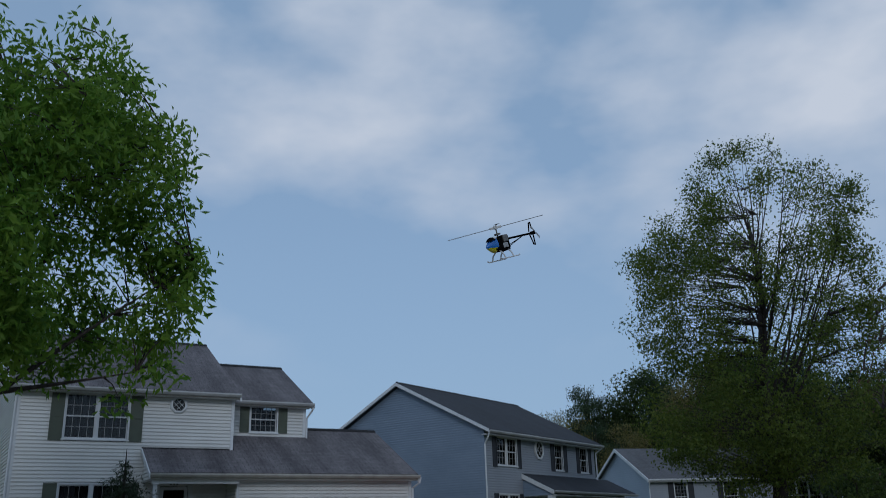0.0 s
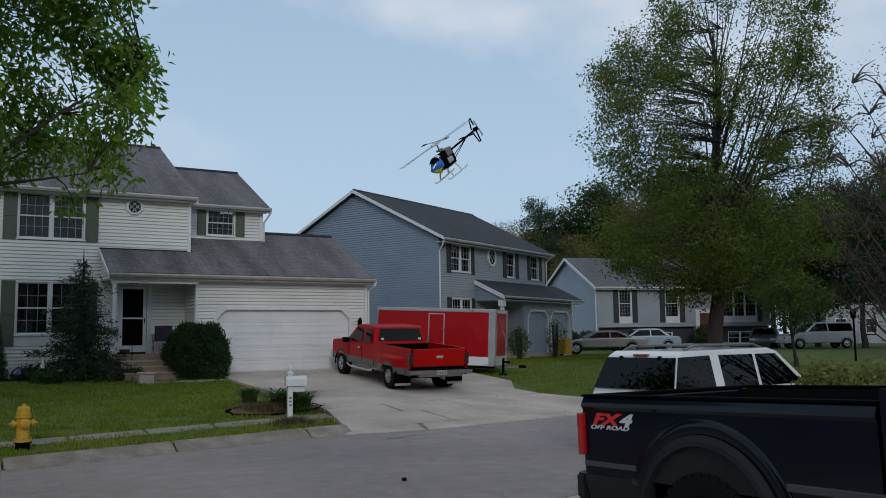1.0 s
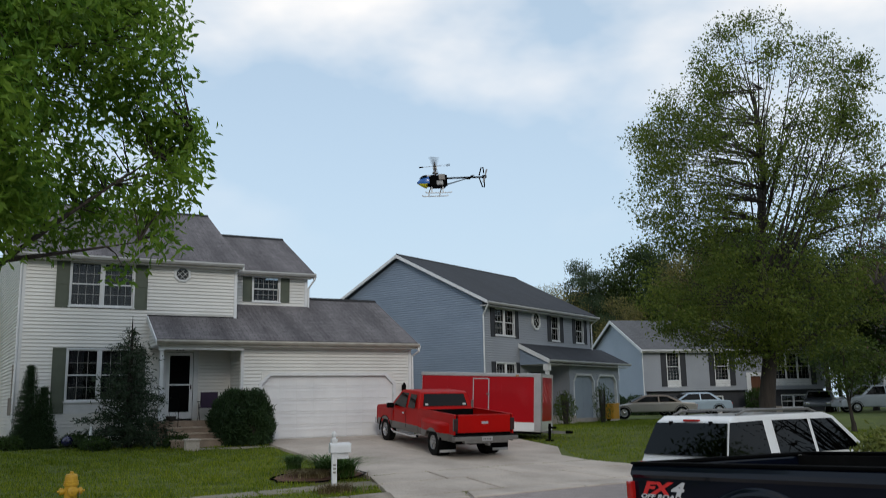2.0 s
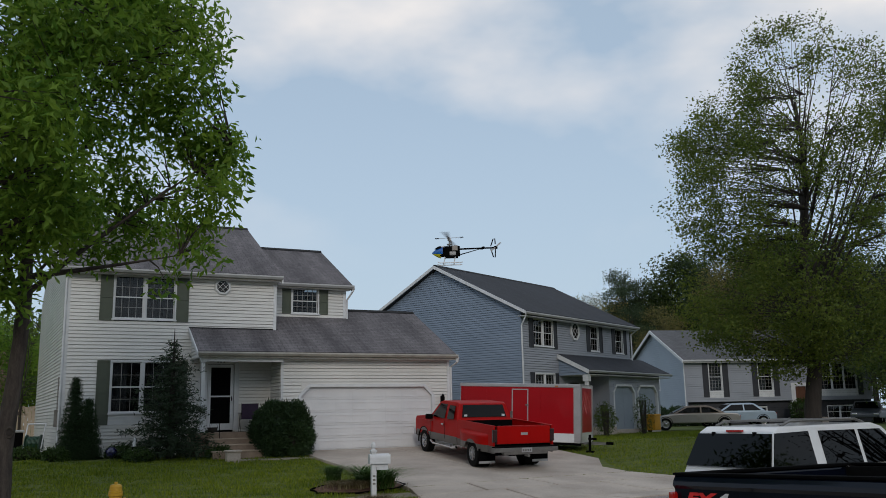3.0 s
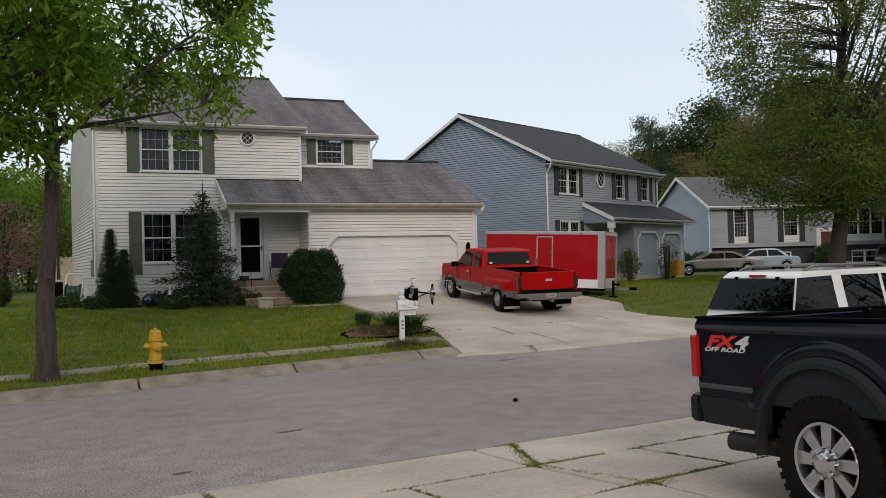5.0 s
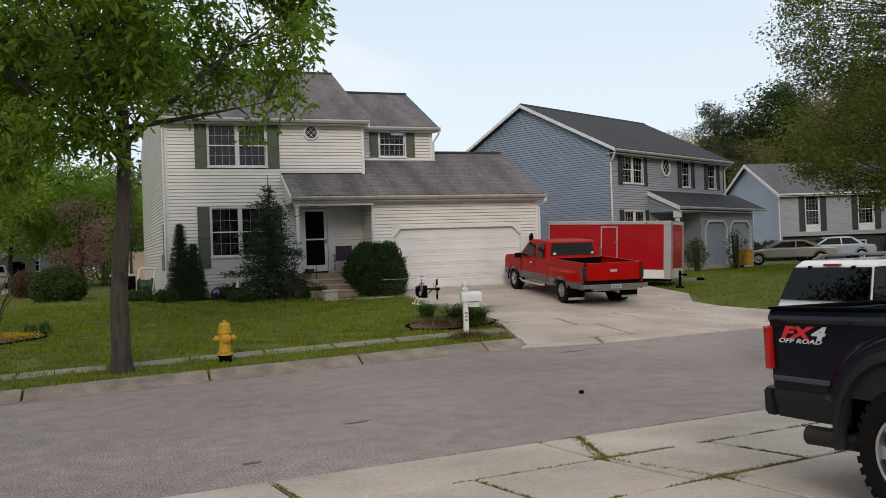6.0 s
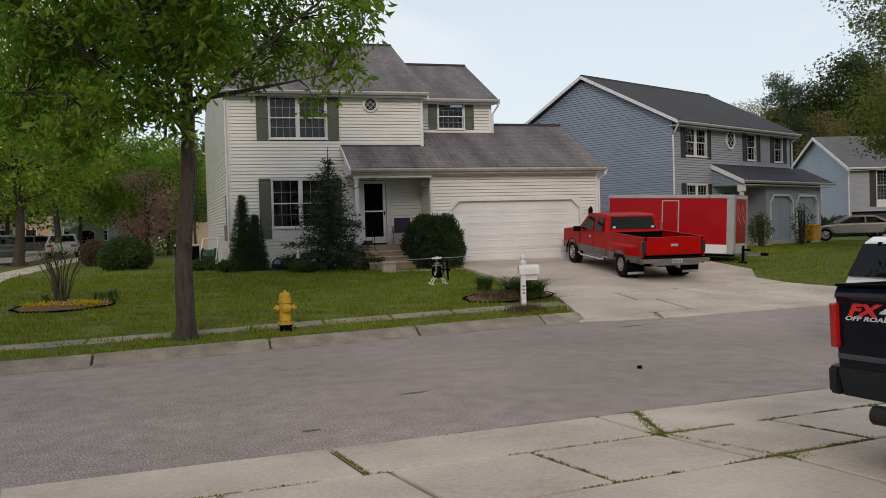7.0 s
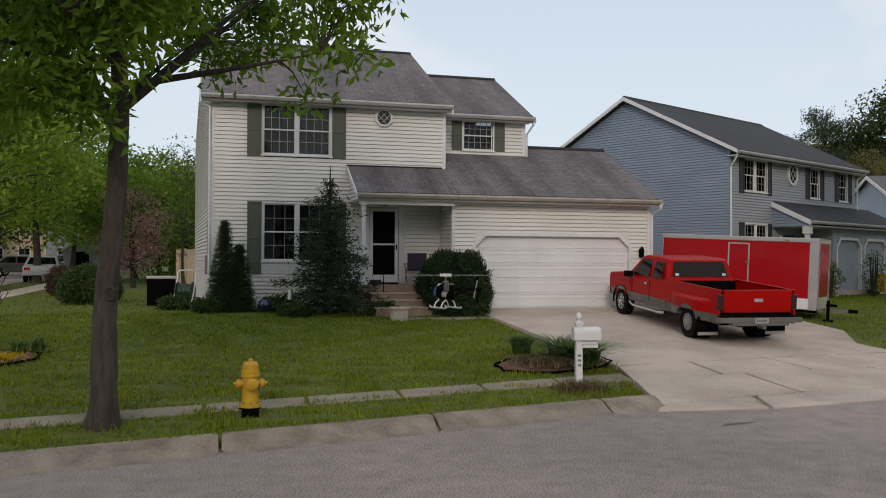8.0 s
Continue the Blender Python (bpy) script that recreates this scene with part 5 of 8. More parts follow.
# street tree by the hydrant
tree("oak_tree", on_ground(-0.17, 17.0), "young oak with fresh green leaves on the kerb strip", [(-0.1, 0, 6.5, 3.85, 3.8, 1.8), (-0.2, 0, 8.6, 3.55, 3.5, 2.3), (-0.3, 0, 10.3, 2.5, 2.5, 2.5), (0.9, -0.2, 4.6, 1.6, 1.6, 1.1), (2.2, -0.3, 5.4, 1.25, 1.6, 0.8), (-1.8, 0, 4.7, 2.0, 1.9, 1.1), (0.8, -0.4, 4.0, 1.1, 1.1, 0.6), (1.7, -0.3, 4.75, 1.1, 1.2, 0.6)],
     3.75, 0.172, 26, 840, 56, 0.20, LEAF_OAK, BARK, 4, spread=0.24, gap=0.03, steep=0.45, leaf_shape=(0.65, 0.36), near=True, knot=1.72)
# tall tree on the next lawn
tree("shade_tree", on_ground(24.8, 22.3), "tall shade tree with thin new foliage and bare upright limbs", [(0.2, 0, 9.6, 5.0, 4.7, 4.2), (1.3, 0, 13.0, 3.7, 3.6, 3.5), (0, 0, 5.4, 4.7, 4.5, 2.2), (0, 0, 4.6, 3.4, 3.4, 2.0)],
     2.6, 0.33, 34, 1000, 78, 0.125, LEAF_SHADE, BARK_DARK, 11, spread=0.27, gap=0.0, steep=1.5, lean=0.8, top=13.0, hollow=0.72)
# bare reddish tree and small ornamental
tree("budding_tree", on_ground(15.4, 8.7), "budding tree with bare reddish-brown twigs", [(0, 0, 4.3, 2.1, 2.1, 3.0)], 0.7, 0.10, 60, 620, 8, 0.06, LEAF_BUD, BARK, 21, spread=0.25, gap=-0.6, steep=1.2)
tree("ornamental_tree", on_ground(32.7, 25.0), "small ornamental tree with light green leaves", [(0, 0, 2.9, 1.7, 1.7, 1.2)], 1.1, 0.09, 12, 110, 40, 0.15, LEAF_MID, BARK_DARK, 22, spread=0.25, gap=-0.4)
# side street trees
tree("maple_tree", on_ground(-7.9, 44.0), "broad street tree with yellow-green spring leaves", [(0, 0, 7.0, 4.4, 4.4, 4.6), (0, 0, 10.5, 3, 3, 3)], 2.2, 0.24, 24, 340, 48, 0.26, LEAF_MAPLE, BARK, 31, spread=0.45)
tree("maple_tree", on_ground(-8.0, 56.0), "broad street tree with yellow-green spring leaves", [(0, 0, 7.2, 4.2, 4.2, 4.4)], 2.2, 0.22, 20, 280, 44, 0.28, LEAF_MAPLE, BARK, 32, spread=0.5)
tree("yard_tree", on_ground(-3.6, 63.0), "dense round green tree in a back yard", [(0, 0, 4.9, 4.4, 4, 3.2)], 1.4, 0.2, 16, 260, 48, 0.30, LEAF_OAK, BARK, 33, spread=0.5)
tree("blossom_tree", on_ground(-2.5, 49.0), "flowering tree with dusky pink blossom", [(0, 0, 2.7, 1.6, 1.6, 1.9)], 0.9, 0.11, 22, 170, 30, 0.12, LEAF_PINK, BARK_DARK, 34, spread=0.36, gap=0.04)
tree("yard_tree", on_ground(0.0, 44.5), "slender sparse tree beside the house wall", [(0, 0, 4.0, 1.3, 1.3, 2.6)], 1.0, 0.07, 12, 90, 18, 0.13, LEAF_MID, BARK, 35, spread=0.3)
for k, (x, y, s) in enumerate(((-18, 62, 1.0), (-14, 74, 1.2), (-10, 84, 1.1), (-2, 82, 1.0), (4, 70, 1.0), (-24, 50, 1.1))):
    tree("yard_tree", on_ground(x, y), "green back-yard tree with full foliage", [(0, 0, 5.6 * s, 4.4 * s, 4.2 * s, 3.8 * s)], 1.6, 0.22, 10, 150, 40, 0.42, (LEAF_OAK, LEAF_MID, LEAF_YELLOW)[k % 3], BARK, 40 + k, spread=0.7, twigs=False)

for x, y, k in ((1.6, 58.0, 0), (6.0, 62.0, 1), (-1.6, 57.0, 2)):
    tree("yard_tree", on_ground(x, y), "green back-yard tree with full foliage", [(0, 0, 3.6, 2.6, 2.6, 3.2)], 0.8, 0.15, 10, 150, 40, 0.30, (LEAF_MAPLE, LEAF_MID, LEAF_OAK)[k], BARK, 140 + k, spread=0.5, twigs=False)
# woods behind the far houses: a few kinds, repeated
pine = tree("pine_tree", on_ground(62, 78), "dark tall pine at the edge of the woods", [(0.2, 0, 14.2, 1.5, 1.5, 2.2), (-1.5, 0.5, 12.0, 1.9, 1.8, 1.4), (1.6, -0.5, 11.0, 2.1, 2.0, 1.3), (-1.6, -0.6, 9.0, 2.3, 2.2, 1.3), (1.4, 0.8, 7.6, 2.3, 2.2, 1.2), (-0.4, 0, 5.6, 2.4, 2.4, 1.4)], 4.0, 0.28, 20, 330, 70, 0.22, LEAF_PINE, BARK_DARK, 51, spread=0.38, gap=-0.05)
broad = tree("woodland_tree", on_ground(-34, 98), "pale green woodland tree coming into leaf", [(0, 0, 9.2, 3.8, 3.8, 5.0)], 3.0, 0.24, 16, 300, 54, 0.28, LEAF_YELLOW, BARK, 52, spread=0.6, twigs=False)
dim = tree("woodland_tree", on_ground(70, 84), "woodland tree in full leaf, its green dimmed as if in shade", [(0, 0, 8.6, 4.6, 4.6, 6.0)], 1.0, 0.26, 16, 380, 60, 0.32, LEAF_DIM, BARK_DARK, 53, spread=0.7, twigs=False)
olive = tree("woodland_tree", on_ground(47, 80), "olive-brown woodland tree just coming into leaf", [(0, 0, 9.6, 3.4, 3.4, 4.6), (1.2, 0, 12, 2, 2, 2)], 3.0, 0.22, 30, 320, 34, 0.22, LEAF_OLIVE, BARK, 54, spread=0.55, gap=0.02)
rw = random.Random(9)
for k in range(44):
    az, d = radians(31 + 30 * (k / 43) + rw.uniform(-0.7, 0.7)), rw.uniform(88, 116)
    kind = olive if math.degrees(az) < 35.6 else pine if math.degrees(az) < 39.5 or k % 3 == 0 else olive if k % 3 == 1 else dim
    x, y = math.sin(az) * d, math.cos(az) * d
    s = (0.78 if math.degrees(az) < 35 else 0.88 if math.degrees(az) < 37 else 1.0) * rw.choice((0.80, 0.92, 1.0, 1.1, 1.2)) * (1.05 if math.degrees(az) > 40 else 0.98)
    o = copy_thing(kind, pose(x, y, 1.0, 0, 0, rw.uniform(0, 360)))
    o.scale = (s, s, s)
# trees added beyond both sides of the view, to close the surroundings
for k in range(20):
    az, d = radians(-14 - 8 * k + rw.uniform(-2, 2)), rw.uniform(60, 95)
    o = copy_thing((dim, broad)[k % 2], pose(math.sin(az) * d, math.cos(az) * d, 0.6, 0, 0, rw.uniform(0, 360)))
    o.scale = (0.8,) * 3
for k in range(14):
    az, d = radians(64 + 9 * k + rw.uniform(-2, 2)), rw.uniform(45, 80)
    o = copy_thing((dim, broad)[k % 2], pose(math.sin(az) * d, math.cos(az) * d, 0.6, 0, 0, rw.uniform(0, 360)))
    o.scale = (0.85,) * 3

# unseen trees beside the camera, added to darken reflections in the black pickup
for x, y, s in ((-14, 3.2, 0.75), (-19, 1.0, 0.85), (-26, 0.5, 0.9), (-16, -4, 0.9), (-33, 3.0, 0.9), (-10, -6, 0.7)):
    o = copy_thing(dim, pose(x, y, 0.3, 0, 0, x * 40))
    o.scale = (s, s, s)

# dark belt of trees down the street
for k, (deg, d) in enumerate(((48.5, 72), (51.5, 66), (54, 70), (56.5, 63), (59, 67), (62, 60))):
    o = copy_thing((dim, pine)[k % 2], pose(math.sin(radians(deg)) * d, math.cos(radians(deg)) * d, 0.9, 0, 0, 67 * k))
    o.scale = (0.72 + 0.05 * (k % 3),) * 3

# planting round the white house
conifer("spruce", on_ground(4.2, 28.5, 0, 20), "dark young spruce with a thin leader, beside the porch", 4.0, 1.36, 17, LEAF_SPRUCE, 61, per=11, leaf=0.15, open_top=0.25, power=0.52)
conifer("arborvitae", on_ground(1.45, 29.4), "narrow dark-green pointed arborvitae against the siding", 2.40, 0.42, 60, LEAF_YEW, 62, per=30, power=0.9, base=0.05, leaf=0.06, ragged=(0.9, 1.0), fluff=0.05)
conifer("arborvitae", on_ground(1.85, 29.3), "narrow dark-green pointed arborvitae against the siding", 1.75, 0.36, 50, LEAF_YEW, 63, per=30, power=0.9, base=0.05, leaf=0.06, ragged=(0.9, 1.0), fluff=0.05)
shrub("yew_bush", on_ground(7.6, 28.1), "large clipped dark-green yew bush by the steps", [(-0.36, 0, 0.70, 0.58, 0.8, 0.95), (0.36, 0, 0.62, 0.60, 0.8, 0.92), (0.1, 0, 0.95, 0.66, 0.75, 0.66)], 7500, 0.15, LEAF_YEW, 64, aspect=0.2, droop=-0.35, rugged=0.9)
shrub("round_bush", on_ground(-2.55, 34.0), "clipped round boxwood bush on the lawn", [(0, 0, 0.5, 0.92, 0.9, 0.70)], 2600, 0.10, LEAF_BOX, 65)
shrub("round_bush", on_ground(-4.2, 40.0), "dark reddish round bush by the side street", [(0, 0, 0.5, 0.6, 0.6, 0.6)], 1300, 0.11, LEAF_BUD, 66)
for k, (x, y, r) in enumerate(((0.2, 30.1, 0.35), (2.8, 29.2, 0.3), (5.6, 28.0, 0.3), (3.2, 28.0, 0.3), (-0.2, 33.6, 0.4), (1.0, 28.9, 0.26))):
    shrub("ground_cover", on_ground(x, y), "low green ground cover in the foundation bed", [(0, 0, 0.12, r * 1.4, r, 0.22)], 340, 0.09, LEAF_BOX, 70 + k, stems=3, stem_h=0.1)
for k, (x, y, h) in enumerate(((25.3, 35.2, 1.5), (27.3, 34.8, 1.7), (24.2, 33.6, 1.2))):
    shrub("loose_shrub", on_ground(x, y), "loose upright shrub before the twin garage", [(0, 0, h * 0.55, 0.55, 0.5, h * 0.55)], 190, 0.09, LEAF_MID, 80 + k, stem_h=h * 0.95, stems=14, shade_core=False)
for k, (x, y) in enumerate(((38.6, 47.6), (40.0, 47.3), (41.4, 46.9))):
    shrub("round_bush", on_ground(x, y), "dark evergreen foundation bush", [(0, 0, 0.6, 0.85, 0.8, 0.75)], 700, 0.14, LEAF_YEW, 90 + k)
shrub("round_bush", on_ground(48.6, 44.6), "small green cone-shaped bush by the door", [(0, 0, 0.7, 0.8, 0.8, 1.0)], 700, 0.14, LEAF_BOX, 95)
# clipped hedge between the driveways
env = [(0.55 * k, 0.06 * math.sin(k * 1.7), 0.72, 0.52, 0.5, 0.76 + 0.04 * math.sin(k * 2.3)) for k in range(11)]
shrub("hedge", pose(8.9, 6.35, 0.12, 0, 0, -44), "yellow-green clipped hedge between two driveways", env, 8000, 0.075, LEAF_HEDGE, 96, "hedge", stems=9, shell=0.7)


def blades(name, m, label, count, height, mat, seed, spread=0.25, arch=0.6, width=0.02, category="plant"):
    """A clump of arching strap leaves."""
    rng = np.random.default_rng(seed)
    verts, faces = [], []
    for k in range(count):
        a, r = rng.uniform(0, 2 * math.pi), abs(rng.normal()) * spread
        bx, by = rng.normal() * spread * 0.4, rng.normal() * spread * 0.4
        h, o = height * rng.uniform(0.65, 1.15), arch * rng.uniform(0.3, 1.0) * height
        dx, dy = math.cos(a), math.sin(a)
        base = len(verts)
        for q in (0, 0.35, 0.7, 1.0):
            z = h * (q * 1.25 - 0.5 * q * q * (1 + arch * 0.4))
            w = width * (1 - q) + 0.002
            cx, cy = bx + dx * o * q * q * 1.2, by + dy * o * q * q * 1.2
            verts += [(cx - dy * w, cy + dx * w, z), (cx + dy * w, cy - dx * w, z)]
        for q in range(3):
            b = base + q * 2
            faces.append((b, b + 1, b + 3, b + 2))
    return tagged(fast_mesh(name, verts, faces, mat), label, category) if m is None else place_mesh(fast_mesh(name, verts, faces, mat), m, label, category)


def place_mesh(ob, m, label, category):
    ob.matrix_basis = m
    return tagged(ob, label, category)


def flower_bed(name, cx, cy, rx, ry, label, seed, rz=0.0):
    """A mounded mulch bed with a dark edging strip."""
    b = group_of(name, on_ground(cx, cy, 0, rz), label, "flower bed")
    rng = random.Random(seed)
    bm = bmesh.new()
    n = 28
    rim = [(math.cos(2 * math.pi * k / n) * rx * rng.uniform(0.93, 1.07), math.sin(2 * math.pi * k / n) * ry * rng.uniform(0.93, 1.07)) for k in range(n)]
    rad = radians(rz)
    def g(x, y):
        X, Y = cx + x * math.cos(rad) - y * math.sin(rad), cy + x * math.sin(rad) + y * math.cos(rad)
        return terrain(X, Y) - terrain(cx, cy)
    rings = [[bm.verts.new((x * s, y * s, g(x * s, y * s) + z)) for x, y in rim] for s, z in ((1.0, -0.02), (0.92, 0.05), (0.6, 0.10), (0.25, 0.13))]
    for p, q in zip(rings, rings[1:]):
        for k in range(n):
            bm.faces.new((p[k], p[(k + 1) % n], q[(k + 1) % n], q[k]))
    bm.faces.new(rings[-1])
    part("mulch", bm, MULCH, b)
    bm = bmesh.new()
    tube(bm, [(x * 1.02, y * 1.02, g(x, y) + 0.03) for x, y in rim + rim[:1]], 0.022, 5, False)
    part("edging", bm, BLACK, b)
    return b


flower_bed("flower_bed", 7.55, 20.8, 1.32, 0.72, "mulched bed with dark edging between lawn and driveway", 5, 20)
flower_bed("flower_bed", -3.0, 22.0, 1.15, 0.8, "mulched bed with dark edging on the lawn", 6, 30)
blades("ornamental_grass", on_ground(7.1, 21.4, 0.08), "tuft of fine green ornamental grass", 620, 0.62, LEAF_LILY, 7, 0.16, 0.75, 0.006)
for k, (x, y) in enumerate(((7.75, 20.6), (8.15, 20.4), (7.7, 21.0), (8.05, 20.85), (7.95, 20.25))):
    blades("daylily", on_ground(x, y, 0.06), "clump of arching green daylily leaves", 120, 0.85, LEAF_LILY, 8 + k, 0.16, 1.35, 0.017)
blades("dry_grass", on_ground(7.35, 20.6, 0.06), "dry brown flattened grass stalks in the bed", 900, 0.32, DRY, 15, 0.75, 1.4, 0.008)
blades("dry_grass", on_ground(7.1, 18.45, 0.0), "dry tangled grass round the mailbox post", 520, 0.34, DRY, 16, 0.42, 1.0, 0.007)
blades("grass_tuft", on_ground(7.3, 18.5, 0.0), "long green grass round the mailbox post", 180, 0.24, LEAF_LILY, 17, 0.42, 1.0, 0.007)
for k, (x, y) in enumerate(((-2.3, 22.4), (-2.0, 22.6), (-3.4, 22.1))):
    blades("daylily", on_ground(x, y, 0.06), "clump of green bulb leaves in the bed", 60, 0.42, LEAF_LILY, 18 + k, 0.14, 0.7, 0.014)


def vase_shrub():
    """A bare shrub of many slender stems that fan out from one foot and fork near their tips."""
    rng = random.Random(25)
    t = group_of("crape_myrtle", on_ground(-3.1, 22.2, 0.08), "bare many-stemmed shrub with thin upright branches", "shrub")
    tips = []
    for k in range(22):
        a, r = rng.uniform(0, 2 * math.pi), rng.uniform(0.12, 0.78)
        h = rng.uniform(1.1, 1.6) - 0.25 * r
        foot = Vector((0.10 * math.cos(a), 0.10 * math.sin(a), -0.06))
        end = Vector((math.cos(a) * r, math.sin(a) * r, h))
        mid = foot.lerp(end, 0.5) + Vector((-0.10 * math.cos(a), -0.10 * math.sin(a), 0.06 + rng.uniform(-0.03, 0.03)))
        bm = tube(bmesh.new(), [foot, foot.lerp(mid, 0.6), mid, mid.lerp(end, 0.5), end], [0.016, 0.014, 0.012, 0.009, 0.004], 5)
        for q in (0.35, 0.6, 0.8):
            s = mid.lerp(end, q)
            e = s + Vector((rng.uniform(-0.16, 0.16), rng.uniform(-0.16, 0.16), rng.uniform(0.12, 0.34)))
            tube(bm, [s, s.lerp(e, 0.5) + Vector((0, 0, 0.02)), e], [0.007, 0.006, 0.003], 4)
            tips.append(tuple(e))
        part("stem", bm, BARK, t)
    v, f = leaf_mesh(np.random.default_rng(26), tips, (0.05, 0.05, 0.05), 4, 0.035)
    tagged(fast_mesh("bud", v, f, LEAF_YELLOW, t), kind="stuff")


vase_shrub()
v, f = leaf_mesh(np.random.default_rng(3), [(-3.0 + 0.85 * math.cos(a) * r, 21.75 + 0.4 * math.sin(a) * r, terrain(-3, 21.75) + 0.1) for a, r in ((rw.uniform(0, 6.28), rw.uniform(0.2, 1) ** 0.5) for _ in range(130))], (0.07, 0.07, 0.03), 9, 0.06, -0.6)
tagged(fast_mesh("pansies", v, f, FLOWER), "low drift of yellow flowers in the bed", "flowers", kind="stuff")


def grass_field():
    """Short blades over the lawns and kerb strips, in uneven patches."""
    rng = np.random.default_rng(77)
    def ok(x, y):
        s = y - far_kerb(x)
        if s < 0.10 or 1.74 + 0.07 * math.sin(2.3 * x) < s < 2.06 + 0.05 * math.sin(3.1 * x + 1):
            return False
        if 8.0 + 0.25 * s < x < 18.5 - 0.85 * s and s < 2.9:
            return False
        if 8.3 < x < 17.2 and s >= 2.7 and y < 29.4:
            return x > 16.1 and y < 21.4 + (x - 16.0) * 2.6 - 0.1
        if y > 28.3 and 0.8 < x < 15:
            return False
        return True
    pts = []
    for x0, x1, y0, y1, n in ((-7, 9, 15, 29, 120000), (-7, 1, 28, 44, 9000), (14, 34, 18, 37, 95000)):
        X, Y = rng.uniform(x0, x1, n), rng.uniform(y0, y1, n)
        pts += [(x, y) for x, y in zip(X, Y) if ok(x, y)]
    P = np.array([(x, y, terrain(x, y) - 0.015) for x, y in pts])
    n = len(P)
    a = rng.uniform(0, 2 * np.pi, n)
    tuft = np.array([noise.noise(Vector((x * 1.3, y * 3.2, 4))) for x, y in pts])
    h = rng.uniform(0.03, 0.08, n) * np.clip(1.0 + 1.4 * tuft, 0.35, 2.2)
    w = rng.uniform(0.007, 0.017, n)
    d = np.stack([np.cos(a), np.sin(a), np.zeros(n)], 1)
    tip = P + d * (h * rng.uniform(-0.5, 0.5, n))[:, None] + np.stack([rng.normal(0, 0.02, n), rng.normal(0, 0.02, n), h], 1)
    verts = np.stack([P - d * w[:, None], P + d * w[:, None], tip], 1).reshape(-1, 3)
    tagged(fast_mesh("grass", verts, np.arange(n * 3).reshape(-1, 3), GRASS), "short green lawn grass, freshly mown", "grass", kind="stuff")


grass_field()


def weeds_in_joints():
    """Grass and moss along the joints of the near slabs and in the kerb."""
    rng = np.random.default_rng(5)
    runs = [((0.5, 7.93), (8.5, 8.78), 2600, 0.025), ((4.2, 8.32), (7.0, 8.62), 1500, 0.03), ((-1.0, 6.56), (4.0, 7.15), 700, 0.012), ((4.0, 7.15), (7.6, 7.58), 2200, 0.025), ((2.6, 5.71), (4.3, 5.96), 300, 0.014),
            ((4.4, 5.98), (7.0, 6.36), 2400, 0.03), ((4.38, 8.3), (4.02, 7.2), 2300, 0.04), ((3.95, 7.13), (4.35, 7.2), 900, 0.05), ((4.05, 7.1), (4.4, 5.98), 700, 0.02), ((4.3, 5.96), (4.55, 5.9), 700, 0.06),
            ((5.28, 7.28), (5.46, 6.15), 350, 0.012), ((2.7, 6.97), (2.88, 5.75), 160, 0.01), ((1.12, 7.97), (1.26, 6.85), 160, 0.01), ((-1.5, 15.2), (-1.15, 15.32), 300, 0.07), ((10.0, 18.05), (9.6, 17.05), 300, 0.03),
            ((8.8, far_kerb(8.8) + 2.74), (12.5, far_kerb(12.5) + 2.74), 700, 0.02), ((12.5, far_kerb(12.5) + 2.74), (16.1, far_kerb(16.1) + 2.74), 700, 0.02), ((8.5, far_kerb(8.5) + 1.52), (16.5, far_kerb(16.5) + 1.52), 350, 0.03),
            ((9.4, far_kerb(9.4)), (11.3, far_kerb(11.3)), 350, 0.04), ((4.08, 16.3), (4.13, 16.65), 40, 0.02), ((1.18, 15.6), (1.22, 15.95), 40, 0.02)]
    pts = []
    for (xa, ya), (xb, yb), n, sp in runs:
        q = rng.uniform(0, 1, n)
        q = q[np.array([noise.noise(Vector((v * 9, xa, ya))) > -0.12 for v in q])]
        x, y = xa + (xb - xa) * q + rng.normal(0, sp, len(q)), ya + (yb - ya) * q + rng.normal(0, sp, len(q))
        pts += [(u, v, terrain(u, v) + 0.016) for u, v in zip(x, y)]
    P = np.array(pts)
    n = len(P)
    a, h, w = rng.uniform(0, 6.28, n), rng.uniform(0.009, 0.028, n), rng.uniform(0.006, 0.015, n)
    d = np.stack([np.cos(a), np.sin(a), np.zeros(n)], 1)
    tip = P + d * (h * rng.uniform(-0.8, 0.8, n))[:, None] + np.stack([np.zeros(n), np.zeros(n), h], 1)
    verts = np.stack([P - d * w[:, None], P + d * w[:, None], tip], 1).reshape(-1, 3)
    tagged(fast_mesh("weeds", verts, np.arange(n * 3).reshape(-1, 3), LEAF_HEDGE), "weeds growing in the pavement joints", "weeds", kind="stuff")


weeds_in_joints()



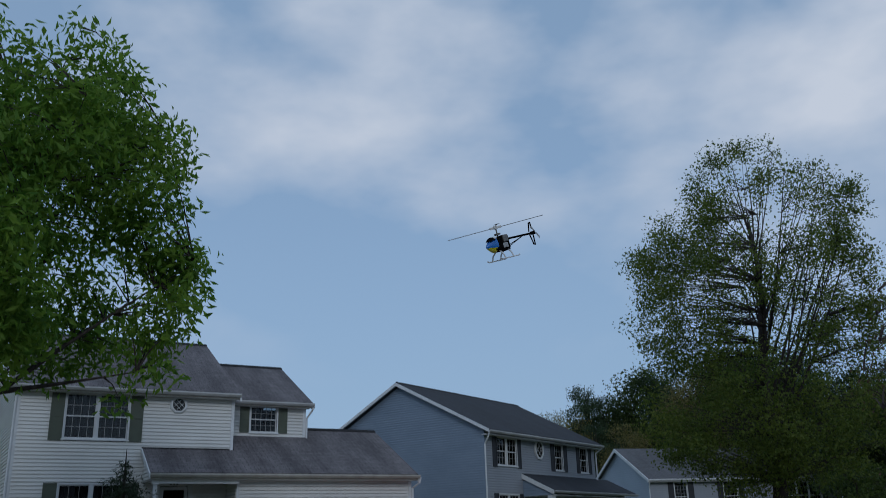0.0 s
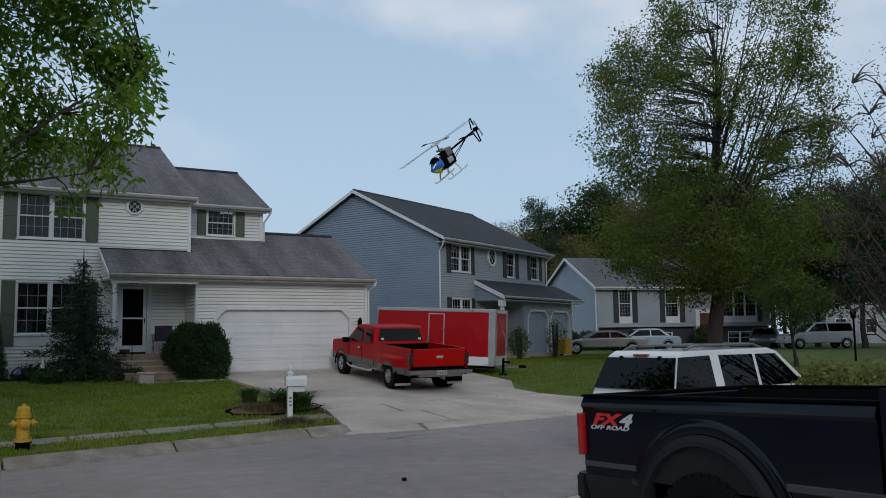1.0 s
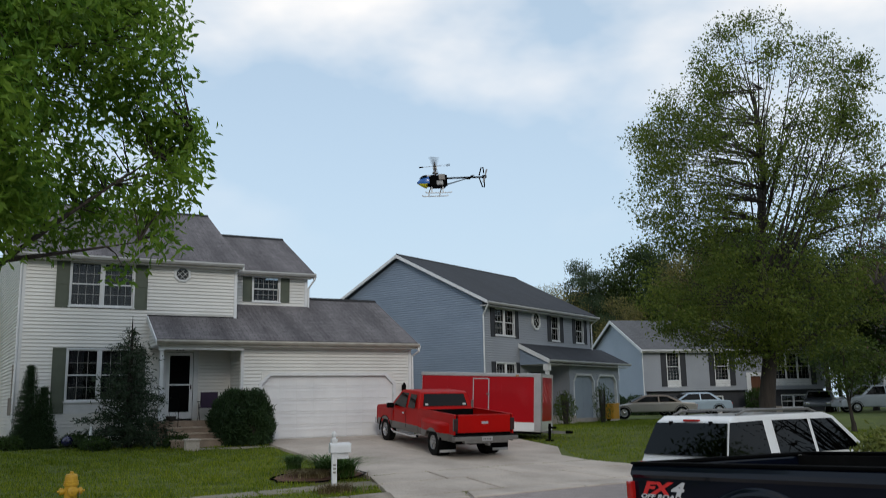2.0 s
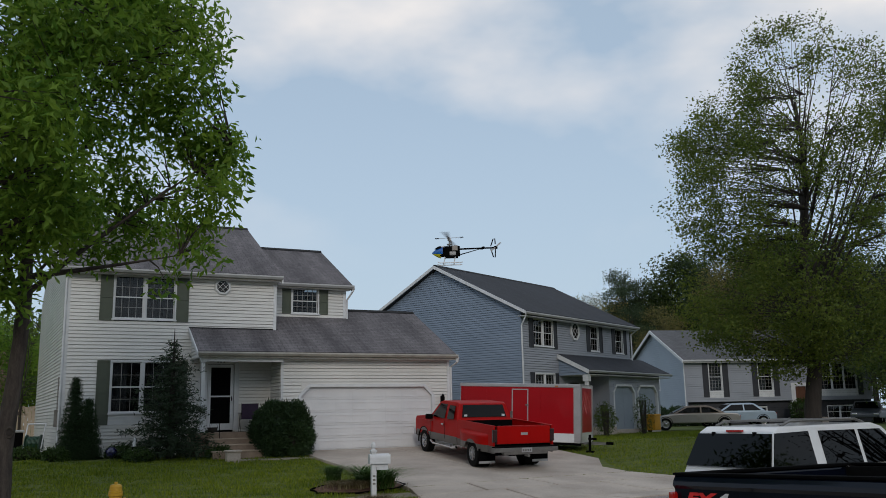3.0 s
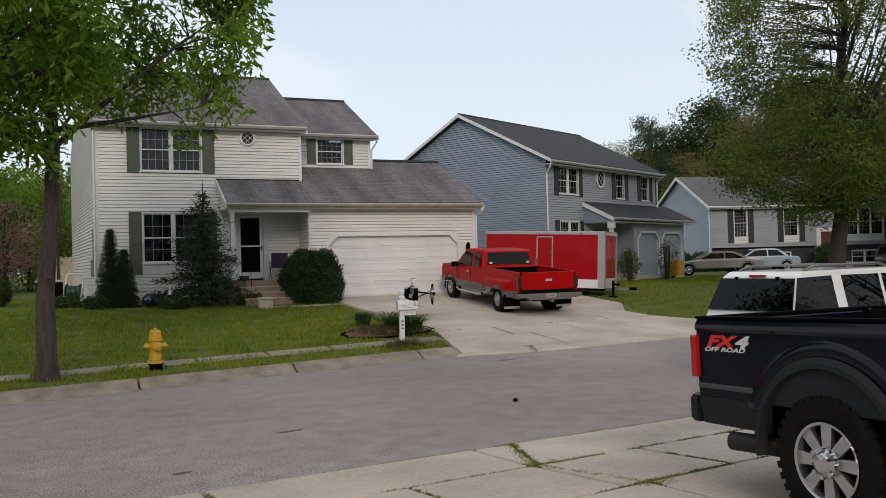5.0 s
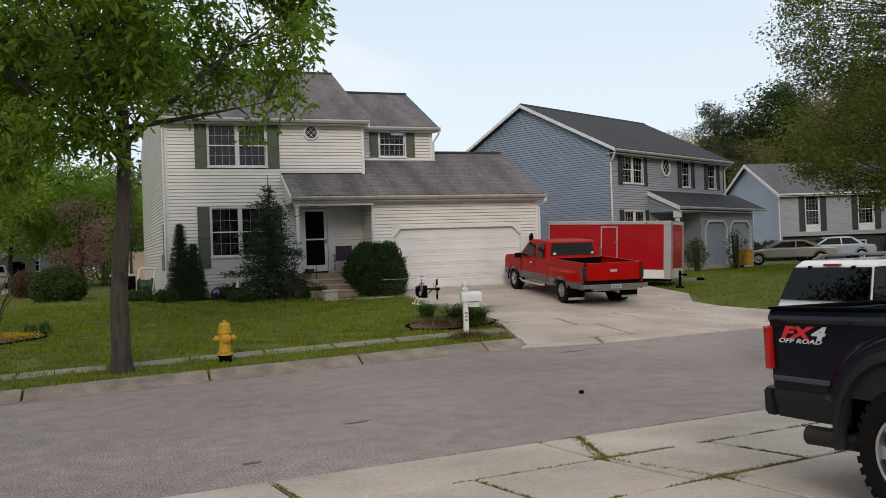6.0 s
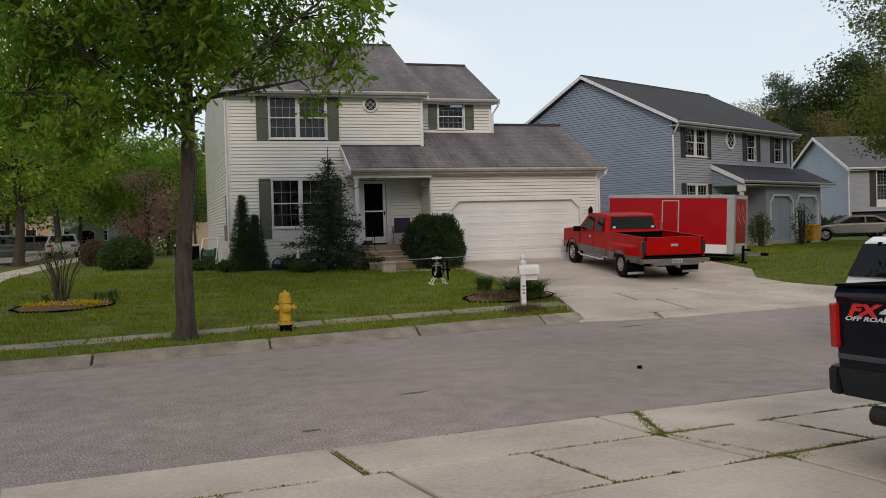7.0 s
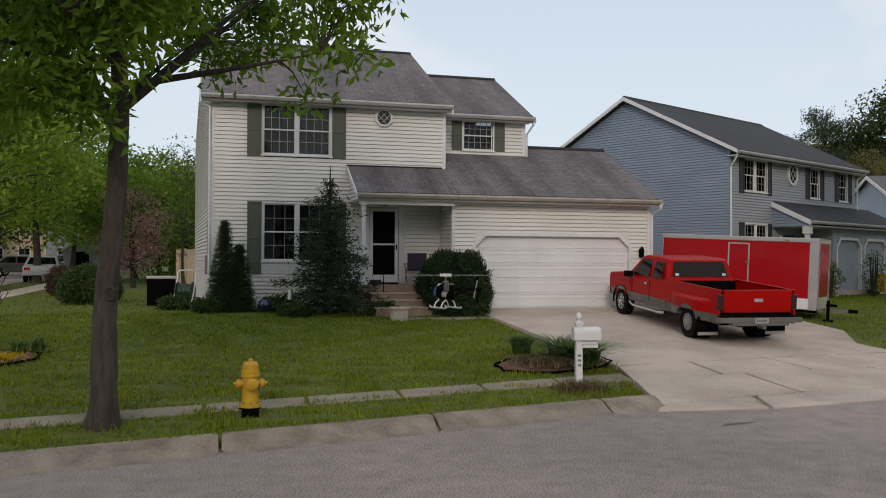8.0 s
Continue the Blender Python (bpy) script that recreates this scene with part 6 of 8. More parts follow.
# ---------------------------------------------------------------- vehicles
def wheel(parent, x, y, r, w, spokes=8, rim=0.62, rim_mat=None, tread=0, side=1, name="wheel"):
    """A wheel on its axle along y: tyre with tread lugs, rim with spokes and hub. side: which way the face looks."""
    g = group_of(name, pose(x, y, r), "", "")
    g.parent = parent
    rim_mat = rim_mat or ALLOY
    bm = bmesh.new()
    rr = r * rim
    prof = [(rr, -w * 0.42), (rr + 0.02, -w * 0.5), (r * 0.93, -w * 0.5), (r, -w * 0.40), (r, w * 0.40), (r * 0.93, w * 0.5), (rr + 0.02, w * 0.5), (rr, w * 0.42)]
    rings = []
    n = 40
    for rad, h in prof:
        rings.append([bm.verts.new((math.cos(2 * math.pi * k / n) * rad, h, math.sin(2 * math.pi * k / n) * rad)) for k in range(n)])
    for a, b in zip(rings, rings[1:] + rings[:1]):
        for k in range(n):
            bm.faces.new((a[k], a[(k + 1) % n], b[(k + 1) % n], b[k]))
    for k in range(tread):
        a = 2 * math.pi * k / tread
        for s, o in ((-1, 0), (1, 0.5)):
            m = Matrix.Rotation(-a - o * 2 * math.pi / tread, 4, "Y") @ Matrix.Translation((r, s * w * 0.26, 0))
            vs = [bm.verts.new(m @ Vector(c)) for c in ((-0.03, -w * 0.24, -0.025), (0.012, -w * 0.2, -0.022), (0.012, w * 0.2, -0.022), (-0.03, w * 0.24, -0.025), (-0.03, -w * 0.24, 0.025), (0.012, -w * 0.2, 0.022), (0.012, w * 0.2, 0.022), (-0.03, w * 0.24, 0.025))]
            for f in ((0, 1, 2, 3), (4, 7, 6, 5), (1, 5, 6, 2), (0, 4, 5, 1), (3, 2, 6, 7)):
                bm.faces.new([vs[i] for i in f])
    bmesh.ops.recalc_face_normals(bm, faces=bm.faces[:])
    tagged(part("tyre", bm, RUBBER, g), kind="stuff" if tread else "")
    bm = bmesh.new()
    f = side * w * 0.36
    lathe(bm, [(rr, f - side * 0.10), (rr, f + side * 0.035), (rr * 0.93, f + side * 0.03), (rr * 0.9, f - side * 0.02), (rr * 0.88, f - side * 0.10)], 36, axis="y")
    for k in range(spokes):
        a = 2 * math.pi * k / spokes
        m = Matrix.Rotation(a, 4, "Y")
        b2 = [bm.verts.new(m @ Vector(c)) for c in ((rr * 0.2, f + side * 0.02, -rr * 0.12), (rr * 0.92, f + side * 0.01, -rr * 0.17), (rr * 0.92, f + side * 0.01, rr * 0.17), (rr * 0.2, f + side * 0.02, rr * 0.12),
                                                    (rr * 0.2, f - side * 0.03, -rr * 0.12), (rr * 0.92, f - side * 0.03, -rr * 0.17), (rr * 0.92, f - side * 0.03, rr * 0.17), (rr * 0.2, f - side * 0.03, rr * 0.12))]
        for q in ((0, 1, 2, 3), (0, 4, 5, 1), (2, 6, 7, 3)):
            bm.faces.new([b2[i] for i in q])
    bmesh.ops.recalc_face_normals(bm, faces=bm.faces[:])
    part("rim", bm, rim_mat, g)
    bm = bmesh.new()
    lathe(bm, [(rr * 0.38, f - side * 0.02), (rr * 0.36, f + side * 0.05), (rr * 0.22, f + side * 0.075), (rr * 0.1, f + side * 0.08)], 20, axis="y")
    for k in range(8):
        a = 2 * math.pi * k / 8
        lathe(bm, [(0.018, f + side * 0.03), (0.016, f + side * 0.075)], 8, (math.cos(a) * rr * 0.34, 0, math.sin(a) * rr * 0.34), "y")
    part("hub", bm, CHROME if rim > 0.55 else rim_mat, g)
    part("brake", lathe(bmesh.new(), [(rr * 0.8, f - side * 0.14), (rr * 0.8, f - side * 0.12)], 20, axis="y"), BLACK, g)
    return g


def side_panel(x0, x1, ztop, zbot, out, arches=(), n=72, rows=14, side=-1, thick=0.05, bulge=None, levels=()):
    """A body side between two heights with wheel arches cut up from below; out(z) gives how far it stands from the middle."""
    bm = bmesh.new()
    def low(x):
        z = zbot
        for cx, cz, r in arches:
            if abs(x - cx) < r:
                z = max(z, cz + math.sqrt(max(0.0, r * r - (x - cx) ** 2)))
        return z
    xs = sorted({x0 + (x1 - x0) * i / n for i in range(n + 1)} | {cx + s * r * q for cx, cz, r in arches for s in (-1, 1) for q in (0.9, 0.97, 0.995) if x0 < cx + s * r < x1})
    grid = []
    for x in xs:
        zb = low(x)
        zt = ztop(x) if callable(ztop) else ztop
        col = []
        base_rows = rows - len(levels)
        heights = [zb + ((levels[0] if levels else zt) - zb) * j / base_rows for j in range(base_rows + (not levels))] + list(levels) + ([zt] if levels else [])
        for z in heights:
            y = out(z) + (bulge(x, z) if bulge else 0)
            col.append((bm.verts.new((x, side * y, z)), bm.verts.new((x, side * (y - thick), z))))
        grid.append(col)
    for a, b in zip(grid, grid[1:]):
        for j in range(rows):
            bm.faces.new((a[j][0], b[j][0], b[j + 1][0], a[j + 1][0]))
            bm.faces.new((a[j][1], a[j + 1][1], b[j + 1][1], b[j][1]))
        bm.faces.new((a[0][0], a[0][1], b[0][1], b[0][0]))
        bm.faces.new((a[rows][0], b[rows][0], b[rows][1], a[rows][1]))
    for c in (grid[0], grid[-1]):
        bm.faces.new([v[0] for v in c] + [v[1] for v in c[::-1]])
    bmesh.ops.recalc_face_normals(bm, faces=bm.faces[:])
    return bm


def arch_flare(cx, cz, r, y, side, width=0.1, proud=0.05, a0=-10, a1=190, n=28):
    """A moulded lip round a wheel arch."""
    bm = bmesh.new()
    prof = [(0.0, 0.0), (0.012, proud), (width * 0.55, proud * 0.92), (width, 0.012), (width, -0.03), (0.0, -0.03)]
    rings = []
    for k in range(n + 1):
        a = radians(a0 + (a1 - a0) * k / n)
        rings.append([bm.verts.new((cx + math.cos(a) * (r - 0.005 + p), side * (y + o), cz + math.sin(a) * (r - 0.005 + p))) for p, o in prof])
    for s, e in zip(rings, rings[1:]):
        for k in range(len(prof)):
            bm.faces.new((s[k], s[(k + 1) % len(prof)], e[(k + 1) % len(prof)], e[k]))
    bm.faces.new(rings[0])
    bm.faces.new(rings[-1][::-1])
    bmesh.ops.recalc_face_normals(bm, faces=bm.faces[:])
    return bm


def shell(prof, hw, bevel=0.03):
    """A closed body from a side profile (x, z) and a half width that depends on height."""
    bm = bmesh.new()
    l, r = [bm.verts.new((x, hw(z), z)) for x, z in prof], [bm.verts.new((x, -hw(z), z)) for x, z in prof]
    k = len(prof)
    for i in range(k):
        bm.faces.new((l[i], l[(i + 1) % k], r[(i + 1) % k], r[i]))
    bm.faces.new(l[::-1])
    bm.faces.new(r)
    bmesh.ops.recalc_face_normals(bm, faces=bm.faces[:])
    if bevel:
        bmesh.ops.bevel(bm, geom=bm.edges[:], offset=bevel, segments=2, affect="EDGES", profile=0.6)
    return bm


def side_pane(pts, hw, side, out=0.006):
    """A flat side window from (x, z) corners lying on the body's slope."""
    bm = bmesh.new()
    a = [bm.verts.new((x, side * (hw(z) + out), z)) for x, z in pts]
    b = [bm.verts.new((x, side * (hw(z) + out - 0.008), z)) for x, z in pts]
    bm.faces.new(a)
    bm.faces.new(b[::-1])
    for i in range(len(pts)):
        bm.faces.new((a[i], b[i], b[(i + 1) % len(pts)], a[(i + 1) % len(pts)]))
    bmesh.ops.recalc_face_normals(bm, faces=bm.faces[:])
    return bm


def text_mesh(name, words, size, m, mat, parent, shear=0.0, depth=0.003, spacing=1.0, bold=0.0):
    c = bpy.data.curves.new(name, "FONT")
    c.body, c.size, c.shear, c.extrude, c.space_character = words, size, shear, depth, spacing
    c.align_x = "LEFT"
    c.offset = bold
    c.materials.append(mat)
    o = new(name, c)
    o.parent = parent
    o.matrix_basis = m
    return o


def build_red_pickup():
    t = group_of("pickup_truck", pose(13.2, 23.6, terrain(13.2, 23.6) + 0.03, 0, -4.6, 88), "red extended-cab dually pickup with grey lower band, parked on the driveway", "pickup truck")
    hw = lambda z: 0.98 - max(0, z - 1.25) * 0.24
    R_, G_ = PAINT_RED, PAINT_GREY
    part("cab", shell([(1.28, 0.62), (1.28, 1.30), (1.36, 1.38), (1.50, 1.90), (1.62, 1.95), (2.75, 1.95), (2.95, 1.90), (3.48, 1.38), (4.72, 1.24), (4.80, 1.12), (4.80, 0.72), (4.62, 0.62)], hw, 0.035), R_, t)
    for side in (1, -1):
        arches = [(0.0, 0.40, 0.50), (3.95, 0.40, 0.48)]
        part("bed_side", side_panel(-1.22, 1.26, 1.36, 0.74, lambda z: 0.985 - 0.05 * max(0, z - 1.1), arches[:1], 40, 6, side), R_, t)
        part("lower_panel", side_panel(-1.22, 1.26, 0.738, 0.50, lambda z: 0.99 - 0.10 * max(0, 0.72 - z), arches[:1], 40, 3, side), G_, t, "grey lower band")
        part("lower_panel", side_panel(1.29, 4.62, 0.76, 0.50, lambda z: 1.0 - 0.10 * max(0, 0.72 - z), arches[1:], 46, 3, side), G_, t, "grey lower band")
        part("front_fender", side_panel(3.30, 4.66, 1.16, 0.762, lambda z: 1.0 - 0.04 * max(0, z - 0.9), arches[1:], 30, 4, side), R_, t)
        # bulging rear fender of the dually
        def swell(x, z):
            u = max(0.0, 1 - (abs(x - 0.06) / 0.98) ** 4)
            return 0.15 * u * (1.0 if z < 0.98 else max(0.0, 1 - ((z - 0.98) / 0.13) ** 2))
        part("rear_fender", side_panel(-0.90, 1.02, 1.11, 0.742, lambda z: 0.975, [(0.0, 0.39, 0.47)], 48, 10, side, 0.03, swell), R_, t)
        part("rear_fender", side_panel(-0.90, 1.02, 0.739, 0.52, lambda z: 0.975, [(0.0, 0.39, 0.47)], 48, 5, side, 0.03, swell), G_, t, "grey lower part of the fender")
        part("front_lip", arch_flare(3.95, 0.40, 0.48, 1.0, side, 0.025, 0.012), BLACK, t)
        part("door_window", side_pane([(2.33, 1.33), (2.33, 1.84), (2.86, 1.84), (3.34, 1.34)], hw, side), CAR_GLASS, t)
        part("quarter_window", side_pane([(1.62, 1.35), (1.70, 1.82), (2.14, 1.83), (2.14, 1.34)], hw, side), CAR_GLASS, t)
        part("door_seam", boxes(*((x, x + 0.012, side * 1.0 - 0.004, side * 1.0 + 0.003, 0.62, 1.26) for x in (2.20, 3.36))), BLACK, t)
        part("door_handle", boxes((2.30, 2.46, side * 1.0 - 0.02, side * 1.0 + 0.03, 1.10, 1.16), bevel=0.008), CHROME, t)
        part("mirror", boxes((3.18, 3.34, side * 1.12 - 0.12, side * 1.12 + 0.10, 1.24, 1.42), bevel=0.03), BLACK, t)
        part("running_board", tube(bmesh.new(), [(1.2, side * 1.04, 0.44), (1.5, side * 1.06, 0.40), (3.0, side * 1.06, 0.40), (3.3, side * 1.02, 0.46)], 0.04, 8), CHROME, t)
        part("tail_light", boxes((-1.235, -1.15, side * 0.93 - 0.075, side * 0.93 + 0.062, 0.86, 1.26), bevel=0.01), LAMP_SMOKED, t)
        part("mud_flap", boxes((-0.62, -0.59, side * 0.88 - 0.27, side * 0.88 + 0.27, 0.16, 0.60)), BLACK, t)
        part("flap_plate", boxes((-0.63, -0.622, side * 0.88 - 0.26, side * 0.88 + 0.26, 0.16, 0.23)), ALU, t)
        wheel(t, 0.0, side * 0.95, 0.39, 0.24, 8, 0.52, ALLOY, 0, side)
        wheel(t, 0.0, side * 0.70, 0.39, 0.24, 8, 0.52, ALLOY, 0, side)
        wheel(t, 3.95, side * 0.86, 0.39, 0.25, 8, 0.56, CHROME, 0, side)
    part("tailgate", boxes((-1.24, -1.17, -0.86, 0.86, 0.80, 1.35), bevel=0.015), R_, t)
    part("tailgate_badge", boxes((-1.247, -1.238, -0.12, 0.10, 1.08, 1.16)), ALU, t)
    part("bed_floor", boxes((-1.15, 1.26, -0.92, 0.92, 0.72, 0.78), (1.22, 1.27, -0.92, 0.92, 0.78, 1.34), (-0.4, 0.45, 0.62, 0.92, 0.78, 1.0), (-0.4, 0.45, -0.92, -0.62, 0.78, 1.0)), BLACK, t)
    part("bed_rail", boxes((-1.22, 1.27, 0.90, 0.97, 1.355, 1.385), (-1.22, 1.27, -0.97, -0.90, 1.355, 1.385), (-1.24, -1.16, -0.86, 0.86, 1.352, 1.38), bevel=0.01), R_, t)
    part("rear_window", shell([(1.365, 1.44), (1.49, 1.86), (1.475, 1.865), (1.35, 1.445)], lambda z: 0.78 - (z - 1.44) * 0.2, 0), CAR_GLASS, t)
    part("windscreen", shell([(2.97, 1.87), (3.44, 1.41), (3.455, 1.42), (2.985, 1.88)], lambda z: 0.82 - (z - 1.41) * 0.2, 0), CAR_GLASS, t)
    part("cargo_lamp", boxes((1.47, 1.5, -0.1, 0.1, 1.87, 1.91)), LAMP_RED, t)
    for y in (0.66, -0.66):
        part("sticker", boxes((1.352, 1.36, y - 0.05, y + 0.05, 1.47, 1.54)), WHITE, t)
    part("rear_bumper", boxes((-1.42, -1.22, -1.04, 1.04, 0.56, 0.70), (-1.40, -1.22, -0.72, 0.72, 0.48, 0.57), bevel=0.02), STEEL, t)
    part("bumper_pad", boxes((-1.41, -1.22, -1.02, 1.02, 0.702, 0.73)), BLACK, t)
    part("number_plate", boxes((-1.428, -1.421, -0.17, 0.17, 0.55, 0.69)), ALU, t)
    for k in range(5):
        part("plate_bar", boxes((-1.433, -1.4285, -0.12 + 0.055 * k, -0.085 + 0.055 * k, 0.585, 0.65)), STEEL, t)
    part("front_bumper", boxes((4.78, 4.95, -0.98, 0.98, 0.50, 0.74), bevel=0.04), CHROME, t)
    part("chassis", boxes((-1.2, 4.7, -0.45, 0.45, 0.42, 0.64), (-0.12, 0.12, -0.9, 0.9, 0.30, 0.46), bevel=0.02), BLACK, t)
    part("hitch", tube(bmesh.new(), [(-1.3, 0, 0.46), (-1.55, 0.0, 0.46)], 0.04, 6), STEEL, t)
    # low body: everything above the axles is a little flatter
    for ob in t.children:
        if ob.type == "MESH":
            for v in ob.data.vertices:
                if v.co.z > 0.5:
                    v.co.z = 0.5 + (v.co.z - 0.5) * 0.885


def build_trailer():
    t = group_of("cargo_trailer", pose(17.52, 25.9, terrain(17.65, 26.0) + 0.0, 0, 2.6, 90 - 138), "red enclosed cargo trailer with white lower skirt and silver corner trim", "trailer")
    # x runs to the tongue; the near front corner stands at the origin, the body lies behind it and to its left
    L, Wd, H0, H1 = 4.5, 1.9, 0.30, 2.30
    part("body", boxes((-L, 0, 0.02, Wd - 0.02, H0, H1), bevel=0.02), PAINT_WHITE, t)
    part("side_panel", boxes((-L + 0.03, -0.24, -0.004, 0.03, 0.62, H1 - 0.10)), PAINT_TRAILER, t)
    for k in range(1, 4):
        part("panel_seam", boxes((-0.42 - k * 1.02, -0.412 - k * 1.02, -0.008, 0.0, 0.62, H1 - 0.1)), PAINT_TRAILER, t)
    part("side_panel", boxes((-L + 0.03, -0.24, Wd - 0.03, Wd + 0.004, 0.62, H1 - 0.10)), PAINT_TRAILER, t)
    part("front_panel", boxes((-0.03, 0.006, 0.25, Wd - 0.2, 0.66, H1 - 0.1)), PAINT_TRAILER, t)
    for y0, y1 in ((-0.012, 0.012), (Wd - 0.012, Wd + 0.012)):
        part("corner_trim", boxes((-0.22, 0.012, y0, y1, 0.34, H1)), ALU, t)
        part("roof_trim", boxes((-L - 0.01, 0.01, y0 - 0.01, y1 + 0.01, H1 - 0.09, H1 + 0.02), bevel=0.006), ALU, t)
        part("skirt", boxes((-L, -0.22, y0, y1, 0.32, 0.62)), PAINT_WHITE, t)
    part("nose_trim", boxes((0.0, 0.014, 0.0, 0.24, 0.34, H1)), ALU, t)
    part("nose_trim", boxes((0.0, 0.014, Wd - 0.2, Wd, 0.34, H1)), ALU, t)
    part("roof", boxes((-L, 0, 0.0, Wd, H1 + 0.0, H1 + 0.03), bevel=0.01), ALU, t)
    d = part("side_door", boxes((-2.46, -1.92, -0.016, 0.0, 0.5, H1 - 0.2)), PAINT_TRAILER, t)
    part("door_frame", boxes((-2.50, -2.46, -0.022, 0.0, 0.48, H1 - 0.16), (-1.92, -1.88, -0.022, 0.0, 0.48, H1 - 0.16), (-2.46, -1.92, -0.022, 0.0, H1 - 0.2, H1 - 0.16)), ALU, d)
    part("latch", boxes((-2.54, -2.46, -0.06, -0.02, 0.95, 1.35), (-1.98, -1.85, -0.05, -0.02, 1.55, 1.60), bevel=0.01), STEEL, d)
    # flame-like scrollwork on the nose
    bm = bmesh.new()
    for k in range(7):
        y, z = 0.36 + k * 0.18, 1.30 + 0.09 * ((k * 5) % 3)
        tube(bm, [(0.008, y, z), (0.008, y + 0.06, z + 0.16), (0.008, y - 0.05, z + 0.34), (0.008, y + 0.05, z + 0.5), (0.008, y + 0.01, 2.0 + 0.05 * ((k * 7) % 4))], [0.006, 0.014, 0.012, 0.010, 0.003], 5)
    part("scrollwork", bm, material("pale_red_decal", (0.42, 0.10, 0.095), (0.37, 0.08, 0.08), 8, 0.5), t)
    part("marker_light", boxes((-0.9, -0.78, -0.03, -0.02, H1 - 0.07, H1 - 0.03)), LAMP_AMBER, t)
    part("tongue", tube(bmesh.new(), [(-0.3, 0.5, 0.28), (0.8, Wd / 2, 0.28), (-0.3, Wd - 0.5, 0.28)], 0.045, 4), STEEL, t)
    part("coupler", boxes((0.7, 0.95, Wd / 2 - 0.06, Wd / 2 + 0.06, 0.25, 0.35), bevel=0.02), BLACK, t)
    part("jack", boxes((0.22, 0.30, 0.28, 0.36, 0.05, 0.60), (0.14, 0.40, 0.2, 0.46, -0.03, 0.05), (0.2, 0.5, 0.3, 0.34, 0.42, 0.50), bevel=0.01), BLACK, t)
    part("frame_rail", boxes((-L, 0.0, 0.05, 0.12, 0.22, 0.32), (-L, 0.0, Wd - 0.12, Wd - 0.05, 0.22, 0.32)), BLACK, t)
    for side, y in ((-1, 0.12), (1, Wd - 0.12)):
        wheel(t, -2.9, y, 0.33, 0.2, 6, 0.55, PAINT_WHITE, 0, side)
        part("wheel_guard", arch_flare(-2.9, 0.33, 0.40, -0.02 if side < 0 else Wd - 0.02, 1 if side > 0 else 1, 0.05, -0.03 if side < 0 else 0.03), ALU, t)


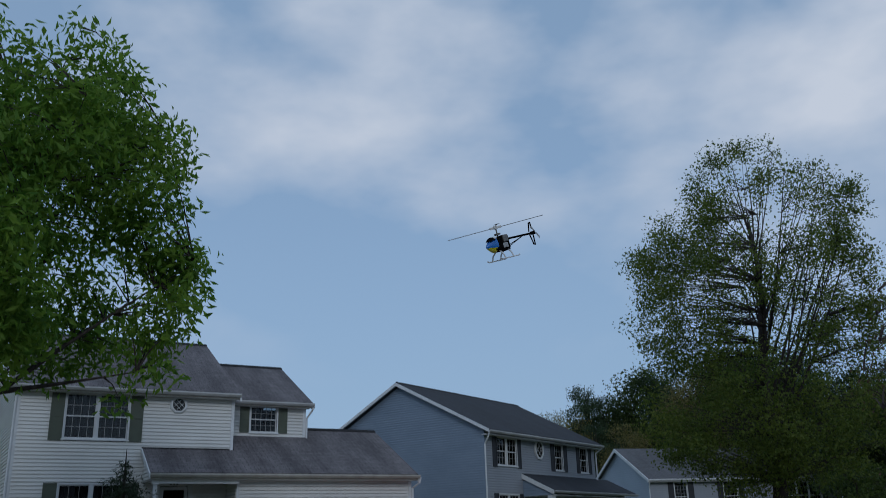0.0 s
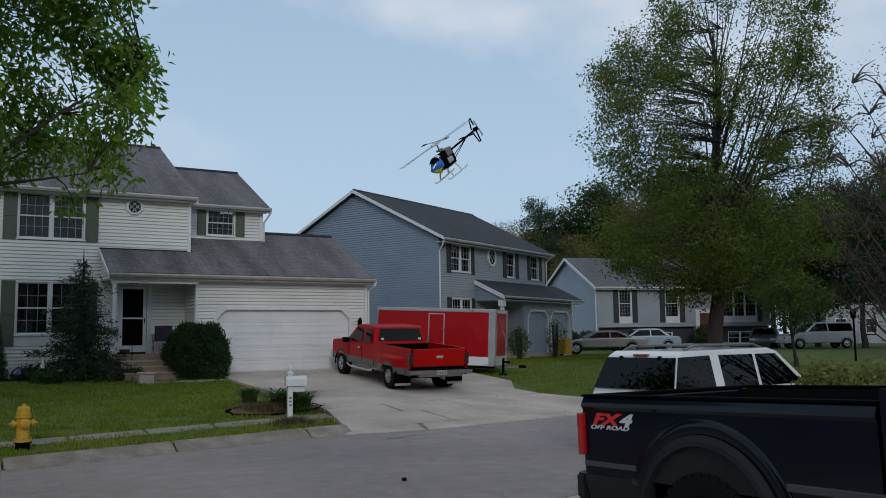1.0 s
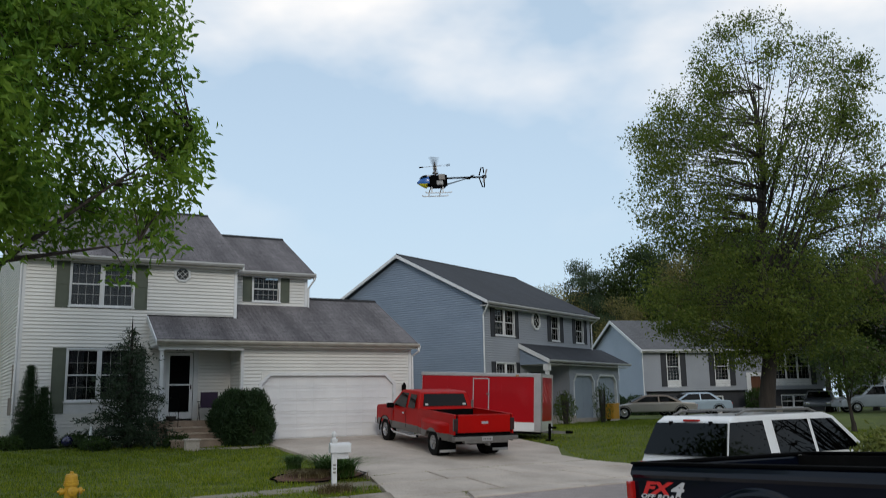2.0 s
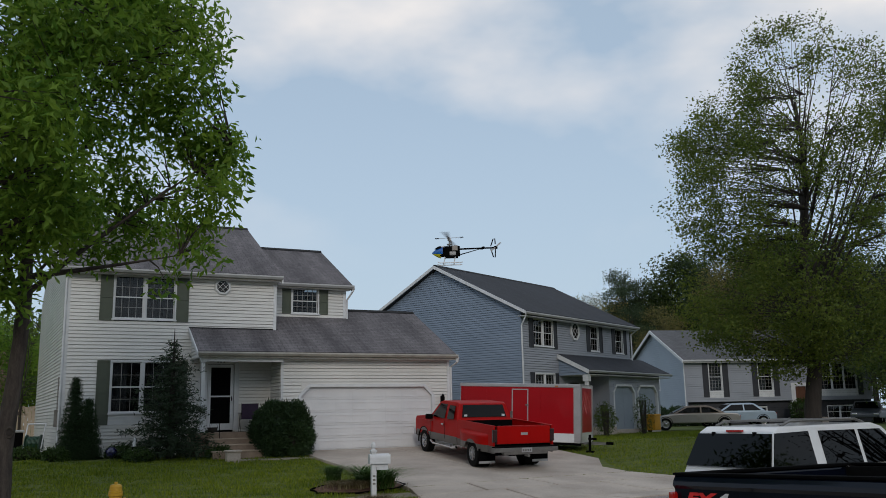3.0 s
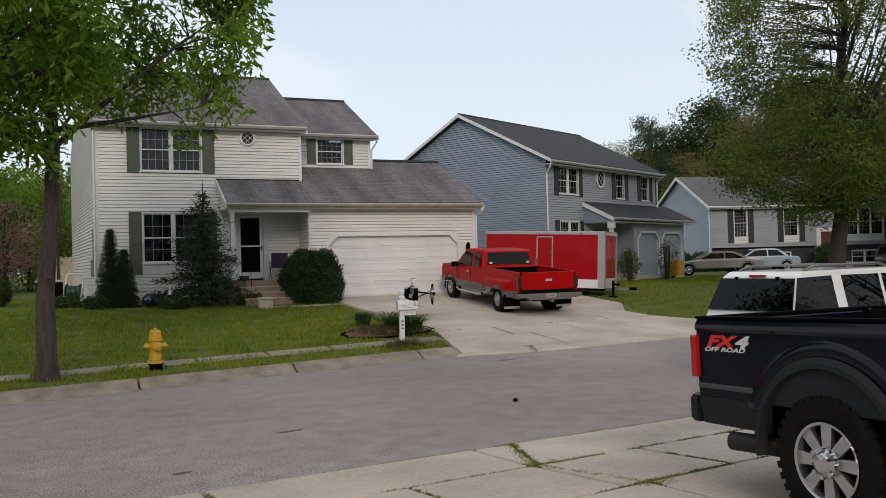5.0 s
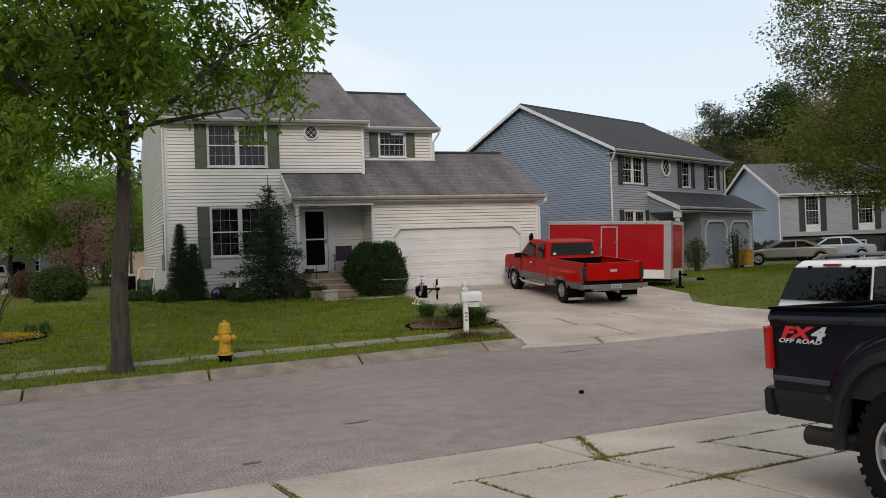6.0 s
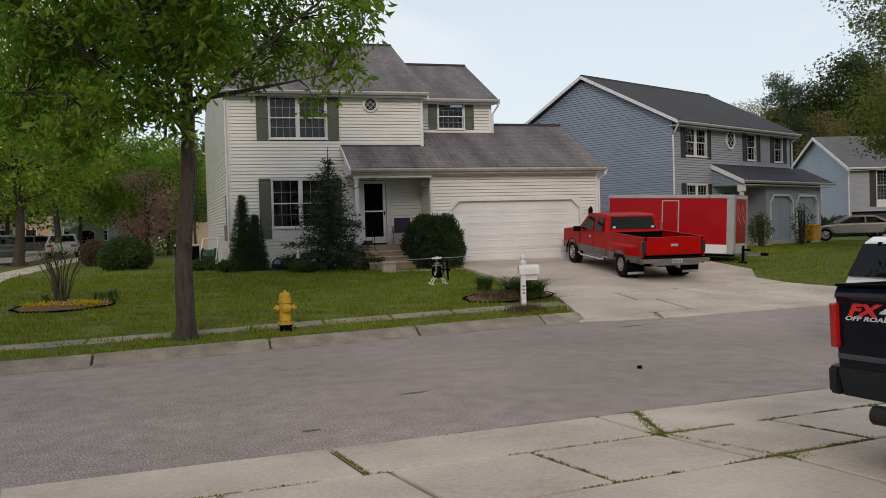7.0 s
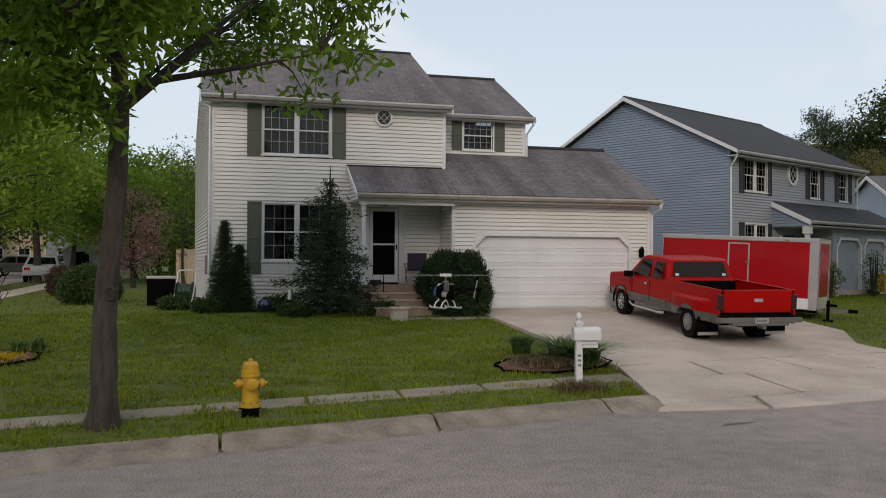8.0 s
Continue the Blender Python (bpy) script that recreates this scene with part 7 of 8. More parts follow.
def build_black_pickup():
    t = group_of("pickup_truck", pose(5.52, 4.20, 0.225, 0, -1.9, 90 - 180), "dark navy-black off-road pickup with charcoal fender flares and red-grey badge", "pickup truck")
    P_, C_ = PAINT_BLACK, PAINT_CLAD
    def out(z):
        if z > 1.295:
            return 0.990 - (z - 1.295) * 0.6
        if z > 1.262:
            return 1.0 - (z - 1.262) * 0.3
        if z > 1.237:
            return 0.982 + (z - 1.237) * 0.72
        return 0.982 - max(0, 0.80 - z) * 0.10
    for side in (-1, 1):
        part("bed_side", side_panel(-1.22, 1.28, 1.333, 0.745, out, [(0.0, 0.46, 0.56)], 64, 14, side, levels=(1.10, 1.23, 1.237, 1.245, 1.255, 1.262, 1.275, 1.29, 1.297, 1.31, 1.32)), P_, t, smooth=False)
        part("lower_cladding", side_panel(-1.22, 1.28, 0.742, 0.53, lambda z: 0.985 - max(0, 0.70 - z) * 0.22, [(0.0, 0.46, 0.56)], 64, 4, side), C_, t, "charcoal plastic lower cladding")
        part("fender_flare", arch_flare(0.0, 0.46, 0.56, 0.985, side, 0.085, 0.042, -8, 188, 36), C_, t)
        part("fender_bulge", arch_flare(0.0, 0.46, 0.625, 0.976, side, 0.13, 0.014, 20, 160, 36), P_, t, smooth=True)
        # raised strips coloured as the sky highlight on the body crease
        part("sheen_strip", boxes((-1.21, -0.64, side * 0.99 - 0.008, side * 0.99 + 0.012, 0.805, 0.845), bevel=0.008), SHEEN_GREY, t)
        part("sheen_strip", boxes((0.66, 3.35, side * 0.99 - 0.008, side * 0.99 + 0.014, 0.80, 0.85), bevel=0.008), SHEEN_GREY, t)
        part("bed_rail", boxes((-1.23, 1.28, side * 0.935 - 0.05, side * 0.935 + 0.04, 1.334, 1.354), bevel=0.008), BLACK, t)
        part("tail_light", boxes((-1.255, -1.195, side * 0.965 - 0.06, side * 0.965 + 0.024, 0.885, 1.215), bevel=0.018), LAMP_RED, t)
        part("cab_side", side_panel(1.31, 3.70, 1.42, 0.56, lambda z: 0.99 - max(0, 0.8 - z) * 0.14, [], 30, 10, side), P_, t)
        part("front_fender", side_panel(3.715, 5.1, 1.36, 0.62, lambda z: 0.99, [(4.0, 0.46, 0.55)], 40, 8, side), P_, t)
        wheel(t, 0.0, side * 0.875, 0.42, 0.28, 8, 0.62, ALLOY, 34, side)
        wheel(t, 4.0, side * 0.875, 0.42, 0.28, 8, 0.62, ALLOY, 34, side)
        bm = bmesh.new()
        rings = [[bm.verts.new((math.cos(q) * 0.575, side * y, 0.46 + math.sin(q) * 0.575)) for y in (0.975, 0.55)] for q in (radians(-5 + 10 * k) for k in range(20))]
        for p, q in zip(rings, rings[1:]):
            bm.faces.new((p[0], q[0], q[1], p[1]))
        bm.faces.new([r[1] for r in rings])
        part("wheel_well", bm, WELL_BLACK, t)
        part("inner_side", boxes((-1.2, 1.26, side * 0.86 - 0.02, side * 0.86 + 0.02, 0.86, 1.325)), WELL_BLACK, t)
    cab = part("cab", shell([(1.32, 1.40), (1.36, 1.44), (1.48, 1.93), (1.62, 1.98), (3.0, 1.98), (3.2, 1.92), (3.78, 1.42)], lambda z: 0.97 - max(0, z - 1.42) * 0.3, 0.03), P_, t)
    for side in (1, -1):
        part("door_window", side_pane([(1.6, 1.48), (1.68, 1.88), (2.95, 1.88), (3.5, 1.48)], lambda z: 0.97 - max(0, z - 1.42) * 0.3, side), CAR_GLASS, cab)
    part("hood", shell([(3.72, 1.2), (3.72, 1.42), (5.05, 1.34), (5.12, 1.2), (5.12, 0.7)], lambda z: 0.95, 0.03), P_, t)
    part("bed_floor", boxes((-1.18, 1.28, -0.88, 0.88, 0.84, 0.88), (1.24, 1.29, -0.9, 0.9, 0.88, 1.325)), BLACK, t)
    part("tailgate", boxes((-1.26, -1.19, -0.89, 0.89, 0.76, 1.325), bevel=0.02), P_, t)
    part("tailgate_cap", boxes((-1.27, -1.17, -0.89, 0.89, 1.327, 1.352), bevel=0.008), BLACK, t)
    bm = prism(bmesh.new(), [(-1.24, -0.985), (-1.24, 0.985), (-1.36, 0.965), (-1.44, 0.84), (-1.47, 0.0), (-1.44, -0.84), (-1.36, -0.965)], "z", 0.53, 0.735)
    bmesh.ops.bevel(bm, geom=bm.edges[:], offset=0.02, segments=2, affect="EDGES")
    part("rear_bumper", bm, C_, t)
    part("bumper_step", boxes((-1.40, -1.26, -0.80, 0.80, 0.735, 0.748)), BLACK, t)
    part("exhaust", tube(bmesh.new(), [(-0.2, -0.70, 0.43), (-0.50, -0.88, 0.43), (-0.53, -0.89, 0.43), (-0.91, -0.95, 0.43)], [0.045, 0.05, 0.068, 0.070], 16), EXHAUST, t)
    part("chassis", boxes((-1.2, 5.0, -0.5, 0.5, 0.45, 0.72), (-0.1, 0.1, -0.8, 0.8, 0.32, 0.52), bevel=0.02), BLACK, t)
    # badge on the bed side
    m = Matrix.Translation((0, -0.9855, 0)) @ Matrix.Rotation(radians(90), 4, "X")
    wide = Matrix.Diagonal((1.95, 1, 1, 1))
    text_mesh("badge_letters", "FX", 0.118, m @ Matrix.Translation((-1.105, 1.128, 0)) @ wide, DECAL_RED, t, 0.3, 0.0015, 1.0, 0.006)
    text_mesh("badge_numeral", "4", 0.118, m @ Matrix.Translation((-0.80, 1.128, 0)) @ wide, DECAL_GREY, t, 0.3, 0.0015, 1.0, 0.006)
    text_mesh("badge_line", "OFF ROAD", 0.043, m @ Matrix.Translation((-1.135, 1.092, 0)) @ Matrix.Diagonal((1.98, 1, 1, 1)), DECAL_GREY, t, 0.3, 0.0015, 1.05, 0.0015)


def build_suv():
    t = group_of("suv", pose(12.25, 10.80, 0.0, 0, 0, 90 - 87), "white sport utility vehicle with roof rack, parked at the kerb", "car")
    hw = lambda z: 0.91 - max(0, z - 1.05) * 0.24
    L = 2.38
    part("body", shell([(-L, 0.45), (-L - 0.02, 0.95), (-L + 0.03, 1.08), (1.0, 1.10), (2.2, 1.02), (2.34, 0.85), (2.34, 0.45)], lambda z: 0.91, 0.05), PAINT_WHITE, t)
    part("cabin", shell([(-L + 0.03, 1.06), (-L + 0.28, 1.66), (-L + 0.42, 1.74), (0.2, 1.76), (0.42, 1.70), (1.15, 1.08)], hw, 0.035), PAINT_WHITE, t)
    part("rear_window", shell([(-L + 0.045, 1.13), (-L + 0.255, 1.63), (-L + 0.235, 1.635), (-L + 0.025, 1.135)], lambda z: 0.875 - (z - 1.1) * 0.24, 0), CAR_GLASS, t)
    part("brake_light", boxes((-L + 0.25, -L + 0.30, -0.16, 0.16, 1.655, 1.69), bevel=0.008), LAMP_RED, t)
    part("windscreen", shell([(0.45, 1.68), (1.12, 1.11), (1.13, 1.12), (0.46, 1.69)], lambda z: 0.84 - (z - 1.1) * 0.22, 0), CAR_GLASS, t)
    for side in (1, -1):
        part("quarter_window", side_pane([(-L + 0.07, 1.14), (-L + 0.28, 1.64), (-L + 1.02, 1.66), (-L + 1.02, 1.14)], hw, side), CAR_GLASS, t)
        part("rear_door_window", side_pane([(-L + 1.24, 1.14), (-L + 1.24, 1.66), (-L + 2.10, 1.66), (-L + 2.10, 1.14)], hw, side), CAR_GLASS, t)
        part("front_door_window", side_pane([(-L + 2.18, 1.14), (-L + 2.18, 1.66), (0.34, 1.66), (0.92, 1.14)], hw, side), CAR_GLASS, t)
        part("roof_rail", tube(bmesh.new(), [(-L + 0.55, side * 0.66, 1.745), (-L + 0.75, side * 0.66, 1.81), (-0.1, side * 0.66, 1.82), (0.1, side * 0.66, 1.76)], 0.022, 6), STEEL, t)
        part("tail_light", boxes((-L - 0.03, -L + 0.06, side * 0.82 - 0.07, side * 0.82 + 0.07, 0.72, 1.02), bevel=0.01), LAMP_RED, t)
        part("window_hinge", boxes((-L + 0.22, -L + 0.27, side * 0.42 - 0.02, side * 0.42 + 0.02, 1.55, 1.66)), BLACK, t)
        for x in (-1.42, 1.4):
            wheel(t, x, side * 0.80, 0.36, 0.23, 6, 0.58, ALLOY, 0, side)
    for x in (-1.5, -0.5):
        part("roof_bar", tube(bmesh.new(), [(x, -0.66, 1.82), (x, 0.66, 1.82)], 0.018, 6), STEEL, t)
    part("bumper", boxes((-L - 0.12, -L + 0.05, -0.9, 0.9, 0.42, 0.64), bevel=0.04), PAINT_WHITE, t)


def car(label, m, paint, kind="sedan", L=4.6, roof_mat=None):
    """A parked car: body, cabin, windows, wheels and lights. kind: sedan, coupe or suv."""
    t = group_of("car", m, label, "car")
    h = {"sedan": 1.42, "coupe": 1.30, "suv": 1.70}[kind]
    b = {"sedan": 0.92, "coupe": 0.86, "suv": 1.05}[kind]
    f, r = L / 2, -L / 2
    hw = lambda z: 0.88 - max(0, z - b) * 0.34
    part("body", shell([(r, 0.36), (r - 0.02, 0.70), (r + 0.10, b - 0.02), (r + 0.9, b + 0.03), (f - 1.5, b + 0.02), (f - 0.25, b - 0.18), (f, b - 0.32), (f + 0.02, 0.36)], lambda z: 0.88, 0.06), paint, t)
    k0, k1 = {"sedan": (0.62, 1.25), "coupe": (0.75, 1.5), "suv": (0.08, 0.35)}[kind]
    cab = part("cabin", shell([(r + k0, b), (r + k1, h - 0.05), (r + k1 + 0.25, h), (0.15, h), (0.40, h - 0.06), (1.15, b)], hw, 0.05), roof_mat or paint, t)
    for side in (1, -1):
        part("rear_side_window", side_pane([(r + k0 + 0.32, b + 0.05), (r + k1 + 0.12, h - 0.10), (-0.42, h - 0.09), (-0.42, b + 0.05)], hw, side, 0.01), CAR_GLASS, t)
        part("front_side_window", side_pane([(-0.34, b + 0.05), (-0.34, h - 0.09), (0.32, h - 0.10), (0.92, b + 0.05)], hw, side, 0.01), CAR_GLASS, t)
        part("tail_light", boxes((r - 0.03, r + 0.08, side * 0.66 - 0.16, side * 0.66 + 0.16, b - 0.26, b - 0.12), bevel=0.01), LAMP_RED, t)
        part("headlight", boxes((f - 0.18, f + 0.02, side * 0.64 - 0.16, side * 0.64 + 0.16, b - 0.40, b - 0.28), bevel=0.02), CHROME, t)
        for x in (r + 0.85, f - 0.9):
            wheel(t, x, side * 0.80, 0.33, 0.21, 5, 0.62, ALLOY, 0, side)
            part("arch", arch_flare(x, 0.33, 0.37, 0.872, side, 0.04, 0.012, 0, 180, 14), BLACK, t)
    part("rear_window", shell([(r + k0 + 0.10, b + 0.06), (r + k1 - 0.03, h - 0.09), (r + k1 - 0.05, h - 0.08), (r + k0 + 0.08, b + 0.07)], lambda z: 0.74 - (z - b) * 0.3, 0), CAR_GLASS, t)
    part("windscreen", shell([(0.44, h - 0.08), (1.10, b + 0.04), (1.12, b + 0.05), (0.46, h - 0.07)], lambda z: 0.76 - (z - b) * 0.3, 0), CAR_GLASS, t)
    return t


build_black_pickup()
build_red_pickup()
build_trailer()
build_suv()
car("pewter convertible coupe with a tan soft top", on_ground(33.6, 38.6, 0.02, 148), PAINT_SILVER, "coupe", 4.9, SOFT_TOP)
car("pale blue rounded sedan in a driveway", on_ground(39.5, 41.6, 0.02, 155), PAINT_PALE, "sedan", 4.7)
car("dark grey compact sedan in a driveway", on_ground(50.6, 41.0, 0.02, 215), PAINT_DARK, "sedan", 4.4)
car("silver sport utility vehicle on the next driveway", on_ground(50.5, 36.8, 0.02, 150), PAINT_SILVER2, "suv", 4.8)
car("dark parked sedan on the side street", on_ground(-9.2, 47.0, 0.03, 100), PAINT_DARK, "sedan")
car("silver parked sedan on the side street", on_ground(-7.9, 58.0, 0.03, 95), PAINT_SILVER2, "sedan")
car("pale blue parked sedan beyond the side street", on_ground(-11.5, 72.0, 0.03, 20), PAINT_PALE, "sedan", 4.6)
car("dark green parked sedan beyond the side street", on_ground(-10.5, 66.0, 0.03, 10), PAINT_DARK, "sedan")


# ---------------------------------------------------------------- street things
def build_hydrant():
    h = group_of("fire_hydrant", on_ground(1.62, 17.3), "yellow cast-iron fire hydrant with black foot on the grass strip", "fire hydrant")
    part("barrel", lathe(bmesh.new(), [(0.155, 0.14), (0.155, 0.19), (0.115, 0.20), (0.108, 0.55), (0.13, 0.56), (0.13, 0.60), (0.118, 0.61)], 24), HYDRANT, h)
    part("bonnet", lathe(bmesh.new(), [(0.125, 0.611), (0.125, 0.64), (0.112, 0.645), (0.108, 0.72), (0.09, 0.755), (0.045, 0.765), (0.032, 0.768), (0.03, 0.80), (0.02, 0.805)], 24), HYDRANT, h)
    part("foot", lathe(bmesh.new(), [(0.12, -0.1), (0.12, 0.11), (0.15, 0.115), (0.15, 0.138)], 20), BLACK, h)
    for k in range(8):
        a = 2 * math.pi * k / 8
        part("flange_bolt", lathe(bmesh.new(), [(0.016, 0.19), (0.016, 0.215)], 6, (math.cos(a) * 0.135, math.sin(a) * 0.135, 0)), STEEL, h)
    for name, d in (("outlet_cap", (1, 0)), ("outlet_cap", (-1, 0)), ("pumper_cap", (0.1, -1))):
        r = 0.062 if name == "outlet_cap" else 0.085
        a = math.atan2(d[1], d[0])
        bm = lathe(bmesh.new(), [(r * 0.75, 0.08), (r * 0.8, 0.13), (r, 0.135), (r, 0.18), (r * 0.7, 0.195), (0.022, 0.20), (0.022, 0.23)], 16, axis="x")
        part(name, bm, HYDRANT, h, at=Matrix.Translation((0, 0, 0.46)) @ Matrix.Rotation(a, 4, "Z"))
    part("chain", tube(bmesh.new(), [(0.15, -0.05, 0.44), (0.13, -0.07, 0.36), (0.09, -0.10, 0.42)], 0.008, 5), STEEL, h)


def build_mailbox():
    b = group_of("mailbox", on_ground(7.08, 18.55, 0, -8), "white plastic mailbox on a square post with ball finial", "mailbox")
    part("post", boxes((-0.055, 0.055, -0.055, 0.055, -0.1, 1.14), (-0.07, 0.07, -0.07, 0.07, 1.10, 1.15), (-0.065, 0.065, -0.065, 0.065, 0.0, 0.06), bevel=0.006), WHITE, b)
    part("finial", lathe(bmesh.new(), [(0.05, 1.15), (0.035, 1.18), (0.055, 1.22), (0.05, 1.27), (0.02, 1.31), (0.006, 1.32)], 16), WHITE, b)
    part("arm", boxes((0.0, 0.32, -0.04, 0.04, 0.78, 0.85), bevel=0.006), WHITE, b)
    bm = bmesh.new()
    prof = [(-0.10, 0.85), (-0.10, 0.98)] + [(-0.10 * math.cos(a), 0.98 + 0.09 * math.sin(a)) for a in (k * math.pi / 8 for k in range(1, 8))] + [(0.10, 0.98), (0.10, 0.85)]
    prism(bm, prof, "x", -0.10, 0.35)
    part("box", bm, WHITE, b)
    part("box_door", boxes((0.35, 0.365, -0.095, 0.095, 0.85, 1.02), (0.365, 0.39, -0.02, 0.02, 1.01, 1.04)), WHITE, b)
    part("newspaper_rack", boxes((0.06, 0.32, -0.06, 0.06, 0.72, 0.775)), WHITE, b)
    for k in range(3):
        part("number_bar", boxes((-0.03, 0.03, -0.0595, -0.0555, 0.57 - 0.08 * k, 0.61 - 0.08 * k)), STEEL, b)


TAR = material("tar", (0.10, 0.094, 0.09), (0.07, 0.066, 0.064), 5, 0.8, 0.3, 60)


def build_yard_things():
    c = group_of("camping_chair", pose(6.82, 29.45, 1.62, 0, 0, -20), "folding purple canvas chair on the porch", "chair")
    part("seat", boxes((-0.26, 0.26, -0.25, 0.25, 0.40, 0.425)), PURPLE, c)
    part("backrest", boxes((-0.27, 0.27, 0.23, 0.255, 0.42, 0.92), bevel=0.01), PURPLE, c)
    for x in (-0.29, 0.29):
        part("leg", tube(bmesh.new(), [(x, -0.28, 0.0), (x, 0.26, 0.60)], 0.011, 6), STEEL, c)
        part("leg", tube(bmesh.new(), [(x, 0.28, 0.0), (x, -0.26, 0.60)], 0.011, 6), STEEL, c)
        part("armrest", boxes((x - 0.04, x + 0.04, -0.28, 0.24, 0.60, 0.62)), BLACK, c)
        part("back_pole", tube(bmesh.new(), [(x * 0.95, 0.25, 0.4), (x * 0.95, 0.26, 0.93)], 0.011, 6), STEEL, c)
    lt = group_of("garden_lighthouse", on_ground(3.1, 28.15, 0.02), "small black-and-white striped lighthouse ornament", "ornament")
    for k in range(5):
        part("band", lathe(bmesh.new(), [(0.10 - 0.011 * k, 0.10 * k), (0.09 - 0.011 * k, 0.10 * k + 0.099)], 14), (WHITE, BLACK)[k % 2], lt)
    part("lantern", lathe(bmesh.new(), [(0.055, 0.50), (0.055, 0.53), (0.035, 0.535), (0.035, 0.60), (0.05, 0.605), (0.01, 0.66)], 14), WHITE, lt)
    ob = part("gazing_ball", lathe(bmesh.new(), [(0.02, 0.0)] + [(0.17 * math.sin(a), 0.17 - 0.17 * math.cos(a)) for a in (k * math.pi / 10 for k in range(1, 10))] + [(0.01, 0.34)], 20, (0, 0, 0.05)), BLUE_GLAZE, smooth=True)
    ob.matrix_basis = on_ground(2.5, 28.6)
    tagged(ob, "dark blue glazed garden ball in the bed", "ornament")
    pl = group_of("planter", on_ground(5.8, 27.0, -0.04), "small grey stone planter beside the steps", "planter")
    part("pot", boxes((-0.2, 0.2, -0.15, 0.15, 0.0, 0.32), (-0.23, 0.23, -0.18, 0.18, 0.32, 0.38), bevel=0.015), CONCRETE, pl)
    hb = group_of("hanging_basket", pose(5.45, 28.45, 1.78), "dark hanging basket on a shepherd hook", "basket")
    part("bowl", lathe(bmesh.new(), [(0.03, -0.16), (0.13, -0.11), (0.17, 0.0), (0.165, 0.01), (0.02, -0.02)], 16), BARK_DARK, hb)
    part("hook", tube(bmesh.new(), [(0.22, 0, -0.86), (0.22, 0, 0.62), (0.16, 0, 0.74), (0.05, 0, 0.76), (0, 0, 0.66)], 0.012, 6), BLACK, hb)
    for k in range(3):
        a = 2 * math.pi * k / 3
        part("chain", tube(bmesh.new(), [(0.16 * math.cos(a), 0.16 * math.sin(a), 0.0), (0, 0, 0.66)], 0.005, 4), BLACK, hb)
    # hose cart and a cooling unit by the side wall
    g = group_of("hose_cart", on_ground(0.38, 31.1, 0.01, -18), "white tubular hose cart with a coiled green hose", "hose cart")
    for q in (-0.27, 0.27):
        part("side_frame", tube(bmesh.new(), [(q, -0.30, 0.02), (q, -0.22, 0.10), (q, 0.02, 0.55), (q, 0.20, 1.0), (q, 0.30, 1.06)], 0.022, 6), WHITE, g)
        part("leg", tube(bmesh.new(), [(q, 0.28, 0.02), (q, 0.05, 0.50)], 0.018, 6), WHITE, g)
        part("reel_flange", lathe(bmesh.new(), [(0.05, q * 0.8 - 0.012), (0.27, q * 0.8 - 0.01), (0.27, q * 0.8 + 0.01), (0.05, q * 0.8 + 0.012)], 18, (0, 0.04, 0.46), "x"), GREEN_PLASTIC, g)
        part("cart_wheel", lathe(bmesh.new(), [(0.11, q - 0.02), (0.11, q + 0.02)], 14, (0, 0.26, 0.12), "x"), BLACK, g)
    part("handle", tube(bmesh.new(), [(-0.27, 0.30, 1.06), (0.27, 0.30, 1.06)], 0.022, 6), WHITE, g)
    part("front_bar", boxes((-0.30, 0.30, -0.34, -0.24, 0.0, 0.10), bevel=0.015), WHITE, g)
    coil = []
    for i in range(121):
        a = 2 * math.pi * i / 12
        coil.append((-0.19 + 0.38 * i / 120, 0.04 + 0.20 * math.cos(a), 0.46 + 0.20 * math.sin(a)))
    part("hose", tube(bmesh.new(), coil + [(0.19, -0.15, 0.25), (0.16, -0.28, 0.03)], 0.018, 6), GREEN_PLASTIC, g)
    bn = group_of("storage_bin", on_ground(-0.35, 32.6, 0, 5), "dark storage box with a pale lid beside the house", "bin")
    part("bin_body", boxes((-0.4, 0.4, -0.3, 0.3, 0.0, 0.8), bevel=0.02), BLACK, bn)
    part("lid", boxes((-0.43, 0.43, -0.33, 0.33, 0.80, 0.88), bevel=0.02), ALU, bn)
    yb = group_of("yellow_bin", on_ground(29.25, 36.6, 0, 26), "yellow plastic wheeled bin beside the garage", "bin")
    part("bin_body", boxes((-0.36, 0.36, -0.3, 0.3, 0.12, 0.82), bevel=0.04), YELLOW_BIN, yb)
    part("lid", boxes((-0.38, 0.38, -0.33, 0.33, 0.82, 0.92), bevel=0.03), YELLOW_BIN, yb)
    for s in (-0.33, 0.33):
        part("bin_wheel", lathe(bmesh.new(), [(0.12, s - 0.03), (0.12, s + 0.03)], 12, (0, 0.3, 0.12), "x"), BLACK, yb)
    for k, x in enumerate((0.0, 0.9)):
        a = group_of("adirondack_chair", on_ground(53.0 + x, 42.0 - 0.25 * x, 0, -14), "white slatted garden chair on the lawn", "chair")
        part("seat", boxes((-0.3, 0.3, -0.35, 0.25, 0.32, 0.37)), WHITE, a)
        part("backrest", boxes(*((-0.3 + 0.125 * i, -0.2 + 0.125 * i, 0.25, 0.29, 0.34, 1.0 - 0.02 * abs(i - 2)) for i in range(5))), WHITE, a)
        for s in (-0.36, 0.3):
            part("leg", boxes((s, s + 0.06, -0.38, -0.3, 0, 0.56), (s, s + 0.06, 0.2, 0.28, 0, 0.56)), WHITE, a)
            part("armrest", boxes((s - 0.04, s + 0.1, -0.42, 0.3, 0.56, 0.59)), WHITE, a)
    pp = group_of("lamp_post", on_ground(38.5, 26.0), "black yard lamp post", "lamp post")
    part("pole", tube(bmesh.new(), [(0, 0, -0.1), (0, 0, 2.0)], 0.05, 8), BLACK, pp)
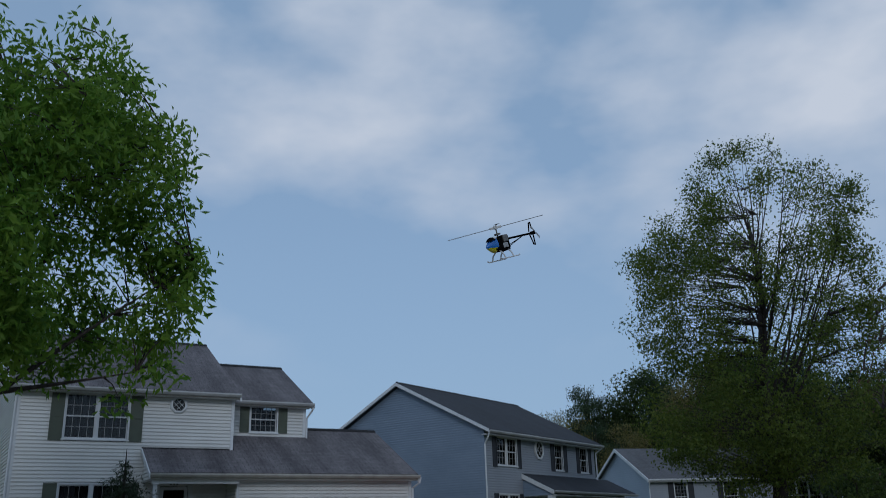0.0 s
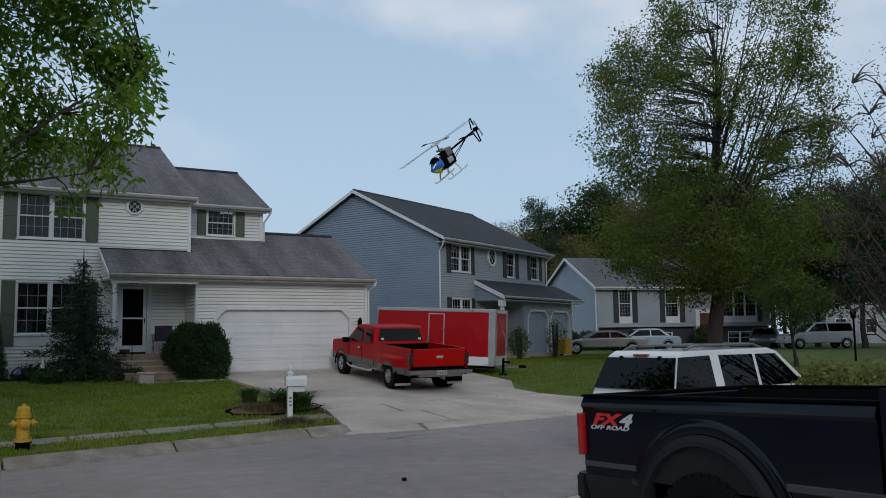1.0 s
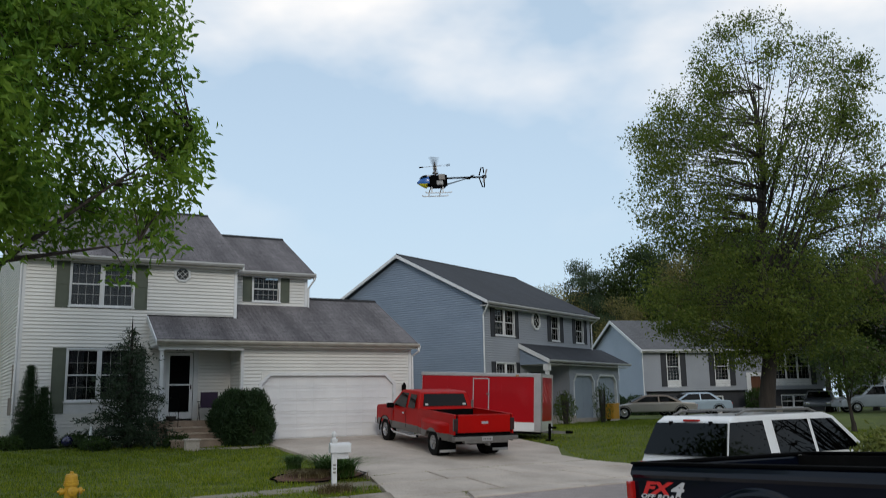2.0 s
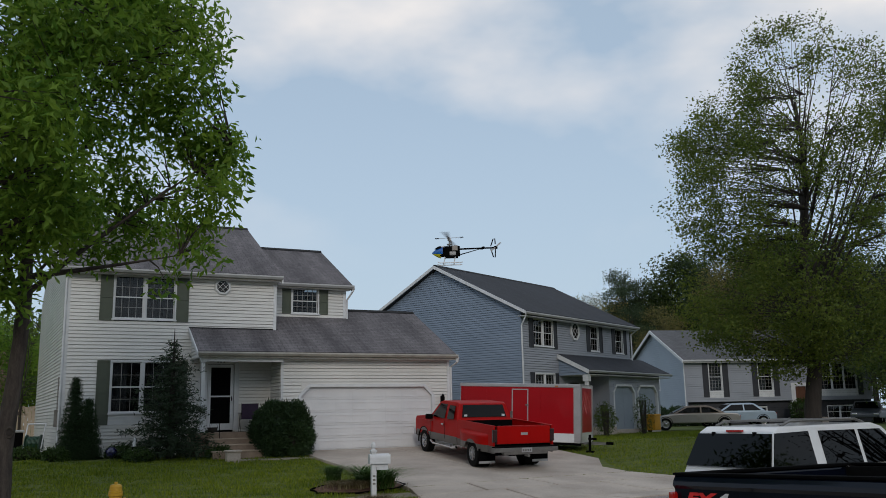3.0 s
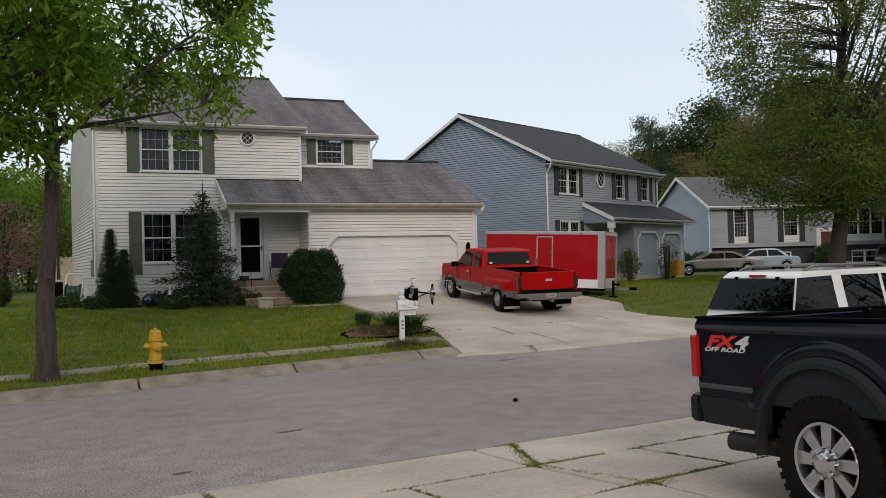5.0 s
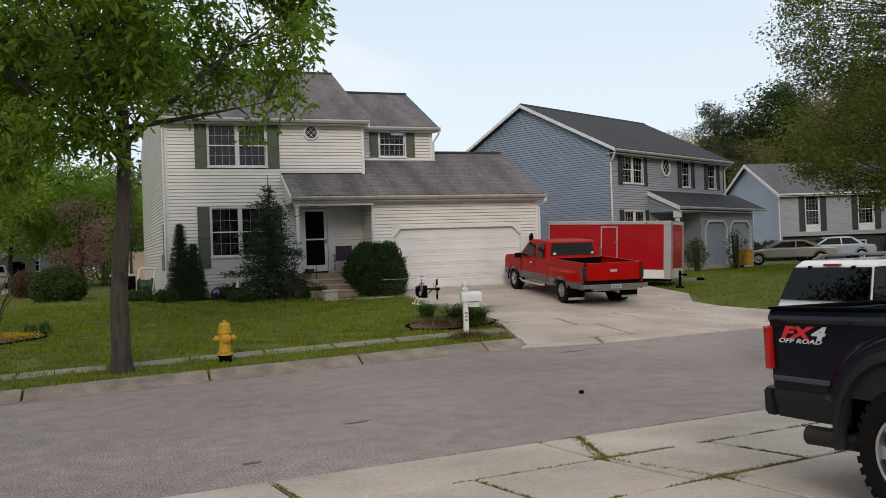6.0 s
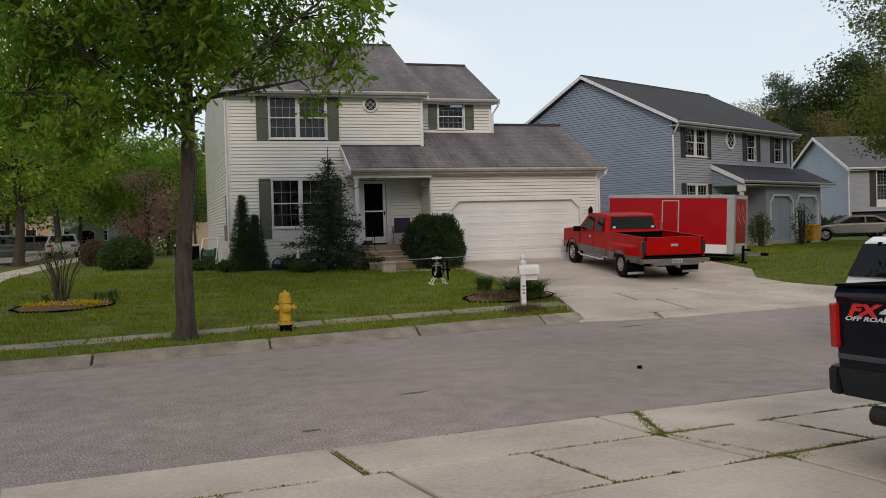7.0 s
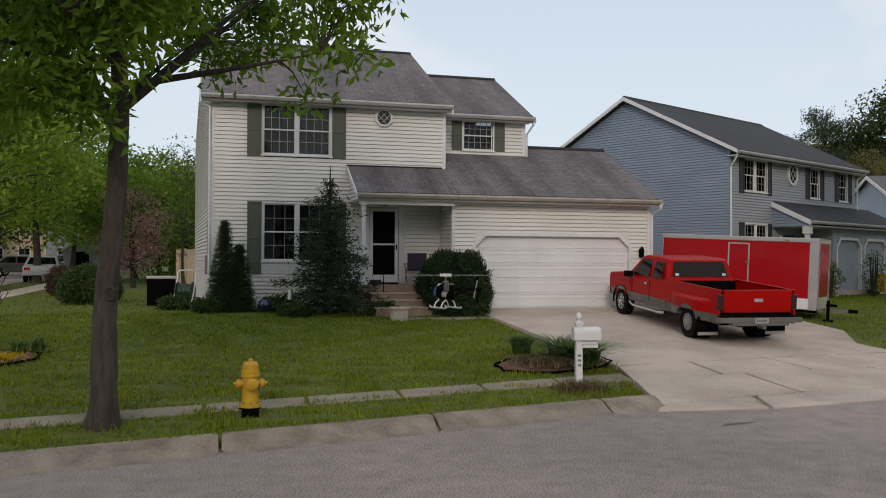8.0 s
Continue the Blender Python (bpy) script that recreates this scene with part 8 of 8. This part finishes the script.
    part("lantern", lathe(bmesh.new(), [(0.05, 2.0), (0.12, 2.06), (0.15, 2.32), (0.17, 2.34), (0.03, 2.46)], 8), BLACK, pp)
    # tar patches and a stone on the asphalt
    for k, (x, y, r, q) in enumerate(((2.55, 10.60, 0.17, 0.022), (5.95, 11.1, 0.035, 0.016), (1.05, 9.0, 0.10, 0.02), (8.35, 15.9, 0.32, 0.03))):
        bm = bmesh.new()
        vs = [bm.verts.new((math.cos(a) * r * (1 + 0.3 * math.sin(3 * a + k)), math.sin(a) * q * 2.4 * (1 + 0.25 * math.cos(2 * a)), 0)) for a in (2 * math.pi * i / 16 for i in range(16))]
        up = [bm.verts.new(Vector(v.co) * 0.8 + Vector((0, 0, 0.005 if r > 0.09 else 0.04))) for v in vs]
        bm.faces.new(up)
        for i in range(16):
            bm.faces.new((vs[i], vs[(i + 1) % 16], up[(i + 1) % 16], up[i]))
        o = part("tar_patch" if r > 0.09 else "pebble", bm, BLACK if r < 0.09 else TAR)
        o.matrix_basis = pose(x, y, 0.002, 0, 0, 12)
        tagged(o, "dark tar patch on the asphalt" if r > 0.09 else "small dark stone lying on the street", "patch" if r > 0.09 else "stone")


def far_house(m, label, w, d, h, rise, wall, roof, cols, rows_):
    """A simple background house with storeys of windows."""
    g = group_of("house", m, label, "house")
    holes = [(w * (i + 0.5) / cols - 0.5, w * (i + 0.5) / cols + 0.5, 0.9 + 2.7 * j, 2.2 + 2.7 * j) for i in range(cols) for j in range(rows_)]
    siding_wall("wall", wall, g, 0, w, -0.5, h, holes, lambda u, o, z: (u, -o, z), course=0.3)
    siding_wall("wall", wall, g, 0, d, -0.5, h + rise, [], lambda u, o, z: (-o, u, z), course=0.3, clip=gable_clip(0, d, h, h + rise))
    siding_wall("wall", wall, g, 0, d, -0.5, h + rise, [], lambda u, o, z: (w + o, u, z), course=0.3, clip=gable_clip(0, d, h, h + rise))
    part("wall", boxes((0.1, w - 0.1, d - 0.1, d, -0.5, h)), wall, g)
    part("dim_room_wall", boxes((0.2, w - 0.2, 1.5, 1.6, 0, h)), ROOM, g)
    roof_slab("roof", -0.3, w + 0.3, -0.4, h - 0.05, d / 2, h + rise + 0.12, roof, g)
    roof_slab("roof", -0.3, w + 0.3, d + 0.4, h - 0.05, d / 2, h + rise + 0.12, roof, g)
    gutter(-0.3, w + 0.3, -0.4, h - 0.06, WHITE, g)
    for hx in holes:
        window(g, *hx, 0.0, (0.6,), (2, 2))
    return g


def board_fence():
    """A weathered board fence across the back yard."""
    f = group_of("fence", pose(0, 0, 0), "weathered tan board fence across the back yard", "fence")
    z = terrain(0.5, 44.5)
    for k in range(34):
        x = -0.35 + 0.15 * k
        part("board", boxes((x, x + 0.14, 44.6, 44.62, z, z + 1.80 + 0.02 * (k % 3))), SIDING_TAN, f)
    for h in (0.4, 1.4):
        part("rail", boxes((-0.35, 4.75, 44.62, 44.66, z + h, z + h + 0.09)), SIDING_TAN, f)


def garden_shed():
    """A small gabled shed; a flat black panel stands for its dark open doorway."""
    s = group_of("garden_shed", on_ground(-9.9, 88.0, 0, 8), "small pale grey gabled shed with a dark doorway", "shed")
    part("wall", prism(bmesh.new(), [(-1.5, -0.3), (1.5, -0.3), (1.5, 2.0), (0, 2.9), (-1.5, 2.0)], "y", 0.0, 3.0), SIDING_GREY, s)
    # black panel on the solid wall, painted as the unlit opening
    part("door", boxes((-0.6, 0.6, -0.03, 0.004, 0.0, 1.85)), BLACK, s)
    for k in (-1, 1):
        part("roof", prism(bmesh.new(), [(k * 1.75, 1.86), (k * 1.75, 1.96), (0, 3.02), (0, 2.91)], "y", -0.25, 3.2), WHITE, s)


garden_shed()
board_fence()
build_hydrant()
build_mailbox()
build_yard_things()
far_house(pose(70, 50, 1.0, 0, 0, -30), "grey-sided house among trees down the street", 11, 8, 5.2, 2.2, SIDING_GREY, SHINGLE_MID, 4, 2)
far_house(pose(-22, 96, 1.2, 0, 0, -4), "tan townhouse row beyond the side street", 12, 9, 5.6, 2.0, SIDING_TAN, SHINGLE_MID, 5, 2)
far_house(pose(-13.5, 92, 1.2, 0, 0, 6), "small grey house beyond the side street", 9, 8, 4.6, 1.8, SIDING_GREY, SHINGLE_DARK, 3, 1)
far_house(pose(-30, 70, 1.0, 0, 0, 40), "brick-coloured townhouse by the side street", 10, 8, 5.4, 2.0, SIDING_TAN, SHINGLE_MID, 4, 2)
# unseen houses on the camera's own side of the street, added for reflections
far_house(pose(14, -16, 0.5, 0, 0, 187), "unseen pale two-storey house added behind the driveway", 15, 9, 5.6, 2.4, SIDING_CREAM, SHINGLE_GREY, 5, 2)
far_house(pose(36, -12, 0.5, 0, 0, 190), "unseen grey two-storey house added along the near side", 14, 9, 5.6, 2.4, SIDING_GREY, SHINGLE_DARK, 5, 2)
far_house(pose(-12, -18, 0.5, 0, 0, 187), "unseen blue-grey two-storey house added along the near side", 14, 9, 5.6, 2.4, SIDING_BLUE, SHINGLE_DARK, 5, 2)


# ---------------------------------------------------------------- helicopter
def build_helicopter():
    """Origin at the foot of the mast; x points to the nose."""
    h = group_of("model_helicopter", pose(0, 0, 3), "flying model helicopter with blue and yellow canopy and white skids", "helicopter")
    def pod(x0, x1, zc, rz, ry, n=10, cut=None):
        bm = bmesh.new()
        rings = []
        for i in range(n + 1):
            u = i / n
            k = math.sin(math.pi * (0.06 + 0.90 * u) ** 0.8)
            rings.append([bm.verts.new((x0 + (x1 - x0) * u, math.cos(a) * ry * k, zc - 0.03 * u + math.sin(a) * rz * k)) for a in (2 * math.pi * q / 16 for q in range(16))])
        for s, e in zip(rings, rings[1:]):
            for q in range(16):
                bm.faces.new((s[q], s[(q + 1) % 16], e[(q + 1) % 16], e[q]))
        bm.faces.new(rings[0][::-1])
        bm.faces.new(rings[-1])
        bmesh.ops.recalc_face_normals(bm, faces=bm.faces[:])
        if cut:
            drop = [f for f in bm.faces if not cut(f.calc_center_median())]
            bmesh.ops.delete(bm, geom=drop, context="FACES")
        return bm
    part("canopy", pod(0.0, 0.34, -0.10, 0.125, 0.085, cut=lambda c: -0.145 < c.z < -0.04 and c.x > 0.15), HELI_BLUE, h, smooth=True)
    part("canopy_top", pod(0.0, 0.34, -0.10, 0.125, 0.085, cut=lambda c: c.z >= -0.04 and c.x > 0.10), HELI_WHITE, h, smooth=True)
    part("servo_tray", boxes((0.0, 0.20, -0.068, 0.068, -0.20, -0.03), bevel=0.02), BLACK, h)
    part("canopy_chin", pod(0.0, 0.34, -0.10, 0.125, 0.085, cut=lambda c: c.z <= -0.145 and c.x > 0.17), HELI_YELLOW, h, smooth=True)
    part("canopy_window", pod(0.10, 0.335, -0.065, 0.085, 0.078, cut=lambda c: c.z > -0.05 and c.x < 0.30), BLACK, h, smooth=True)
    part("frame", boxes((-0.20, 0.16, -0.035, 0.035, -0.20, 0.0), (-0.16, 0.10, -0.055, 0.055, -0.23, -0.13), bevel=0.01), BLACK, h)
    part("engine", boxes((-0.16, -0.04, -0.06, 0.06, -0.10, 0.01), bevel=0.015), STEEL, h)
    part("tank", boxes((-0.12, 0.02, -0.065, 0.065, -0.19, -0.11), bevel=0.02), material("grey_tank", (0.4, 0.4, 0.4), (0.3, 0.3, 0.3), 8, 0.4), h)
    part("boom", tube(bmesh.new(), [(-0.15, 0, -0.06), (-0.88, 0, -0.05)], 0.016, 8), BLACK, h)
    for s in (-1, 1):
        part("boom_strut", tube(bmesh.new(), [(-0.16, s * 0.04, -0.18), (-0.62, 0, -0.06)], 0.006, 5), BLACK, h)
        part("skid", tube(bmesh.new(), [(0.24, s * 0.13, -0.325), (0.20, s * 0.13, -0.345), (-0.20, s * 0.13, -0.345), (-0.24, s * 0.13, -0.335)], 0.010, 6), HELI_WHITE, h)
        for x in (0.09, -0.11):
            part("strut", tube(bmesh.new(), [(x, s * 0.03, -0.21), (x + 0.02, s * 0.10, -0.27), (x + 0.03, s * 0.13, -0.345)], 0.011, 6), HELI_WHITE, h)
    part("mast", tube(bmesh.new(), [(0, 0, -0.02), (0, 0, 0.135)], 0.010, 8), STEEL, h)
    part("swashplate", lathe(bmesh.new(), [(0.03, 0.02), (0.05, 0.025), (0.05, 0.045), (0.02, 0.05)], 14), STEEL, h)
    part("tail_fin", tube(bmesh.new(), [(-0.80, 0, -0.02), (-0.85, 0, 0.12), (-0.885, 0, 0.13), (-0.89, 0, 0.02)], 0.011, 6), BLACK, h)
    part("tail_fin", tube(bmesh.new(), [(-0.80, 0, -0.07), (-0.845, 0, -0.23), (-0.88, 0, -0.24), (-0.89, 0, -0.07)], 0.011, 6), BLACK, h)
    part("stabiliser", prism(bmesh.new(), [(-0.60, -0.13), (-0.66, -0.14), (-0.67, 0.14), (-0.62, 0.13)], "z", -0.054, -0.046), BLACK, h)
    part("tail_gearbox", boxes((-0.93, -0.86, -0.03, 0.03, -0.075, -0.02), bevel=0.008), BLACK, h)
    tr = group_of("tail_rotor", pose(-0.895, 0.05, -0.045), "", "")
    tr.parent = h
    for s in (-1, 1):
        part("tail_blade", prism(bmesh.new(), [(-0.012, s * 0.015), (0.012, s * 0.015), (0.018, s * 0.13), (-0.012, s * 0.13)], "y", -0.002, 0.002), ROTOR_SMEAR, tr)
    ro = group_of("main_rotor", pose(0, 0, 0.135), "", "")
    ro.parent = h
    part("rotor_head", boxes((-0.09, 0.09, -0.018, 0.018, -0.015, 0.02), (-0.03, 0.03, -0.035, 0.035, -0.02, 0.03), bevel=0.006), HELI_WHITE, ro)
    for s in (-1, 1):
        part("blade", boxes(*[(min(s * 0.09, s * 0.74), max(s * 0.09, s * 0.74), -0.030, 0.030, -0.003, 0.003)], bevel=0.001), ROTOR_SMEAR, ro)
    part("flybar", tube(bmesh.new(), [(0, -0.26, 0.03), (0, 0.26, 0.03)], 0.004, 5), STEEL, ro)
    for s in (-1, 1):
        part("paddle", boxes((-0.03, 0.03, s * 0.24 - 0.035, s * 0.24 + 0.035, 0.026, 0.034)), BLACK, ro)
    return h, ro, tr


HELI, MAIN_ROTOR, TAIL_ROTOR = build_helicopter()



# ---------------------------------------------------------------- repeats
GROUPS = {"pine_tree": "pines of the woods", "woodland_tree": "trees of the woods", "yard_tree": "back-yard trees", "maple_tree": "trees along the side street", "arborvitae": "arborvitae by the wall",
          "ground_cover": "ground cover in the foundation bed", "loose_shrub": "shrubs before the twin garage", "round_bush": "clipped bushes", "daylily": "daylily clumps", "dry_grass": "dry grass clumps",
          "flower_bed": "mulched beds", "adirondack_chair": "garden chairs on the lawn", "car": "parked cars", "tar_patch": "tar patches", "pickup_truck": "parked pickups"}
for ob in list(scene.collection.all_objects):
    kin = ob.name.split(".")[0]
    if ob.parent is None and kin in GROUPS:
        tagged(ob, group=GROUPS[kin])


# ---------------------------------------------------------------- what moves
def motions():
    walk(HELI, [
        (0, pose(6.56, 10.43, 6.26, 0, 20, 198)),
        (0.5, pose(6.51, 10.23, 5.17, 4, 22, 198)),
        (1, pose(6.02, 10.09, 4.53, 6, 34, 198)),
        (1.5, pose(6.28, 11.36, 5.11, 4, 19, 182)),
        (2, pose(6.89, 13.14, 5.96, 0, 4, 166)),
        (2.2, pose(6.96, 13.67, 6.00, 0, 4, 158)),
        (3.3, pose(7.34, 15.16, 4.58, 0, 0, 156)),
        (3.5, pose(7.32, 15.26, 4.02, 0, 0, 156)),
        (3.7, pose(7.32, 15.10, 3.33, 0, 0, 156)),
        (4, pose(7.06, 14.92, 2.74, 0, 0, 154)),
        (4.3, pose(6.65, 14.78, 2.22, 0, 0, 124)),
        (4.5, pose(6.72, 15.18, 1.81, 0, -4, 102)),
        (4.7, pose(6.47, 15.28, 1.55, 0, -4, 96)),
        (5.8, pose(5.36, 15.60, 1.64, 0, 0, 90)),
        (6, pose(5.12, 15.68, 1.49, 0, 0, 90)),
        (6.2, pose(5.00, 15.72, 1.44, 0, 0, 90)),
        (6.5, pose(4.68, 15.81, 1.51, 0, 0, 87)),
        (7, pose(4.32, 15.81, 1.38, -2, 0, 87)),
        (7.2, pose(4.24, 15.55, 1.50, -2, 0, 104)),
        (7.5, pose(4.42, 16.62, 2.13, 0, 0, 113)),
        (7.7, pose(4.47, 16.86, 2.46, 0, 0, 112)),
        (8, pose(4.46, 17.48, 1.96, 0, 0, 106)),
    ])
    # the rotors turn step by step, under a quarter turn from row to row
    def lead(t):
        return float(np.interp(t, (0, 0.6, 2.0, 4.0, 4.7, 6, 8), (-46, -40, 75, 88, 56, 70, 66)))
    walk(MAIN_ROTOR, [(k / 30, pose(0, 0, 0.135, 0, 0, (lead(k / 30) + 84 * k) % 360)) for k in range(241)])
    walk(TAIL_ROTOR, [(k / 30, pose(-0.895, 0.05, -0.045, 0, (40 + 83 * k) % 360, 0)) for k in range(241)])


motions()
